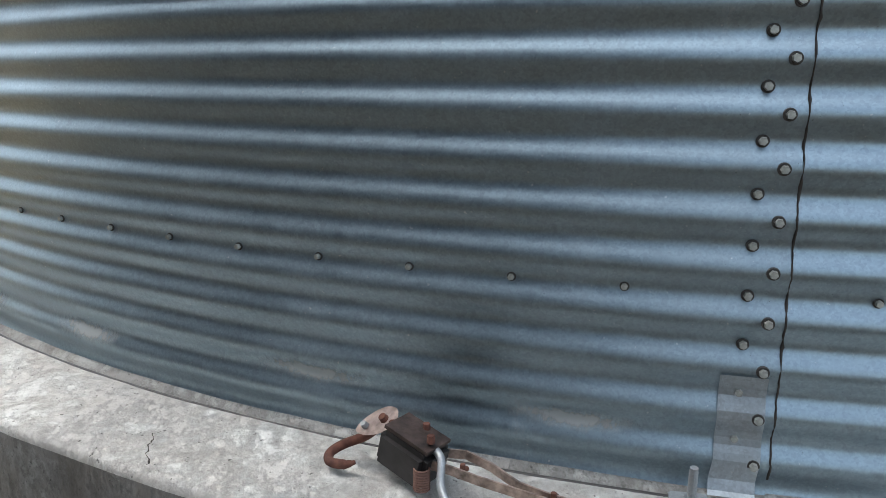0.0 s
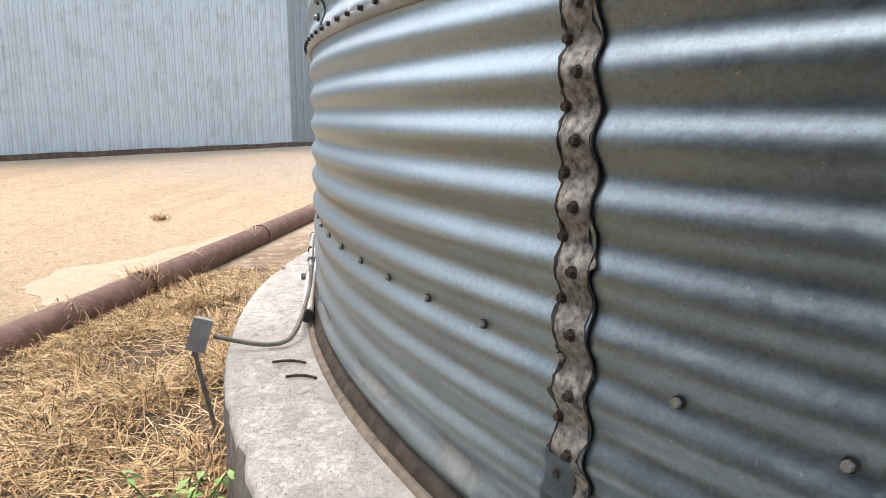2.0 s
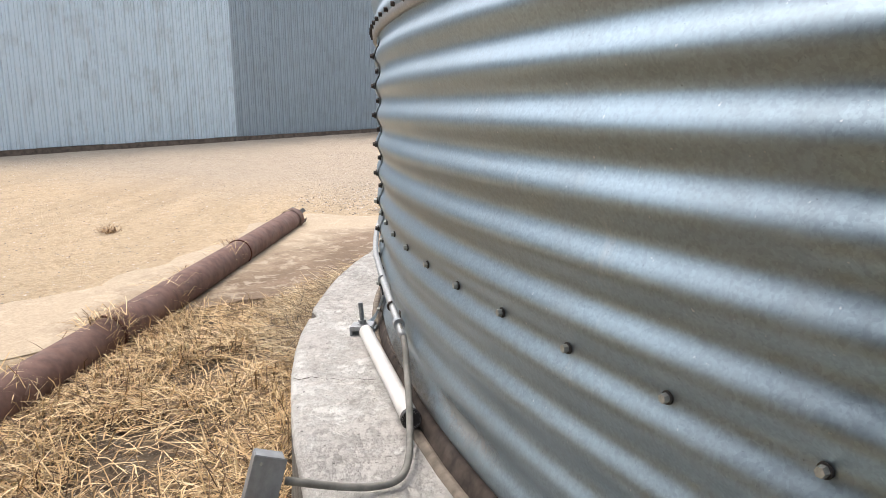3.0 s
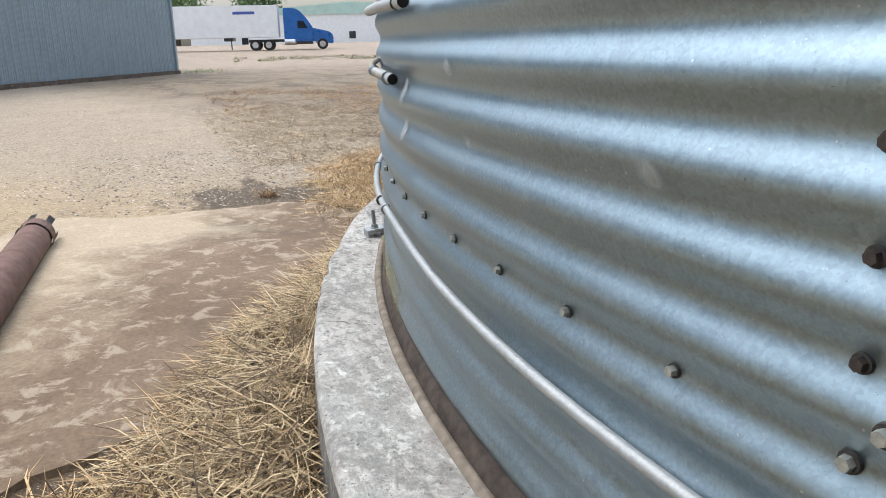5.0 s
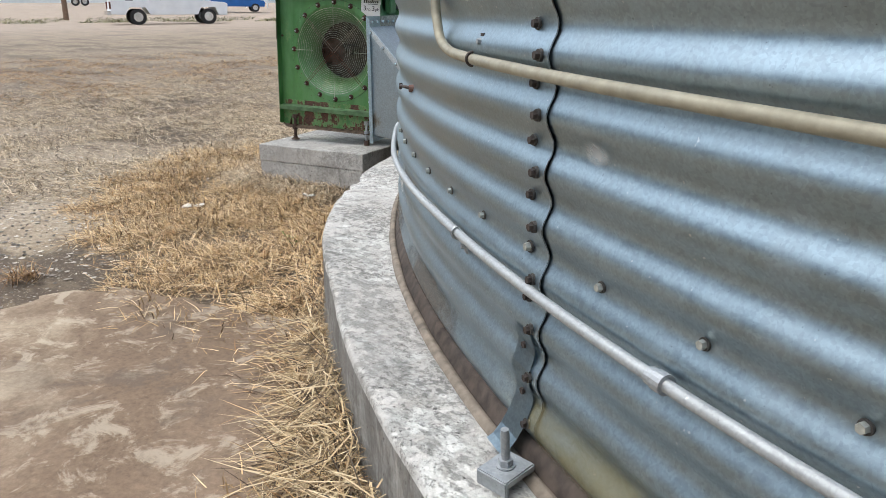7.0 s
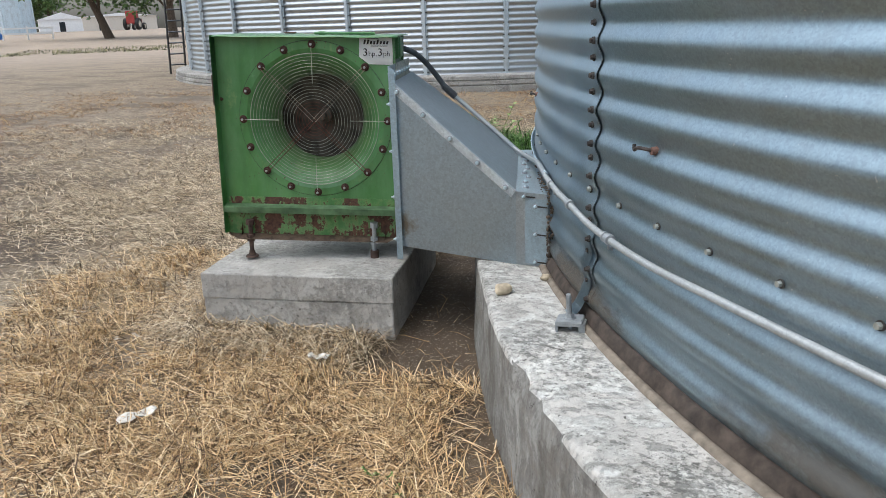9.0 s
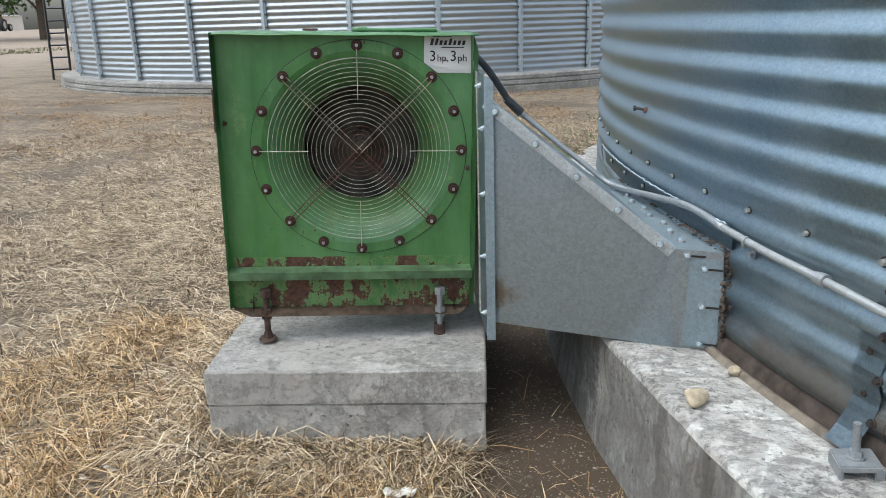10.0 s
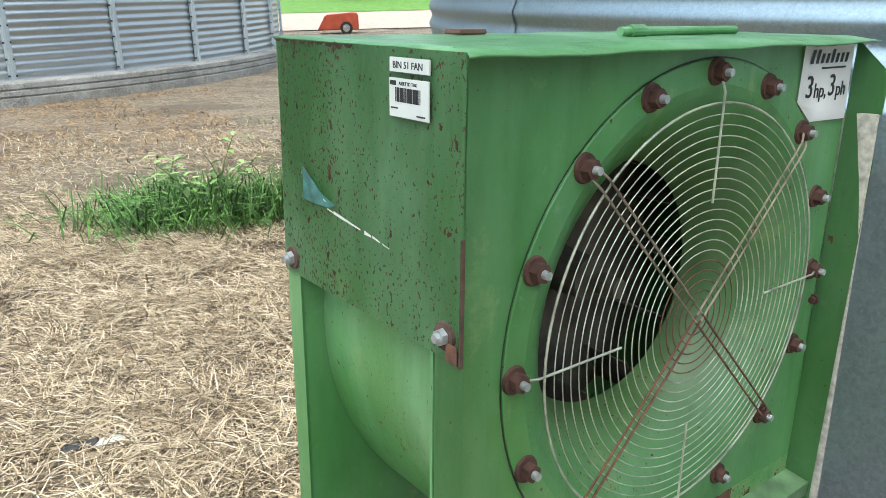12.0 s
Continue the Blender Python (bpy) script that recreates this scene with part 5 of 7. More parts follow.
face_turn = Matrix.Rotation(math.atan2(nf.x, -nf.y), 4, "Z")
for t in (0.06, 0.28, 0.5, 0.72, 0.94):
    shared("bolt", flat_bolt, strip, Matrix.Translation(A.lerp(B, t) + nf * 0.009 + dn * 0.0145) @ face_turn)
C2, D2 = Vector(FRT[4]), Vector(FRT[3])
for t, zz in ((0.25, .612), (0.62, .575), (0.62, .46), (0.62, .345)):
    p = C2.lerp(D2, t)
    shared("bolt", stud_bolt, duct, Matrix.Translation((p.x, p.y - 0.004, zz)) @ face_turn)
    bm = bmesh.new()
    box(bm, 0, .05, -.002, 0, -.003, .003)
    o = part("slot", bm, BLACK, duct)
    o.matrix_local = Matrix.Translation((p.x, p.y - 0.0035, zz)) @ face_turn
for v, u0 in ((-.4, .0), (-.3, .0), (-.2, .03), (-.1, .0), (0.0, .03), (.1, .0), (.2, .03), (.3, .0), (.4, .02)):
    for dx in (.95,):
        shared("bolt", flat_bolt, duct, Matrix.Translation((dx + u0 * 0.5, v + (dx - .93) * .4, .632)) @ Matrix.Rotation(radians(-90), 4, "X"))
for v in (-.2, -.12, -.04, .04, .12, .2, .28):
    shared("bolt", flat_bolt, duct, Matrix.Translation((.4, v, 1.08)) @ Matrix.Rotation(radians(90), 4, "Z"))
# folded flashing on the bin wall above the duct
flashing = tagged(new("flashing"), "thin torn galvanised flashing sheet on the bin wall above the duct", "flashing")
bm = bmesh.new()
rows = []
for k in range(58):
    j = -43.9 + k * 0.1
    tear = 0.004 * noise.noise((k * 0.9, 1.0, 0)) + 0.007 * max(0.0, noise.noise((k * 0.35, 7.0, 0)))
    rows.append([bm.verts.new(on_wall(j, out, z)) for out, z in ((0.016, 0.64), (0.021, 0.675), (0.02, 0.708), (0.03 + tear, 0.7135 + tear), (0.033 + tear, 0.708 + 0.3 * tear))])
for a, b in zip(rows, rows[1:]):
    for k in range(4):
        bm.faces.new((a[k], a[k + 1], b[k + 1], b[k]))
bmesh.ops.solidify(bm, geom=bm.faces[:], thickness=0.0016)
part("sheet", bm, GALV, flashing)
bm = bmesh.new()
rag = [on_wall(-43.85 + k * 0.07, 0.034 + 0.006 * noise.noise((k * 0.7, 3.0, 0)), 0.714 + 0.006 * noise.noise((k * 0.55, 9.0, 0)) + 0.004 * noise.noise((k * 1.9, 5.0, 0))) for k in range(81)]
tube(bm, rag, [0.0022 + 0.0028 * abs(noise.noise((k * 0.8, 6.0, 0))) for k in range(81)], 5)
part("torn_lip", bm, BRIGHTZINC, flashing, "torn ragged upper lip")
bm = bmesh.new()
tube(bm, curve_pts([on_wall(-43.87, .03, .648), on_wall(-43.9, .036, .69), on_wall(-43.86, .036, .722), on_wall(-43.6, .034, .712)], 4), 0.0035, 6)
part("bent_tab", bm, LEAD, flashing)
for j in (-43.06, -42.0, -40.96, -39.95):
    shared("bolt", small_bolt, flashing, wall_frame(j, 0.021, 0.684))
# slotted lap plate and rusty stain on the duct's cheek
bm = bmesh.new()
C2, D2 = Vector(FRT[4]), Vector(FRT[3])
lap = [Vector((C2.lerp(D2, t).x, C2.lerp(D2, t).y - 0.0032, z)) for t, z in ((.3, .336), (.98, .336), (.98, .605), (.3, .605))]
sheet(bm, lap, 0.0015)
part("lap_plate", bm, BRIGHTZINC, duct, "slotted lap plate on the duct's cheek")
# crumbling seal at the wall
bm = bmesh.new()
srng = random.Random(3)
for k in range(120):
    z = .33 + k * .0026
    c = Vector((1.045 + srng.uniform(-.016, .014), -.515 + srng.uniform(-.014, .014), z))
    bmesh.ops.create_icosphere(bm, subdivisions=1, radius=srng.uniform(.003, .0085), matrix=Matrix.Translation(c) @ Matrix.Rotation(srng.uniform(0, 3), 4, "X") @ Matrix.Diagonal((srng.uniform(.4, 1.2), 1, srng.uniform(.6, 2.0), 1)))
for k in range(130):
    v = -.5 + k * .0077
    c = Vector((1.035 + srng.uniform(-.03, .01), v, .632 + srng.uniform(0, .012)))
    bmesh.ops.create_icosphere(bm, subdivisions=1, radius=srng.uniform(.003, .01), matrix=Matrix.Translation(c) @ Matrix.Diagonal((1, 1.6, .4, 1)))
part("crumbling_seal", bm, plain("crumbled_seal", (0.09, 0.066, 0.048), 0.95, 0, 0.9, 45), duct, "crumbling brown seal with debris at the wall")


def stone(name, c, r, color, label, seed, parent=None):
    bm = bmesh.new()
    bmesh.ops.create_icosphere(bm, subdivisions=3, radius=1)
    for v in bm.verts:
        v.co *= 1 + 0.3 * noise.noise(v.co * 1.3 + Vector((seed, 0, 0)))
        v.co = Vector((v.co.x * r[0], v.co.y * r[1], v.co.z * r[2]))
    o = part(name, bm, color, parent, smooth=True)
    o.matrix_world = Matrix.Translation(c) @ pose(0, 0, 0, 0, 0, seed * 40)
    return tagged(o, label, "stone")


ROCK = plain("pale_rock", (0.45, 0.38, 0.27), 0.9, 0, 0.4, 30)
stone("stone", (-4.83, -3.02, FT + .016), (.038, .028, .022), ROCK, "small pale stone lying on the footing", 2)
stone("stone", (-4.735, -2.83, FT + .012), (.02, .018, .014), ROCK, "small pale stone lying by the duct", 5)

# ---- hand winch on the footing ----
winch = tagged(new("hand_winch"), "rusty lever hand winch with hook lying on the footing", "winch")
winch.matrix_world = wall_frame(9.3, 0.155, FT + 0.012) @ pose(0, 0, 0, 0, 0, -7)
bm = bmesh.new()
bmesh.ops.create_cube(bm, size=1, matrix=Matrix.Translation((0.0, 0, .055)) @ pose(0, 0, 0, 0, 14, -10) @ Matrix.Diagonal((.13, .1, .085, 1)))
bmesh.ops.bevel(bm, geom=bm.edges[:], offset=.012, segments=2, affect="EDGES")
part("housing", bm, BLACK, winch, "black housing worn to rust at the edges")
bm = bmesh.new()
bmesh.ops.create_cube(bm, size=1, matrix=Matrix.Translation((0.012, .0, .103)) @ pose(0, 0, 0, 0, 14, -10) @ Matrix.Diagonal((.12, .08, .008, 1)))
part("top_plate", bm, plain("worn_black_plate", (0.05, 0.035, 0.03), 0.5, 0.2, 0.8, 30), winch)
for x, y in ((-.05, .0), (.02, .025), (.055, -.02)):
    bm = bmesh.new()
    cyl(bm, (x, y, .1), (x, y, .118), .009, .008, 6)
    part("bolt_head", bm, RUSTRED, winch)
swivel = Matrix.Translation((-.1, .015, .098)) @ pose(0, 0, 0, 30, -26, 12)
bm = bmesh.new()
egg = [bm.verts.new(swivel @ Vector((.056 * math.cos(a), .034 * math.sin(a) * (1 + .25 * math.cos(a)), 0))) for a in ring_angles(28)[:-1]]
bmesh.ops.solidify(bm, geom=[bm.faces.new(egg)], thickness=.011)
plate_part = part("swivel_plate", bm, plain("worn_pink_steel", (0.46, 0.37, 0.33), 0.6, 0.2, 0.4, 40), winch, "egg-shaped worn steel swivel plate")
for x, r0 in ((.02, .011), (-.03, .009)):
    bm = bmesh.new()
    cyl(bm, swivel @ Vector((x, 0, -.002)), swivel @ Vector((x, 0, .012)), r0, r0 * .8, 12)
    part("rivet", bm, RUSTRED if x > 0 else LEAD, plate_part)
bm = bmesh.new()
tube(bm, curve_pts([(-.11, .02, .075), (-.14, .02, .05), (-.175, .0, .035), (-.195, -.03, .022), (-.18, -.055, .015), (-.145, -.05, .014), (-.125, -.035, .018)], 5), [.011] * 26 + [.009, .008, .006, .005, .004], 10)
part("hook", bm, RUSTRED, winch, "red-brown rusty hook", True)
for y in (-.028, .03):
    bm = bmesh.new()
    pts = [(.05, y, .055), (.11, y * 1.3, .06), (.17, y * 1.1, .05), (.24, y * 0.45, .035), (.3, y * 0.35, .03), (.62, y * 0.3, .02)]
    for p, q in zip(pts, pts[1:]):
        p, q = Vector(p), Vector(q)
        m = Matrix.Translation((p + q) / 2) @ (q - p).to_track_quat("X", "Z").to_matrix().to_4x4() @ Matrix.Diagonal(((q - p).length + .004, .005, .02, 1))
        bmesh.ops.create_cube(bm, size=1, matrix=m)
    part("side_rail", bm, plain("worn_rail", (0.4, 0.31, 0.26), 0.4, 0.6, 0.6, 40), winch)
bm = bmesh.new()
for k in range(9):
    tube(bm, [(.05 + .016 * math.cos(a), -.05 + .016 * math.sin(a), .01 + k * .0055) for a in ring_angles(14)], .0024, 6, False)
part("spring", bm, RUST, winch)
bm = bmesh.new()
tube(bm, curve_pts([(.055, -.01, .085), (.085, -.03, .075), (.1, -.06, .035), (.13, -.085, .012)], 5), .009, 10)
part("pawl", bm, LEAD, winch, "bright bent pawl lever", True)
for x in (.12, .32, .44, .56):
    bm = bmesh.new()
    cyl(bm, (x, -.02, .045 - x * .04), (x, .02, .045 - x * .04), .006, .006, 8)
    cyl(bm, (x, 0, .03 - x * .02), (x, 0, .065 - x * .05), .007, .006, 8)
    part("pin", bm, RUSTRED, winch)
bm = bmesh.new()
box(bm, .28, .66, -.012, .012, .012, .018, .001)
part("handle", bm, RUST, winch)

# ---- metal shed across the yard ----
shed = tagged(new("metal_shed"), "long shed clad in ribbed blue-grey galvanised sheets, one stretch darker", "shed")
S0, S1 = Vector((-6.5, -19.7, 0.1)), Vector((-31.6, -3.9, 0.1))
run = (S1 - S0)
LEN = run.length
shed.matrix_world = Matrix.Translation(S0) @ Matrix.Rotation(math.atan2(run.y, run.x), 4, "Z")


def ribbed(name, width, high, material):
    """Cladding with a box rib each 0.3 m and two small ribs between."""
    prof, x = [], 0.0
    while x < width - 0.001:
        for dx, d in ((0, 0), (.02, .032), (.065, .032), (.085, 0), (.14, 0), (.15, .014), (.172, .014), (.182, 0), (.225, 0), (.235, .014), (.257, .014), (.267, 0)):
            if x + dx < width:
                prof.append((x + dx, -d))
        x += 0.3
    prof.append((width, 0))
    ob = grid_mesh(name, [[Vector((px, py, z)) for px, py in prof] for z in (0, high * 0.33, high * 0.66, high)], material, None, False)
    me = ob.data
    bpy.data.objects.remove(ob)
    return me


lite, dark = ribbed("cladding_sheet", 0.9, 6.0, SHEDM), ribbed("cladding_sheet", 0.9, 6.0, SHEDDARK)
n = int(LEN / 0.9)
SPLIT = 16.0
for k in range(n + 1):
    x = k * LEN / (n + 1)
    me = lite if x < SPLIT - 0.45 else dark
    o = shared("cladding_sheet", me, shed, Matrix.Translation((x, -0.02 if me is lite else 0.03, 0.16 + 0.01 * math.sin(k * 2.3))))
bm = bmesh.new()
box(bm, 0, LEN, 0.06, 12, 0.0, 6.1)
part("core", bm, SHEDDARK, shed)
bm = bmesh.new()
box(bm, -0.1, LEN + 0.12, -0.1, 0.05, -0.3, 0.15, 0.01)
part("kerb", bm, plain("muddy_kerb", (0.13, 0.1, 0.075), 0.95, 0, 0.5, 8), shed, "low mud-stained kerb under the cladding")
bm = bmesh.new()
box(bm, LEN - 0.05, LEN + 0.06, -0.06, 0.06, 0.12, 6.1)
part("corner_trim", bm, SHEDDARK, shed)
bm = bmesh.new()
vs = [bm.verts.new(p) for p in ((-.4, -.4, 6.0), (LEN + .4, -.4, 6.0), (LEN + .4, 6, 8.0), (-.4, 6, 8.0), (LEN + .4, 12.4, 6.0), (-.4, 12.4, 6.0))]
bm.faces.new(vs[:4])
bm.faces.new((vs[3], vs[2], vs[4], vs[5]))
part("roof", bm, GALV2, shed)

# ---- second bin with stiffeners ----
R2 = 7.276
far_bin = tagged(new("grain_bin"), "large bright galvanised grain bin with outside stiffeners on a round footing", "grain bin")
far_bin.matrix_world = pose(-12.8, 13.75, 0.06)


def far_sheet(z0, rows_n):
    rows = []
    for z in np.arange(z0, z0 + rows_n * PITCH + .001, PITCH / 8):
        r = R2 + 0.0085 * (1 - math.cos(2 * math.pi * z / PITCH))
        rows.append([Vector((r * math.cos(a), r * math.sin(a), z)) for a in np.linspace(0, 2 * math.pi / 16, 13)])
    ob = grid_mesh("wall_sheet", rows, GALV2)
    me = ob.data
    bpy.data.objects.remove(ob)
    return me


fs = far_sheet(0.28, 11)
for ring in range(5):
    for k in range(16):
        shared("wall_sheet", fs, far_bin, Matrix.Translation((0, 0, ring * COVER)) @ Matrix.Rotation(2 * math.pi / 16 * (k + 0.5 * (ring % 2)), 4, "Z"))
bm = bmesh.new()
prof = [(-.05, 0), (-.05, -.012), (-.032, -.012), (-.024, -.05), (.024, -.05), (.032, -.012), (.05, -.012), (.05, 0)]
ra = [[bm.verts.new((x, y - 0.008, z)) for x, y in prof] for z in (0.2, 5.86)]
for k in range(len(prof) - 1):
    bm.faces.new((ra[0][k], ra[0][k + 1], ra[1][k + 1], ra[1][k]))
bm.faces.new(ra[1])
stiff = bpy.data.meshes.new("stiffener")
bmesh.ops.recalc_face_normals(bm, faces=bm.faces[:])
bm.to_mesh(stiff)
bm.free()
stiff.materials.append(ZINC)
STIFF0 = radians(-83.0)
far_bolt = hexbolt_mesh("bolt", BOLTDARK, 0.012, 0.012, 0.014)
for k in range(32):
    a = STIFF0 + 2 * math.pi * k / 32
    m = Matrix(((-math.sin(a), -math.cos(a), 0), (math.cos(a), -math.sin(a), 0), (0, 0, 1))).to_4x4()
    o = shared("stiffener", stiff, far_bin, Matrix.Translation(((R2 + .017) * math.cos(a), (R2 + .017) * math.sin(a), 0)) @ m)
    if k < 9 or k > 26:
        for i in range(7):
            for x in (-.041, .041):
                shared("bolt", far_bolt, o, Matrix.Translation((x, -0.02, 0.33 + i * .2032)))
bm = bmesh.new()
rings = []
for r, z in ((R2 - .3, .285), (R2 + .35, .275), (R2 + .37, .26), (R2 + .375, .205), (R2 + .355, .195), (R2 + .355, .185), (R2 + .385, .175), (R2 + .39, .12), (R2 + .37, .11), (R2 + .37, .1), (R2 + .4, .09), (R2 + .41, -.4)):
    rings.append([bm.verts.new((r * math.cos(a), r * math.sin(a), z)) for a in ring_angles(160)[:-1]])
for a, b in zip(rings, rings[1:]):
    for k in range(160):
        bm.faces.new((a[k], a[(k + 1) % 160], b[(k + 1) % 160], b[k]))
part("footing", bm, concrete("stained_footing", 0.4, 0.6, 0.15, 0.5), far_bin)
bm = bmesh.new()
bmesh.ops.create_cone(bm, cap_ends=False, segments=96, radius1=R2 + .15, radius2=.5, depth=3.4, matrix=Matrix.Translation((0, 0, 7.5)))
part("roof", bm, GALV2, far_bin)
# ladder-like stair at the bin's side
stair = tagged(new("bin_ladder"), "dark steel ladder standing against the second bin", "ladder")
stair.matrix_world = pose(-19.7, 9.85, 0.1, 0, 0, 62) @ pose(0, 0, 0, 8, 0, 0)
for x in (-.2, .2):
    bm = bmesh.new()
    box(bm, x - .02, x + .02, -.03, .03, 0, 3.4)
    part("rail", bm, BLACK, stair)
for k in range(11):
    bm = bmesh.new()
    box(bm, -.18, .18, -.05, .05, .25 + k * .28, .275 + k * .28)
    part("rung", bm, BLACK, stair)

# ---- vehicles and buildings far off ----
BLUE = plain("blue_paint", (0.015, 0.11, 0.36), 0.3, 0, 0.15, 2)
WPAINT = plain("white_paint", (0.78, 0.79, 0.79), 0.35, 0, 0.06, 2)
GLASS = plain("dark_window", (0.02, 0.025, 0.03), 0.1, 0, 0.2, 3)
TYRE = plain("tyre_rubber", (0.022, 0.021, 0.02), 0.85, 0, 0.3, 10)
CHROME = plain("chrome", (0.7, 0.7, 0.7), 0.2, 1, 0.1, 5)


def wheel(parent, x, y, r, w=0.28):
    bm = bmesh.new()
    cyl(bm, (x, y - w / 2, r), (x, y + w / 2, r), r, r, 28)
    bmesh.ops.bevel(bm, geom=[e for e in bm.edges if e.calc_length() < r * 0.3], offset=0.03, segments=2, affect="EDGES")
    t = part("tyre", bm, TYRE, parent)
    bm = bmesh.new()
    cyl(bm, (x, y - w / 2 - .01, r), (x, y + w / 2 + .01, r), r * .58, r * .5, 20)
    part("rim", bm, CHROME, t)


def prism(bm, side, y0, y1):
    a = [bm.verts.new((x, y0, z)) for x, z in side]
    b = [bm.verts.new((x, y1, z)) for x, z in side]
    bm.faces.new(a)
    bm.faces.new(b[::-1])
    for k in range(len(a)):
        n = (k + 1) % len(a)
        bm.faces.new((a[k], b[k], b[n], a[n]))


def place(ob, eye, az, dist, z, heading):
    ob.matrix_world = Matrix.Translation((eye[0] + dist * math.cos(radians(az)), eye[1] + dist * math.sin(radians(az)), z)) @ Matrix.Rotation(radians(heading), 4, "Z")


# lorry: x runs forward, the front bumper at x = 0
lorry = tagged(new("semi_truck"), "blue tractor lorry parked with a long white box trailer", "truck")
bm = bmesh.new()
prism(bm, [(-.1, .5), (0, .6), (-.05, 1.35), (-.35, 1.62), (-1.75, 1.95), (-1.95, 2.0), (-1.95, .75), (-1.5, .7), (-1.35, 1.0), (-.75, 1.0), (-.6, .6)], -1.05, 1.05)
bmesh.ops.bevel(bm, geom=bm.edges[:], offset=0.05, segments=2, affect="EDGES")
part("hood", bm, BLUE, lorry)
bm = bmesh.new()
prism(bm, [(-1.9, .7), (-1.9, 2.0), (-2.45, 2.85), (-3.0, 3.5), (-3.4, 3.75), (-4.5, 3.85), (-4.6, 3.8), (-4.6, .7)], -1.2, 1.2)
bmesh.ops.bevel(bm, geom=bm.edges[:], offset=0.07, segments=2, affect="EDGES")
part("cab", bm, BLUE, lorry)
for s in (-1, 1):
    bm = bmesh.new()
    prism(bm, [(-2.35, 1.95), (-2.75, 2.65), (-3.3, 2.65), (-3.3, 1.95)], s * 1.19, s * 1.21)
    part("side_window", bm, GLASS, lorry)
    bm = bmesh.new()
    prism(bm, [(-3.5, .5), (-2.0, .5), (-2.0, .95), (-3.5, .95)], s * .7, s * 1.2)
    part("step", bm, BLACK, lorry)
    bm = bmesh.new()
    cyl(bm, (-4.6, s * .95, .75), (-3.6, s * .95, .75), .33, .33, 20)
    part("fuel_tank", bm, CHROME, lorry)
    for x in (-1.05, -6.1, -7.35):
        wheel(lorry, x, s * 1.0, .5, .32)
    bm = bmesh.new()
    box(bm, -.2, .02, s * .8 - .15, s * .8 + .15, .95, 1.15, .03)
    part("headlight", bm, CHROME, lorry)
bm = bmesh.new()
prism(bm, [(-1.98, 2.05), (-2.5, 2.8), (-2.48, 2.82), (-1.96, 2.07)], -1.05, 1.05)
part("windscreen", bm, GLASS, lorry)
bm = bmesh.new()
box(bm, -8, -4.4, -.45, .45, .75, 1.0)
part("chassis", bm, BLACK, lorry)
trailer = part("trailer", (lambda b: (box(b, -19.5, -5.1, -1.28, 1.28, 1.2, 4.1, .03), b)[1])(bmesh.new()), WPAINT, lorry, "plain white box trailer")
bm = bmesh.new()
box(bm, -10.2, -9.4, -1.1, 1.1, .9, 1.2)
box(bm, -9.6, -9.5, -1.0, -.9, .1, 1.2)
part("landing_gear", bm, BLACK, trailer)
bm = bmesh.new()
box(bm, -9.2, -7.2, -1.3, -1.285, 3.3, 3.55)
part("bars", bm, plain("blue_ink", (0.05, 0.1, 0.35), 0.5), trailer)
place(lorry, (1.135, -5.99), 165.4, 78, .6, 75)

pickup = tagged(new("pickup_truck"), "white crew cab pickup truck parked at the yard's edge", "pickup")
bm = bmesh.new()
prism(bm, [(0, .45), (.05, 1.05), (-.15, 1.12), (-1.35, 1.2), (-5.75, 1.2), (-5.8, .55), (-5.1, .5), (-4.9, .9), (-4.1, .9), (-3.9, .5), (-1.5, .5), (-1.35, .9), (-.6, .9), (-.45, .45)], -.98, .98)
bmesh.ops.bevel(bm, geom=bm.edges[:], offset=0.03, segments=2, affect="EDGES")
part("body", bm, WPAINT, pickup)
bm = bmesh.new()
prism(bm, [(-1.3, 1.18), (-2.05, 1.86), (-3.75, 1.9), (-3.95, 1.18)], -.85, .85)
bmesh.ops.bevel(bm, geom=bm.edges[:], offset=0.05, segments=2, affect="EDGES")
part("cab", bm, WPAINT, pickup)
for s in (-1, 1):
    for side in ([(-1.65, 1.24), (-2.12, 1.76), (-2.75, 1.78), (-2.75, 1.24)], [(-2.85, 1.24), (-2.85, 1.78), (-3.65, 1.78), (-3.8, 1.24)]):
        bm = bmesh.new()
        prism(bm, side, s * .84, s * .865)
        part("window", bm, GLASS, pickup)
    for x in (-.98, -4.5):
        wheel(pickup, x, s * .85, .4, .27)
    bm = bmesh.new()
    box(bm, -5.83, -5.75, s * .88 - .08, s * .88 + .08, .8, 1.15, .01)
    part("tail_light", bm, RUSTRED, pickup)
bm = bmesh.new()
box(bm, -5.95, -5.75, -.95, .95, .5, .7, .02)
part("bumper", bm, CHROME, pickup)
place(pickup, (-.263, -6.133), 150.6, 46.5, .1, 72)

car = tagged(new("car"), "blue car parked far across the yard", "car")
bm = bmesh.new()
prism(bm, [(0, .4), (0, .85), (-1.0, 1.0), (-4.2, 1.0), (-4.3, .45)], -.88, .88)
bmesh.ops.bevel(bm, geom=bm.edges[:], offset=0.06, segments=2, affect="EDGES")
part("body", bm, BLUE, car)
bm = bmesh.new()
prism(bm, [(-1.0, .98), (-1.7, 1.55), (-3.4, 1.55), (-4.0, .98)], -.75, .75)
part("cabin", bm, GLASS, car)
for s in (-1, 1):
    for x in (-.8, -3.4):
        wheel(car, x, s * .8, .33, .22)
place(car, (-1.453, -6.05), 147.2, 68, .45, 65)


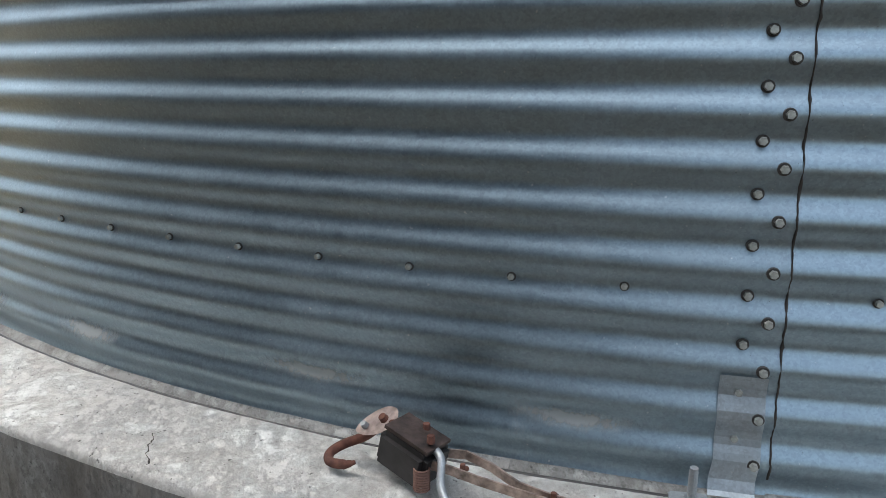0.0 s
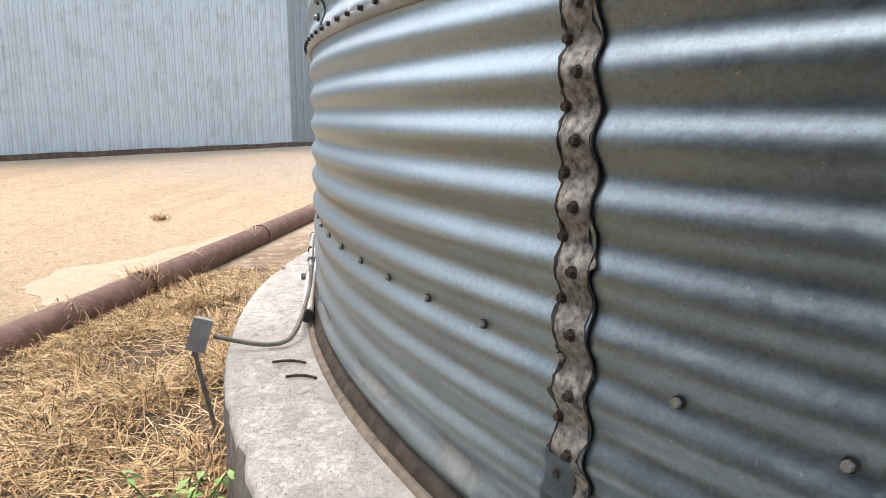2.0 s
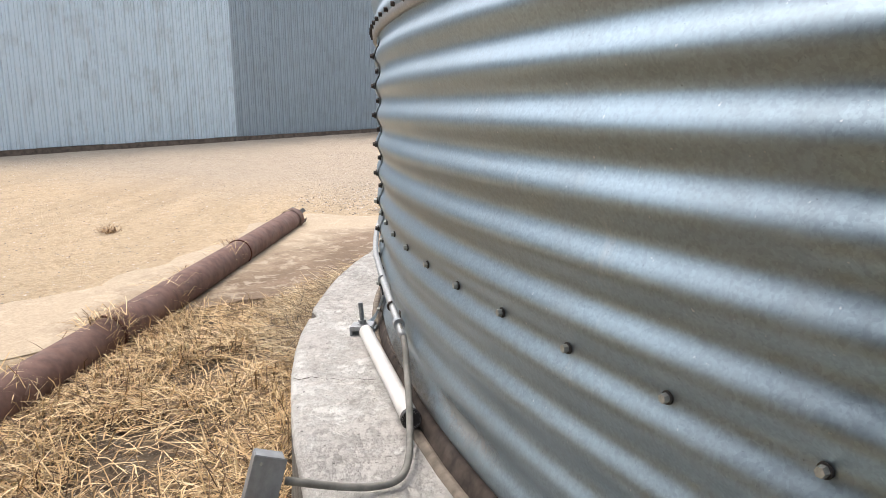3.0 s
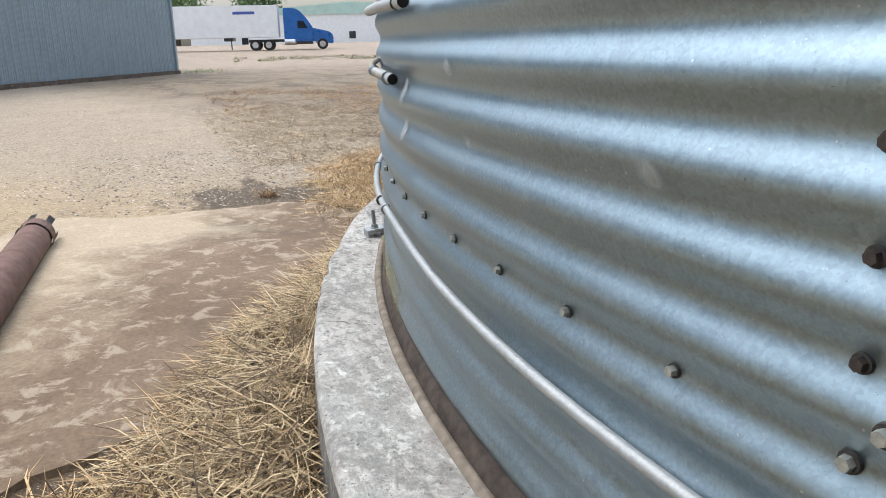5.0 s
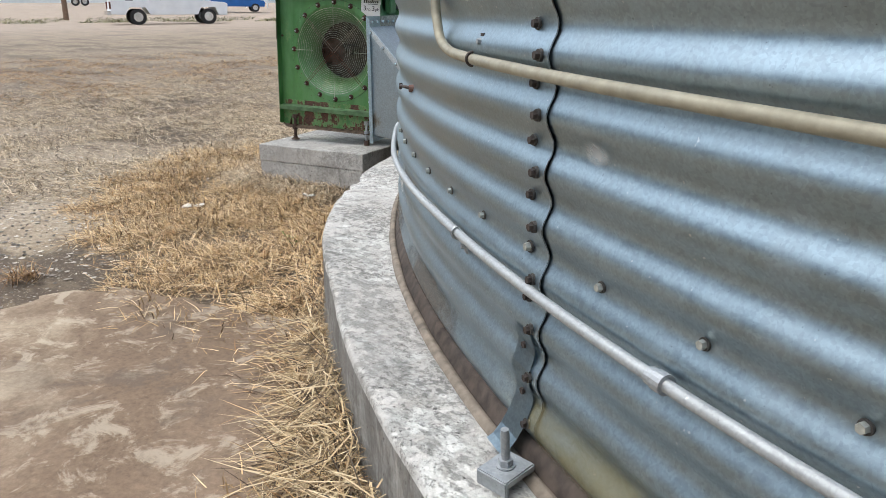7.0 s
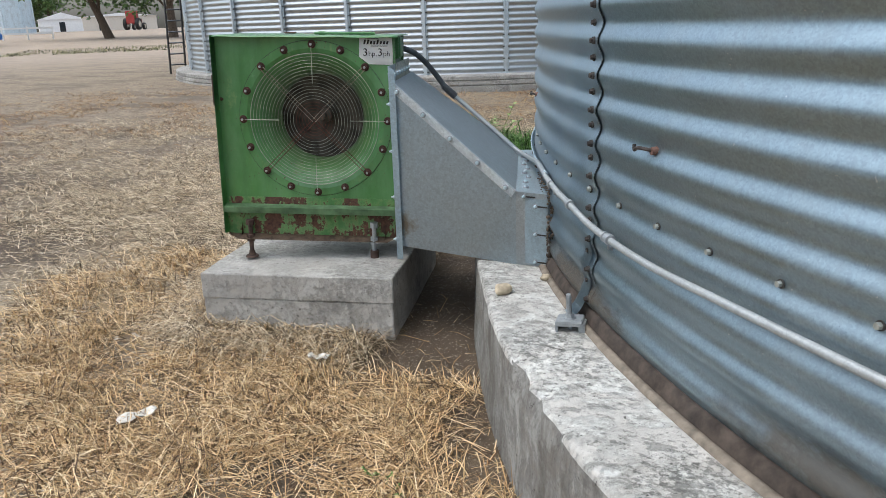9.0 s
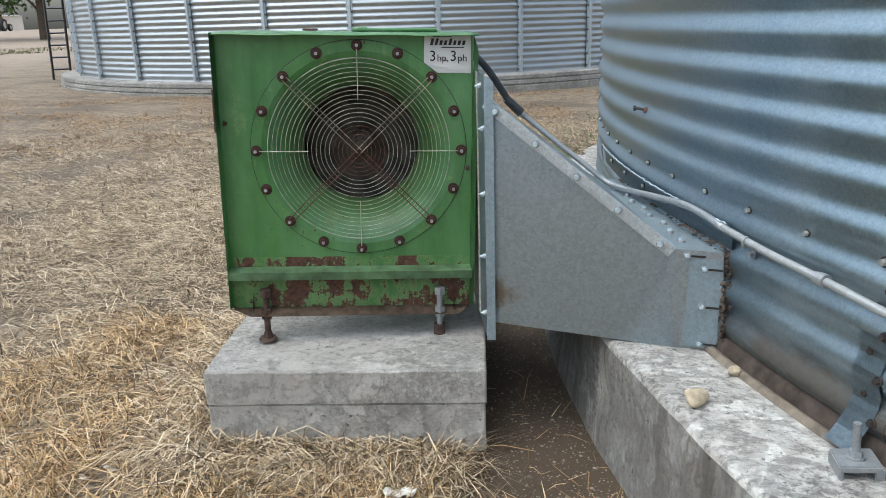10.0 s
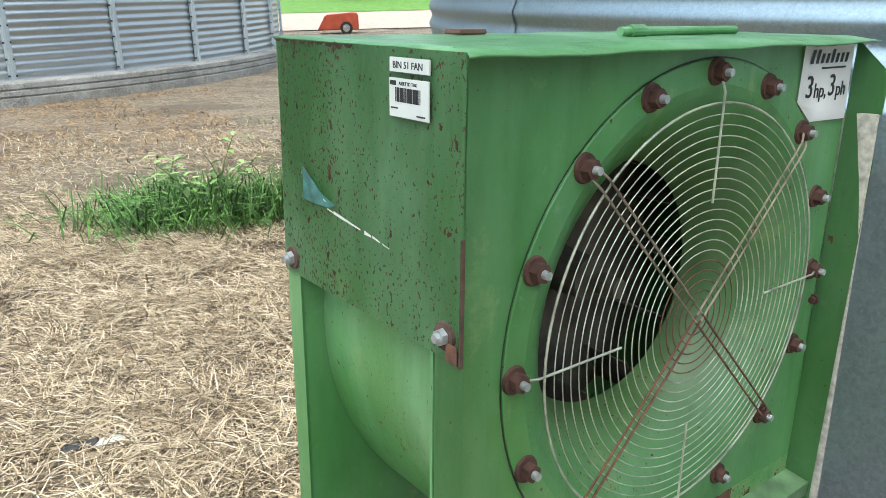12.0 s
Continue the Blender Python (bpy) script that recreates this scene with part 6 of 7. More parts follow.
def building(label, name, size, wall, roof_m, eye, az, dist, z, heading, gable=1.5, doors=0):
    b = tagged(new(name), label, "building")
    w, d, h = size
    bm = bmesh.new()
    box(bm, -w / 2, w / 2, 0, d, -.5, h)
    part("wall", bm, wall, b)
    bm = bmesh.new()
    prism(bm, [(-w / 2 - .25, h), (w / 2 + .25, h), (0, h + gable)], -.25, d + .25)
    part("roof", bm, roof_m, b)
    for k in range(doors):
        bm = bmesh.new()
        x = -w / 2 + (k + .5) * w / doors
        box(bm, x - .6, x + .6, -.06, .02, .8 if k % 2 else 0, 2.1)
        part("door" if k % 2 == 0 else "window", bm, GLASS, b)
    place(b, eye, az, dist, z, heading)
    return b


PALEGREEN = plain("pale_green_cladding", (0.42, 0.58, 0.52), 0.6, 0, 0.08, 1)
building("long pale green warehouse on the far side of the yard", "warehouse", (60, 20, 5.2), WPAINT, PALEGREEN, (1.135, -5.99), 164.0, 150, 1.1, 70, 2.2, 3)
building("small white house with a gable roof", "house", (9.5, 12, 2.7), WPAINT, WPAINT, (-3.555, -5.53), 142.9, 200, 1.18, 55, 1.5, 1)
building("low white outbuilding behind the trees", "outbuilding", (14, 6, 2.7), plain("cream_paint", (0.6, 0.55, 0.48), 0.6), WPAINT, (-3.555, -5.53), 139.4, 175, 1.18, 50, .6, 2)
for k, az in enumerate((146.2, 147.6, 149.0, 150.4, 151.8)):
    b = tagged(new("grain_bin"), "tall grey steel grain bin far down the yard", "grain bin", "far row of bins")
    bm = bmesh.new()
    cyl(bm, (0, 0, -.5), (0, 0, 12), 3.4, 3.4, 40)
    part("wall", bm, SHEDM, b)
    bm = bmesh.new()
    cyl(bm, (0, 0, 12), (0, 0, 14), 3.5, .4, 40)
    part("roof", bm, SHEDM, b)
    for i in range(10):
        a = radians(36 * i)
        bm = bmesh.new()
        box(bm, 3.4 * math.cos(a) - .08, 3.4 * math.cos(a) + .08, 3.4 * math.sin(a) - .08, 3.4 * math.sin(a) + .08, 0, 12)
        part("stiffener", bm, SHEDM, b)
    place(b, (-3.555, -5.53), az, 112 + 6 * k, 1.15, 0)

# pole
pole = tagged(new("utility_pole"), "brown wooden utility pole with a faded notice", "pole")
bm = bmesh.new()
tube(bm, [(0, 0, -.3), (0, 0, 4), (0, 0, 9)], [.16, .14, .11], 14)
part("post", bm, plain("pole_wood", (0.17, 0.11, 0.07), 0.9, 0, 0.4, 8), pole)
bm = bmesh.new()
box(bm, -.16, .16, -.2, -.15, 1.5, 2.0)
part("notice", bm, plain("faded_board", (0.5, 0.35, 0.25), 0.8), pole)
place(pole, (-.263, -6.133), 160.2, 56, .2, 75)

# white van, dark flat trailer and white rail fence across the yard
van = tagged(new("van"), "small white van parked far across the yard", "van")
bm = bmesh.new()
prism(bm, [(0, .4), (.02, 1.0), (-.5, 1.15), (-1.0, 1.85), (-4.5, 1.95), (-4.6, .45)], -.95, .95)
bmesh.ops.bevel(bm, geom=bm.edges[:], offset=0.06, segments=2, affect="EDGES")
part("body", bm, WPAINT, van)
bm = bmesh.new()
prism(bm, [(-.53, 1.17), (-.98, 1.78), (-1.0, 1.75), (-.58, 1.15)], -.8, .8)
part("windscreen", bm, GLASS, van)
for s in (-1, 1):
    bm = bmesh.new()
    prism(bm, [(-.8, 1.2), (-1.1, 1.7), (-1.9, 1.7), (-1.9, 1.2)], s * .94, s * .965)
    part("side_window", bm, GLASS, van)
    for x in (-.9, -3.7):
        wheel(van, x, s * .85, .34, .24)
place(van, (1.135, -5.99), 166.6, 118, 1.1, 20)
flat_trailer = tagged(new("flat_trailer"), "dark flat farm trailer standing beyond the yard", "trailer")
bm = bmesh.new()
box(bm, -3.6, 0, -1.1, 1.1, .75, 1.05, .03)
part("deck", bm, BLACK, flat_trailer)
bm = bmesh.new()
box(bm, -3.6, -3.5, -1.1, 1.1, 1.0, 1.6, .02)
part("headboard", bm, BLACK, flat_trailer)
for s in (-1, 1):
    for x in (-.8, -1.7):
        wheel(flat_trailer, x, s * .9, .4, .25)
place(flat_trailer, (-.99, -6.09), 158.2, 92, .9, 68)
fence = tagged(new("rail_fence"), "white painted rail fence beyond the parked vehicles", "fence")
for k in range(6):
    bm = bmesh.new()
    box(bm, k * 2.0 - .06, k * 2.0 + .06, -.06, .06, -.3, 1.15, .01)
    part("post", bm, WPAINT, fence)
for z in (.5, .95):
    bm = bmesh.new()
    box(bm, -.1, 10.1, -.1, -.062, z - .07, z + .07, .005)
    part("rail", bm, WPAINT, fence)
place(fence, (-.99, -6.09), 151.3, 82, .7, 60)

# red tractor by the far building
tractor = tagged(new("tractor"), "small red farm tractor parked under trees", "tractor")
REDP = plain("red_paint", (0.3, 0.03, 0.025), 0.5, 0, 0.2, 3)
bm = bmesh.new()
box(bm, -1.6, 0, -.35, .35, .7, 1.35, .06)
part("hood", bm, REDP, tractor)
bm = bmesh.new()
box(bm, -2.9, -1.6, -.6, .6, .8, 2.4, .06)
part("cab", bm, REDP, tractor)
for s in (-1, 1):
    wheel(tractor, -2.4, s * .8, .75, .4)
    wheel(tractor, -.4, s * .7, .45, .3)
place(tractor, (-3.555, -5.53), 138.2, 115, 1.18, 115)

# lawn, drive and red implement behind the second bin
bm = bmesh.new()
vs = [bm.verts.new(p) for p in ((-8, 44, .22), (34, 38, .22), (44, 80, 1.1), (-16, 86, 1.1))]
bm.faces.new(vs)
bmesh.ops.subdivide_edges(bm, edges=bm.edges[:], cuts=10, use_grid_fill=True)
LAWN = plain("green_lawn", (0.11, 0.24, 0.03), 0.9, 0, 0.35, 2.5)
tagged(part("lawn", bm, LAWN), "bright mown green lawn", "lawn", kind="structure")
bm = bmesh.new()
vs = [bm.verts.new(p) for p in ((-5.0, 23.0, .15), (32, 17, .15), (33, 38.5, .2), (-7, 45, .2))]
bm.faces.new(vs)
tagged(part("road", bm, plain("pinkish_gravel", (0.45, 0.35, 0.28), 0.95, 0, 0.2, 4)), "pale pinkish gravel drive across the lawn", "road", kind="structure")
imp = tagged(new("implement"), "red painted farm implement behind the bins", "farm implement")
bm = bmesh.new()
prism(bm, [(-1.0, .2), (-.6, .9), (.7, 1.0), (1.0, .95), (1.0, .2)], -.6, .6)
bmesh.ops.bevel(bm, geom=bm.edges[:], offset=0.05, segments=2, affect="EDGES")
part("hopper", bm, plain("orange_red_paint", (0.42, 0.07, 0.03), 0.5, 0, 0.2, 3), imp)
for s in (-1, 1):
    wheel(imp, .4, s * .7, .3, .2)
place(imp, (-6.514, -3.484), 82.5, 24.5, .1, -8)
imp.scale = (.62, .62, .62)


# ---- trees ----
def leaf_material(name, a, b):
    g = Nodes(name)
    info = g.t.nodes.new("ShaderNodeNewGeometry")
    return g.done(g.mix(info.outputs["Random Per Island"], a, b), 0.6)


LEAF = leaf_material("leaves", (0.03, 0.07, 0.015), (0.12, 0.2, 0.05))
BARK = plain("bark", (0.09, 0.065, 0.045), 0.95, 0, 0.4, 12)


def leaves(name, centres, n, size, seed, material, parent, spread):
    r = np.random.RandomState(seed)
    c = np.array(centres)[r.randint(0, len(centres), n)] + r.normal(0, 1, (n, 3)) * np.array(spread)
    a, b = r.normal(0, 1, (n, 3)), r.normal(0, 1, (n, 3))
    a /= np.linalg.norm(a, axis=1)[:, None]
    b -= (a * b).sum(1)[:, None] * a
    b /= np.linalg.norm(b, axis=1)[:, None]
    s = r.uniform(.6, 1.3, (n, 1)) * size
    v = np.stack([c - a * s, c + b * s * .5, c + a * s, c - b * s * .5], 1).reshape(-1, 3)
    me = bpy.data.meshes.new(name)
    me.from_pydata(v.tolist(), [], np.arange(4 * n).reshape(n, 4).tolist())
    return finish(name, me, material, parent)


def tree(eye, az, dist, z, high, wide, lean, seed, label, base=0.35):
    t = tagged(new("tree"), label, "tree")
    r = random.Random(seed)
    bm = bmesh.new()
    top = Vector((lean, 0, high * .75))
    tube(bm, curve_pts([(0, 0, -.3), (lean * .3, 0, high * .2), (lean * .7, .1, high * .45), top], 5), [.045 * high * (1 - k / 18) + .02 for k in range(16)], 10)
    cs = []
    for k in range(16):
        a = r.uniform(0, 6.28)
        s = r.uniform(.25, .8)
        p = Vector((lean * s, 0, high * .75 * s))
        q = Vector((lean + math.cos(a) * wide * r.uniform(.3, 1), math.sin(a) * wide * r.uniform(.3, 1), high * r.uniform(base, 1)))
        tube(bm, curve_pts([p, (p + q) / 2 + Vector((0, 0, .3)), q], 3), [.014 * high, .012 * high, .01 * high, .008 * high, .006 * high, .004 * high, .003 * high], 6)
        cs += [q, (p + q * 2) / 3]
    part("trunk", bm, BARK, t)
    leaves("crown", [tuple(c) for c in cs], 5200, .024 * high, seed, LEAF, t, (wide * .2, wide * .2, high * .07))
    place(t, eye, az, dist, z, r.uniform(0, 360) if not lean else az + 90)


E8 = (-3.555, -5.53)
tree(E8, 140.2, 75, .75, 9, 5, 2.2, 1, "leafy tree with a leaning trunk over the yard", .38)
tree(E8, 136.2, 72, .7, 9, 5, 0.0, 2, "broad leafy tree beside the second bin", .3)
tree(E8, 143.5, 235, 1.2, 22, 10, 0.0, 3, "tall green tree behind the white house", .2)
tree(E8, 145.2, 240, 1.2, 20, 9, 0.0, 4, "tall green tree behind the white house", .2)
tree((1.135, -5.99), 176.0, 170, 1.2, 15, 7, 0.0, 5, "pale green tree beyond the trailer", .3)
tree((1.135, -5.99), 170.8, 175, 1.2, 14, 6, 0.0, 6, "pale green tree beyond the trailer", .3)
tree((-6.5, -3.5), 79.5, 70, .7, 9, 6, 0.0, 7, "dark leafy tree beyond the lawn", .25)


# ---- dry grass, straw and weeds ----
def straw_material(name, a, b, c):
    g = Nodes(name)
    info = g.t.nodes.new("ShaderNodeNewGeometry")
    rnd = info.outputs["Random Per Island"]
    col = g.mix(g.ramp(rnd, .1, .7), tuple(v * .35 for v in a), b)
    col = g.mix(g.ramp(rnd, .6, 1), col, c)
    return g.done(col, 0.7)


GOLD = straw_material("golden_straw", (0.24, 0.13, 0.05), (0.72, 0.49, 0.235), (0.87, 0.7, 0.42))
PALE = straw_material("bleached_straw", (0.2, 0.135, 0.075), (0.57, 0.435, 0.27), (0.82, 0.71, 0.52))
STRAWMIX = straw_material("mixed_straw", (0.2, 0.11, 0.045), (0.66, 0.43, 0.2), (0.86, 0.7, 0.45))
HAYM = straw_material("weathered_hay", (0.15, 0.09, 0.04), (0.46, 0.33, 0.17), (0.76, 0.63, 0.4))
RUSSET = straw_material("russet_straw", (0.2, 0.09, 0.03), (0.42, 0.23, 0.09), (0.55, 0.4, 0.2))
GRASS = straw_material("green_grass", (0.05, 0.12, 0.02), (0.09, 0.22, 0.035), (0.19, 0.34, 0.09))


def blades(name, pos, length, rise, width, seed, material, label, category="dry grass", droop=0.5, floor=None):
    """Stalks from roots pos: rise 0 lies flat, 1 stands; each is a narrow bent strip."""
    r = np.random.RandomState(seed)
    n = len(pos)
    pos = np.array(pos, float)
    a = r.uniform(0, 2 * np.pi, n)
    L = r.uniform(length[0], length[1], n)
    up = np.clip(r.uniform(rise[0], rise[1], n), -.9, .99)
    flat = np.sqrt(1 - up ** 2)
    d = np.stack([np.cos(a) * flat, np.sin(a) * flat, up], 1)
    side = np.stack([-np.sin(a), np.cos(a), np.zeros(n)], 1) * (r.uniform(.6, 1.4, n) * width)[:, None]
    mid = pos + d * (L * .55)[:, None]
    tip = mid + (d * np.array([1, 1, 1 - droop]) + np.stack([np.zeros(n), np.zeros(n), -droop * .25 * np.ones(n)], 1) + r.normal(0, .15, (n, 3))) * (L * .45)[:, None]
    floor_z = pos[:, 2] + .004 if floor is None else np.minimum(pos[:, 2], floor + .004)
    mid[:, 2] = np.maximum(mid[:, 2], floor_z)
    tip[:, 2] = np.maximum(tip[:, 2], floor_z)
    lift = np.zeros((n, 3))
    lift[:, 2] = width * .6
    v = np.stack([pos - side, pos + side, mid - side * .8 + lift, mid + side * .8, tip], 1).reshape(-1, 3)
    base = np.arange(n) * 5
    quads = np.stack([base, base + 1, base + 3, base + 2], 1)
    tris = np.stack([base + 2, base + 3, base + 4], 1)
    me = bpy.data.meshes.new(name)
    me.from_pydata(v.tolist(), [], quads.tolist() + tris.tolist())
    return tagged(finish(name, me, material, None), label, category, kind="stuff")


def edge_out(j):
    return float(np.interp(j, [p[0] for p in FOUND], [p[1] for p in FOUND]))


def scatter(n, seed, x0, x1, y0, y1, keep, dz=0.0):
    r = np.random.RandomState(seed)
    out = []
    while len(out) < n:
        x, y = r.uniform(x0, x1), r.uniform(y0, y1)
        d = math.hypot(x, y)
        j = (math.atan2(y, x) - TH0) / STEP
        if d - R < edge_out(j) + .02:
            continue
        k = keep(x, y, d - R - edge_out(j))
        if r.rand() < k:
            out.append((x, y, ground_height(x, y) + dz * r.rand() * k))
    return out


def pipe_y(x):
    return -6.6 - (x + 4.42) * 0.0588


def clump(x, y, s=2.2, seed=0.0):
    return 0.5 + 0.5 * noise.noise((x * s, y * s, seed))


def zone_a(x, y, e):
    if x > 3.1 or y < pipe_y(x) - .25 or x < -1.5 + .5 * clump(x, y):
        return 0
    dense = smoothstep(.25, .6, clump(x, y, 2.0, 3.0)) * .85 + .15
    return dense * (1 if y > pipe_y(x) + .05 else .35) * smoothstep(-1.5, -.7, x)


blades("dry_grass", scatter(24000, 11, -1.5, 5.2, -7.6, -3.2, zone_a, .05), (.06, .22), (0, .3), .0025, 1, GOLD, "flattened golden straw between the pipe and the footing")
blades("dry_grass", scatter(7000, 12, -1.5, 5.2, -7.6, -3.2, zone_a), (.08, .22), (.3, .95), .0021, 2, GOLD, "golden dry grass tufts between the pipe and the footing")


def zone_b(x, y, e):
    w = float(np.interp(x, [-3.6, -2.8, -1.9, -1.2, -.6, .0], [.12, .3, .5, .62, .5, .2]))
    if x > .1 or x < -3.7 or e > w:
        return 0
    return (1 - e / w) ** .6 * (.3 + .7 * clump(x, y, 3.2, 7.0))


blades("hay", scatter(15000, 13, -3.7, .1, -7.0, -4.0, zone_b, .3), (.07, .26), (-.6, .38), .0019, 3, HAYM, "heaped bleached hay against the footing", "hay", .12, 0.0)
blades("hay", scatter(7000, 14, -3.7, .1, -7.0, -4.0, zone_b, .2), (.06, .2), (-.5, .6), .0016, 4, GOLD, "golden hay stalks against the footing", "hay", .15, 0.0)
blades("hay", scatter(9000, 24, -3.9, -1.0, -7.0, -4.0, zone_b, .1), (.05, .16), (-.3, .8), .0015, 24, RUSSET, "russet withered stalks at the foot of the hay", "hay", .3, 0.0)


bpy.context.view_layer.update()


def zone_c(x, y, e):
    if x > -3.0 or y > -2.2:
        return 0
    line = float(np.interp(x, [-7.4, -6.7, -5.6, -4.6, -3.8, -3.0], [-3.4, -4.35, -4.65, -4.75, -4.9, -5.2]))
    inside = y - line - .7 * (clump(x, y, 2.2, 2.0) - .5) - .4 * (clump(x, y, 7.0, 6.0) - .5)
    if inside < 0:
        return 0
    q = block.matrix_world.inverted() @ Vector((x, y, 0))
    if q.x > .75 and q.y > -.35:
        return .012
    west = smoothstep(-7.6, -6.6, x + .4 * clump(x, y, 2.5, 4.0))
    return west * smoothstep(-.05, .45, inside) * (.15 + .85 * smoothstep(.25, .7, clump(x, y, 2.4, 9.0))) * (1 if e > .12 else .5)


blades("stubble", scatter(11000, 15, -7.6, -3.0, -5.4, -2.2, zone_c), (.04, .13), (.35, .98), .0018, 5, GOLD, "golden dry grass stubble by the fan block")
blades("stubble", scatter(30000, 16, -7.6, -3.0, -5.4, -2.2, zone_c, .02), (.06, .22), (0, .35), .0017, 6, STRAWMIX, "flattened russet straw by the fan block")
blades("stubble", scatter(4500, 26, -7.6, -3.0, -5.4, -2.2, zone_c), (.04, .12), (.1, .8), .0019, 26, RUSSET, "russet withered stubble by the fan block")


def block_edge(x, y):
    q = block.matrix_world.inverted() @ Vector((x, y, 0))
    dx, dy = max(0 - q.x, q.x - .905, 0), max(0 - q.y, q.y - 1.0, 0)
    return math.hypot(dx, dy)


def zone_skirt(x, y, e):
    d = block_edge(x, y)
    q = block.matrix_world.inverted() @ Vector((x, y, 0))
    return 0 if d <= 0.01 or d > .28 or q.x > .84 else (1 - d / .28) * (.3 + .7 * clump(x, y, 5, 3))


blades("hay", scatter(7000, 17, -7.4, -5.0, -3.8, -1.4, zone_skirt, .04), (.1, .28), (0, .55), .0019, 7, PALE, "bleached hay tufts round the concrete block", "hay", 1.1)


def zone_d(x, y, e):
    q = block.matrix_world.inverted() @ Vector((x, y, 0))
    if block_edge(x, y) < .02 or (y < -3.2 and x > -6.6) or (q.x > .8 and -.3 < q.y < 1.3):
        return 0
    d = math.hypot(x + 6.5, y + 1.5)
    return smoothstep(9.0, 2.5, d) * (.25 + .75 * smoothstep(.36, .62, clump(x, y, 1.3, 5.0) * .6 + clump(x, y, 4.5, 8.0) * .4)) * (1 if e > .5 else .35)


blades("dry_grass", scatter(80000, 18, -13, -4.6, -5.0, 5.0, zone_d, .015), (.05, .16), (0, .4), .0018, 8, PALE, "bleached dry grass mat over the bare ground")
def zone_e(x, y, e):
    q = block.matrix_world.inverted() @ Vector((x, y, 0))
    if block_edge(x, y) < .02 or e < .1 or (q.x > .8 and -.3 < q.y < 1.3):
        return 0
    return smoothstep(2.6, .6, abs(y + .2)) * smoothstep(2.4, .8, abs(x + 7.0)) * (.3 + .7 * smoothstep(.3, .6, clump(x, y, 3.0, 15.0)))


blades("dry_grass", scatter(70000, 41, -9.5, -4.8, -2.8, 2.4, zone_e, .03), (.05, .17), (0, .35), .0017, 41, PALE, "thick bleached straw mat lying beside the fan")
blades("dry_grass", scatter(9000, 19, -13, -4.6, -5.0, 5.0, zone_d), (.04, .12), (.4, .95), .0021, 9, PALE, "short standing bleached dry grass")


def zone_f(x, y, e):
    d = math.hypot(x + 6.5, y + 1.5)
    return smoothstep(13.5, 9.0, d) * smoothstep(3.5, 6.5, d) * smoothstep(.4, .6, clump(x, y, .8, 21.0) * .6 + clump(x, y, 3.5, 18.0) * .4)


blades("dry_grass", scatter(22000, 42, -19, -6.6, -4.5, 8.0, zone_f, .01), (.05, .13), (0, .6), .0032, 42, RUSSET, "sparse withered grass and stubble across the bare yard")


verge = []
vr = np.random.RandomState(61)
for k in range(5200):
    a, d = radians(vr.uniform(134, 172)), 49 + 9 * vr.rand() ** 1.4
    if clump(a * 30, d * .15, 1.0, 3.0) > .4:
        x, y = -1 + d * math.cos(a), -6.1 + d * math.sin(a)
        verge.append((x, y, ground_height(x, y)))
blades("verge_grass", verge, (.1, .3), (.2, .9), .022, 61, straw_material("olive_grass", (0.12, 0.12, 0.05), (0.2, 0.2, 0.09), (0.36, 0.32, 0.17)), "olive dry grass verge along the far edge of the yard", "grass")


def tuft(c, n, rad, length, seed, material, label):
    r = np.random.RandomState(seed)
    p = [(c[0] + r.normal(0, rad[0]), c[1] + r.normal(0, rad[1]), ground_height(c[0], c[1])) for k in range(n)]
    return blades("grass_clump", p, length, (.45, .98), .0042, seed, material, label, "grass", .7)


tuft((-6.72, 1.3), 2600, (.34, .2), (.2, .5), 31, GRASS, "lush green grass clump in the dry yard")
tuft((-7.0, 1.42), 700, (.13, .12), (.14, .34), 32, GRASS, "lush green grass clump in the dry yard")
tuft((-5.4, 4.9), 260, (.4, .15), (.06, .16), 33, GRASS, "thin green grass near the second bin")
tuft((-5.0, 3.4), 400, (.5, .3), (.06, .2), 34, GRASS, "thin green grass beyond the duct")
tuft((-32.0, -2.9), 260, (.6, .5), (.15, .35), 35, GRASS, "green weeds at the shed corner")
for k, (x, y, s) in enumerate(((-3.3, -6.95, .13), (-2.1, -6.95, .12), (-3.9, -8.3, .1), (-1.4, -8.8, .1), (.25, -6.62, .12), (-5.2, -5.05, .1))):
    blades("dry_tuft", [(x + random.gauss(0, s * .4), y + random.gauss(0, s * .4), ground_height(x, y)) for i in range(160)], (.06, .17), (.3, .95), .0016, 50 + k, RUSSET, "withered russet weed tuft on the gravel", "weed")


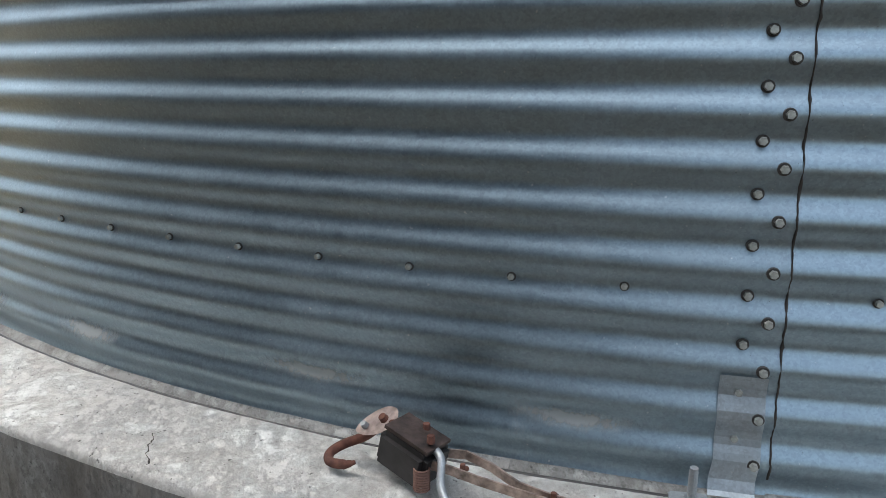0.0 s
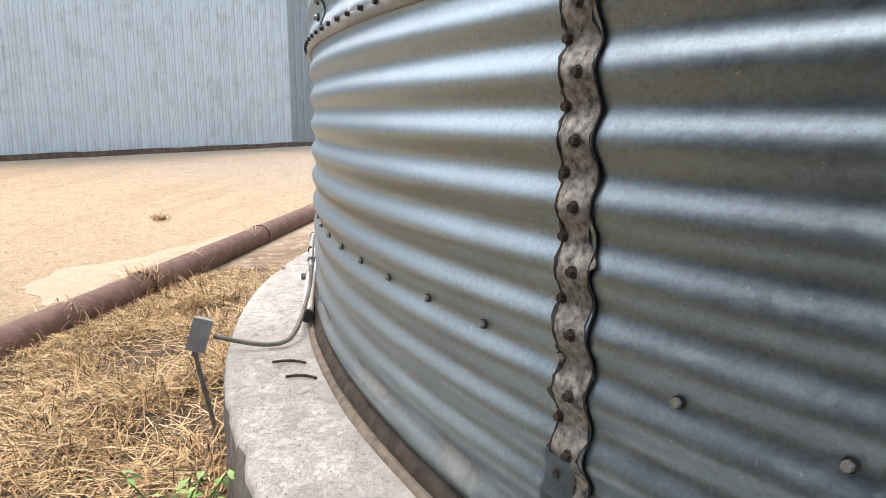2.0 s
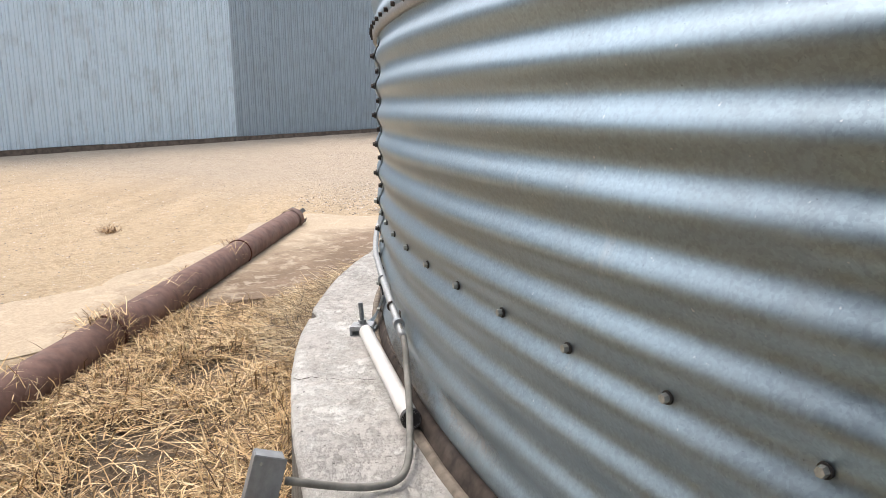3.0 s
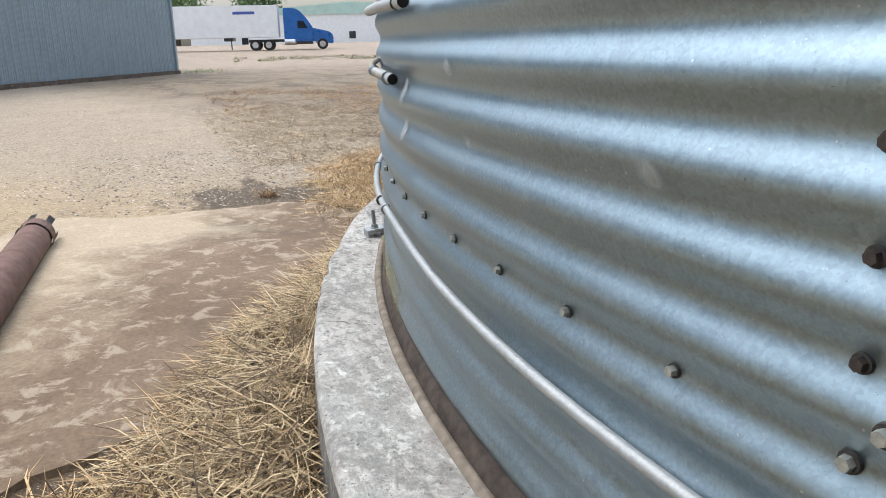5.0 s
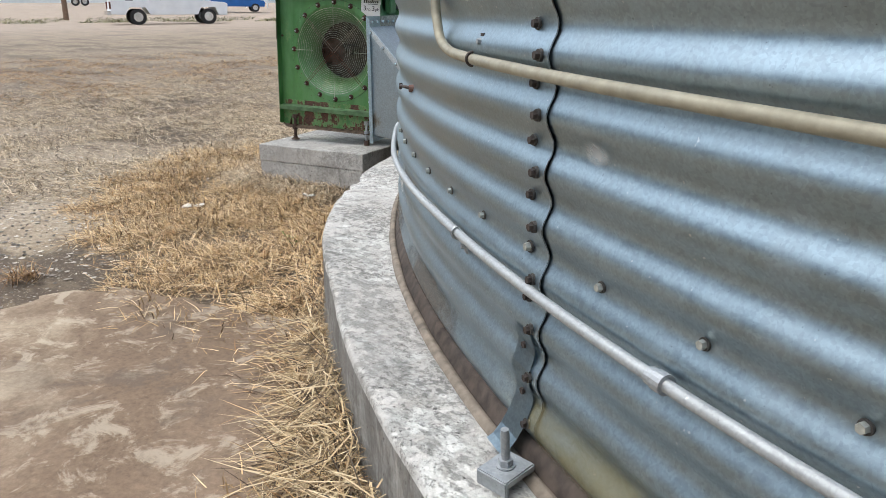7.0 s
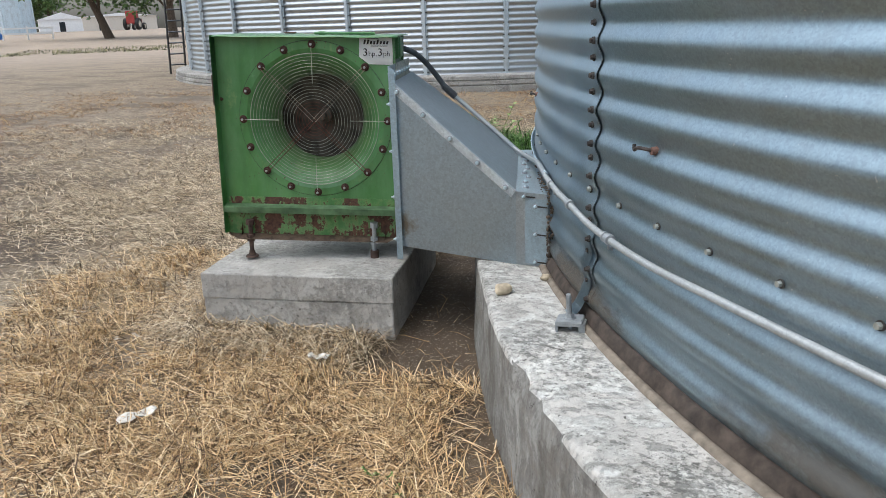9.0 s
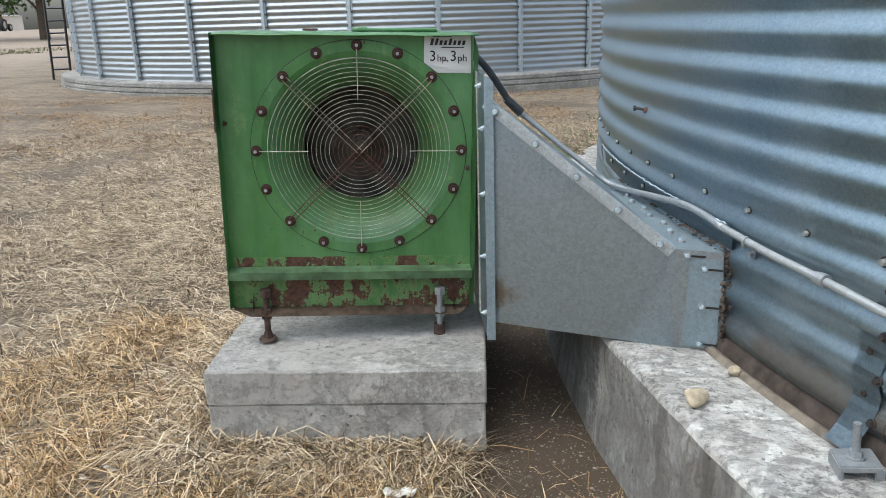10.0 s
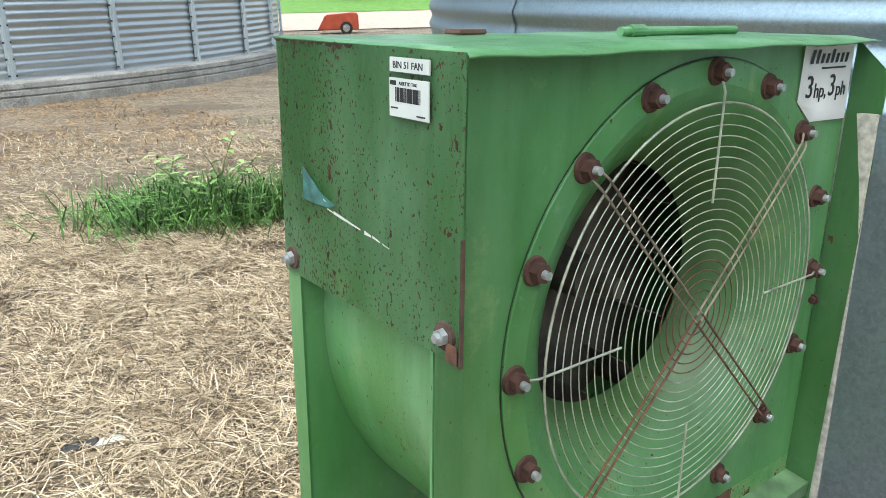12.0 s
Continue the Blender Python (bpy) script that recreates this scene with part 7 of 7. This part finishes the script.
def weed(c, stems, high, seed, label):
    w = tagged(new("weed"), label, "weed")
    r = random.Random(seed)
    z = ground_height(*c)
    for s in range(stems):
        h = high * r.uniform(.5, 1)
        a = r.uniform(0, 6.28)
        lean = h * r.uniform(.15, .7)
        root = Vector((c[0] + r.gauss(0, .05), c[1] + r.gauss(0, .04), z - .01))
        pts = curve_pts([root, root + Vector((math.cos(a) * lean * .3, math.sin(a) * lean * .3, h * .5)), root + Vector((math.cos(a) * lean, math.sin(a) * lean, h))], 5)
        bm = bmesh.new()
        tube(bm, pts, .0024, 6)
        stem = part("stem", bm, WEED, w)
        bm = bmesh.new()
        for i in range(14):
            p = pts[min(len(pts) - 1, 2 + int(i * (len(pts) - 2) / 14))]
            b = r.uniform(0, 6.28)
            L = high * r.uniform(.12, .22)
            d = Vector((math.cos(b), math.sin(b), r.uniform(-.1, .6))).normalized()
            q = d.cross(UP).normalized() * L * .2
            m1, tip = p + d * L * .5, p + d * L + Vector((0, 0, -L * .25))
            va = [bm.verts.new(v) for v in (p, m1 + q, tip, m1 - q)]
            mc = bm.verts.new(m1 + Vector((0, 0, -L * .05)))
            for f in ((va[0], va[1], mc), (va[1], va[2], mc), (va[2], va[3], mc), (va[3], va[0], mc)):
                bm.faces.new(f)
        part("leaves", bm, WEED, stem)
    return w


WEED = straw_material("weed_leaf", (0.13, 0.26, 0.04), (0.23, 0.42, 0.1), (0.36, 0.53, 0.2))
weed((2.62, -5.4), 14, .27, 1, "leafy green weed growing against the footing")
weed((2.7, -5.34), 9, .22, 2, "leafy green weed growing against the footing")
weed((-6.7, 1.2), 6, .55, 3, "tall leafy green weed standing in the grass clump")
weed((-7.05, 1.6), 4, .5, 4, "tall leafy green weed standing in the grass clump")

weed((-4.9, -3.77), 5, .07, 5, "small green sprig in the straw")

# straw caught under and over the pipe
for k, (t, s) in enumerate(((4.08, 1.0), (4.9, .2), (3.3, .16), (2.2, .12), (5.6, .2))):
    c = steel_a + steel_d * t
    rr = np.random.RandomState(80 + k)
    pts = []
    for i in range(int(170 * s)):
        ang = rr.uniform(-.2, 2.6)
        off = .103 * (math.cos(ang) * steel_side + math.sin(ang) * UP)
        p = c + steel_d * rr.normal(0, .05 + .05 * s) - Vector((off.x, off.y, -off.z))
        pts.append(tuple(p))
    blades("straw_wisp", pts, (.08, .2), (0, .7), .0019, 90 + k, GOLD, "golden straw wisps caught on the rusty pipe", "straw", 1.0)

# ---- litter ----
def scrap(c, size, yaw, seed, label, mat_a):
    bm = bmesh.new()
    bmesh.ops.create_grid(bm, x_segments=10, y_segments=6, size=1)
    for v in bm.verts:
        v.co = Vector((v.co.x * size[0] * (1 - .3 * v.co.y ** 2), v.co.y * size[1], size[2] * (1 + noise.noise(v.co * 1.3 + Vector((seed, 0, 0))) * 0.7)))
    bmesh.ops.solidify(bm, geom=bm.faces[:], thickness=.003)
    o = part("scrap", bm, mat_a, None, smooth=True)
    o.matrix_world = Matrix.Translation((c[0], c[1], ground_height(*c) + .012)) @ pose(0, 0, 0, 0, 0, yaw)
    return tagged(o, label, "litter")


FEATHER = plain("white_scrap", (0.7, 0.68, 0.62), 0.8, 0, 0.25, 20)
scrap((-5.93, -3.8), (.075, .028, .02), 70, 1, "crumpled pale scrap lying in the dry grass", FEATHER)
scrap((-5.62, -3.12), (.05, .018, .03), 20, 2, "crumpled pale scrap by the concrete block", FEATHER)
scrap((-7.0, -1.24), (.045, .02, .014), 15, 3, "crumpled pale scrap in the dry grass", FEATHER)
scrap((-7.08, -1.25), (.055, .022, .016), 15, 4, "crumpled dark scrap in the dry grass", BLACK)

# pebbles on the yard
r = np.random.RandomState(6)
verts, faces = [], []
ico = [(0, 0, .7), (.9, 0, .1), (.28, .85, .1), (-.72, .52, .1), (-.72, -.52, .1), (.28, -.85, .1), (0, 0, -.6)]
tri = [(0, 1, 2), (0, 2, 3), (0, 3, 4), (0, 4, 5), (0, 5, 1), (6, 2, 1), (6, 3, 2), (6, 4, 3), (6, 5, 4), (6, 1, 5)]
count = 0
while count < 17000:
    x, y = r.uniform(-14, 3.5), r.uniform(-14, -2.0)
    if math.hypot(x, y) < R + 1.2 or r.rand() > .2 + .8 * smoothstep(2.6, 1.0, math.hypot(x + 6.35, y + 4.95)):
        continue
    if -5 < x < .2 and y > -7.4 and r.rand() < .85:
        continue
    s = r.uniform(.004, .012) * (1.3 if math.hypot(x + 6.35, y + 4.95) < 2 else 1)
    z = ground_height(x, y)
    q = r.uniform(.6, 1.4, 3)
    a = r.uniform(0, 6.28)
    b = len(verts)
    for vx, vy, vz in ico:
        px, py = vx * q[0] * s, vy * q[1] * s
        verts.append((x + px * math.cos(a) - py * math.sin(a), y + px * math.sin(a) + py * math.cos(a), z + (vz * q[2] * .6 + .2) * s))
    faces += [(b + i, b + j, b + k) for i, j, k in tri]
    count += 1
me = bpy.data.meshes.new("gravel")
me.from_pydata(verts, [], faces)
tagged(finish("gravel", me, straw_material("gravel_stone", (0.36, 0.31, 0.25), (0.48, 0.42, 0.34), (0.7, 0.65, 0.57)), None), "loose grey and tan gravel on the yard", "gravel", kind="stuff")
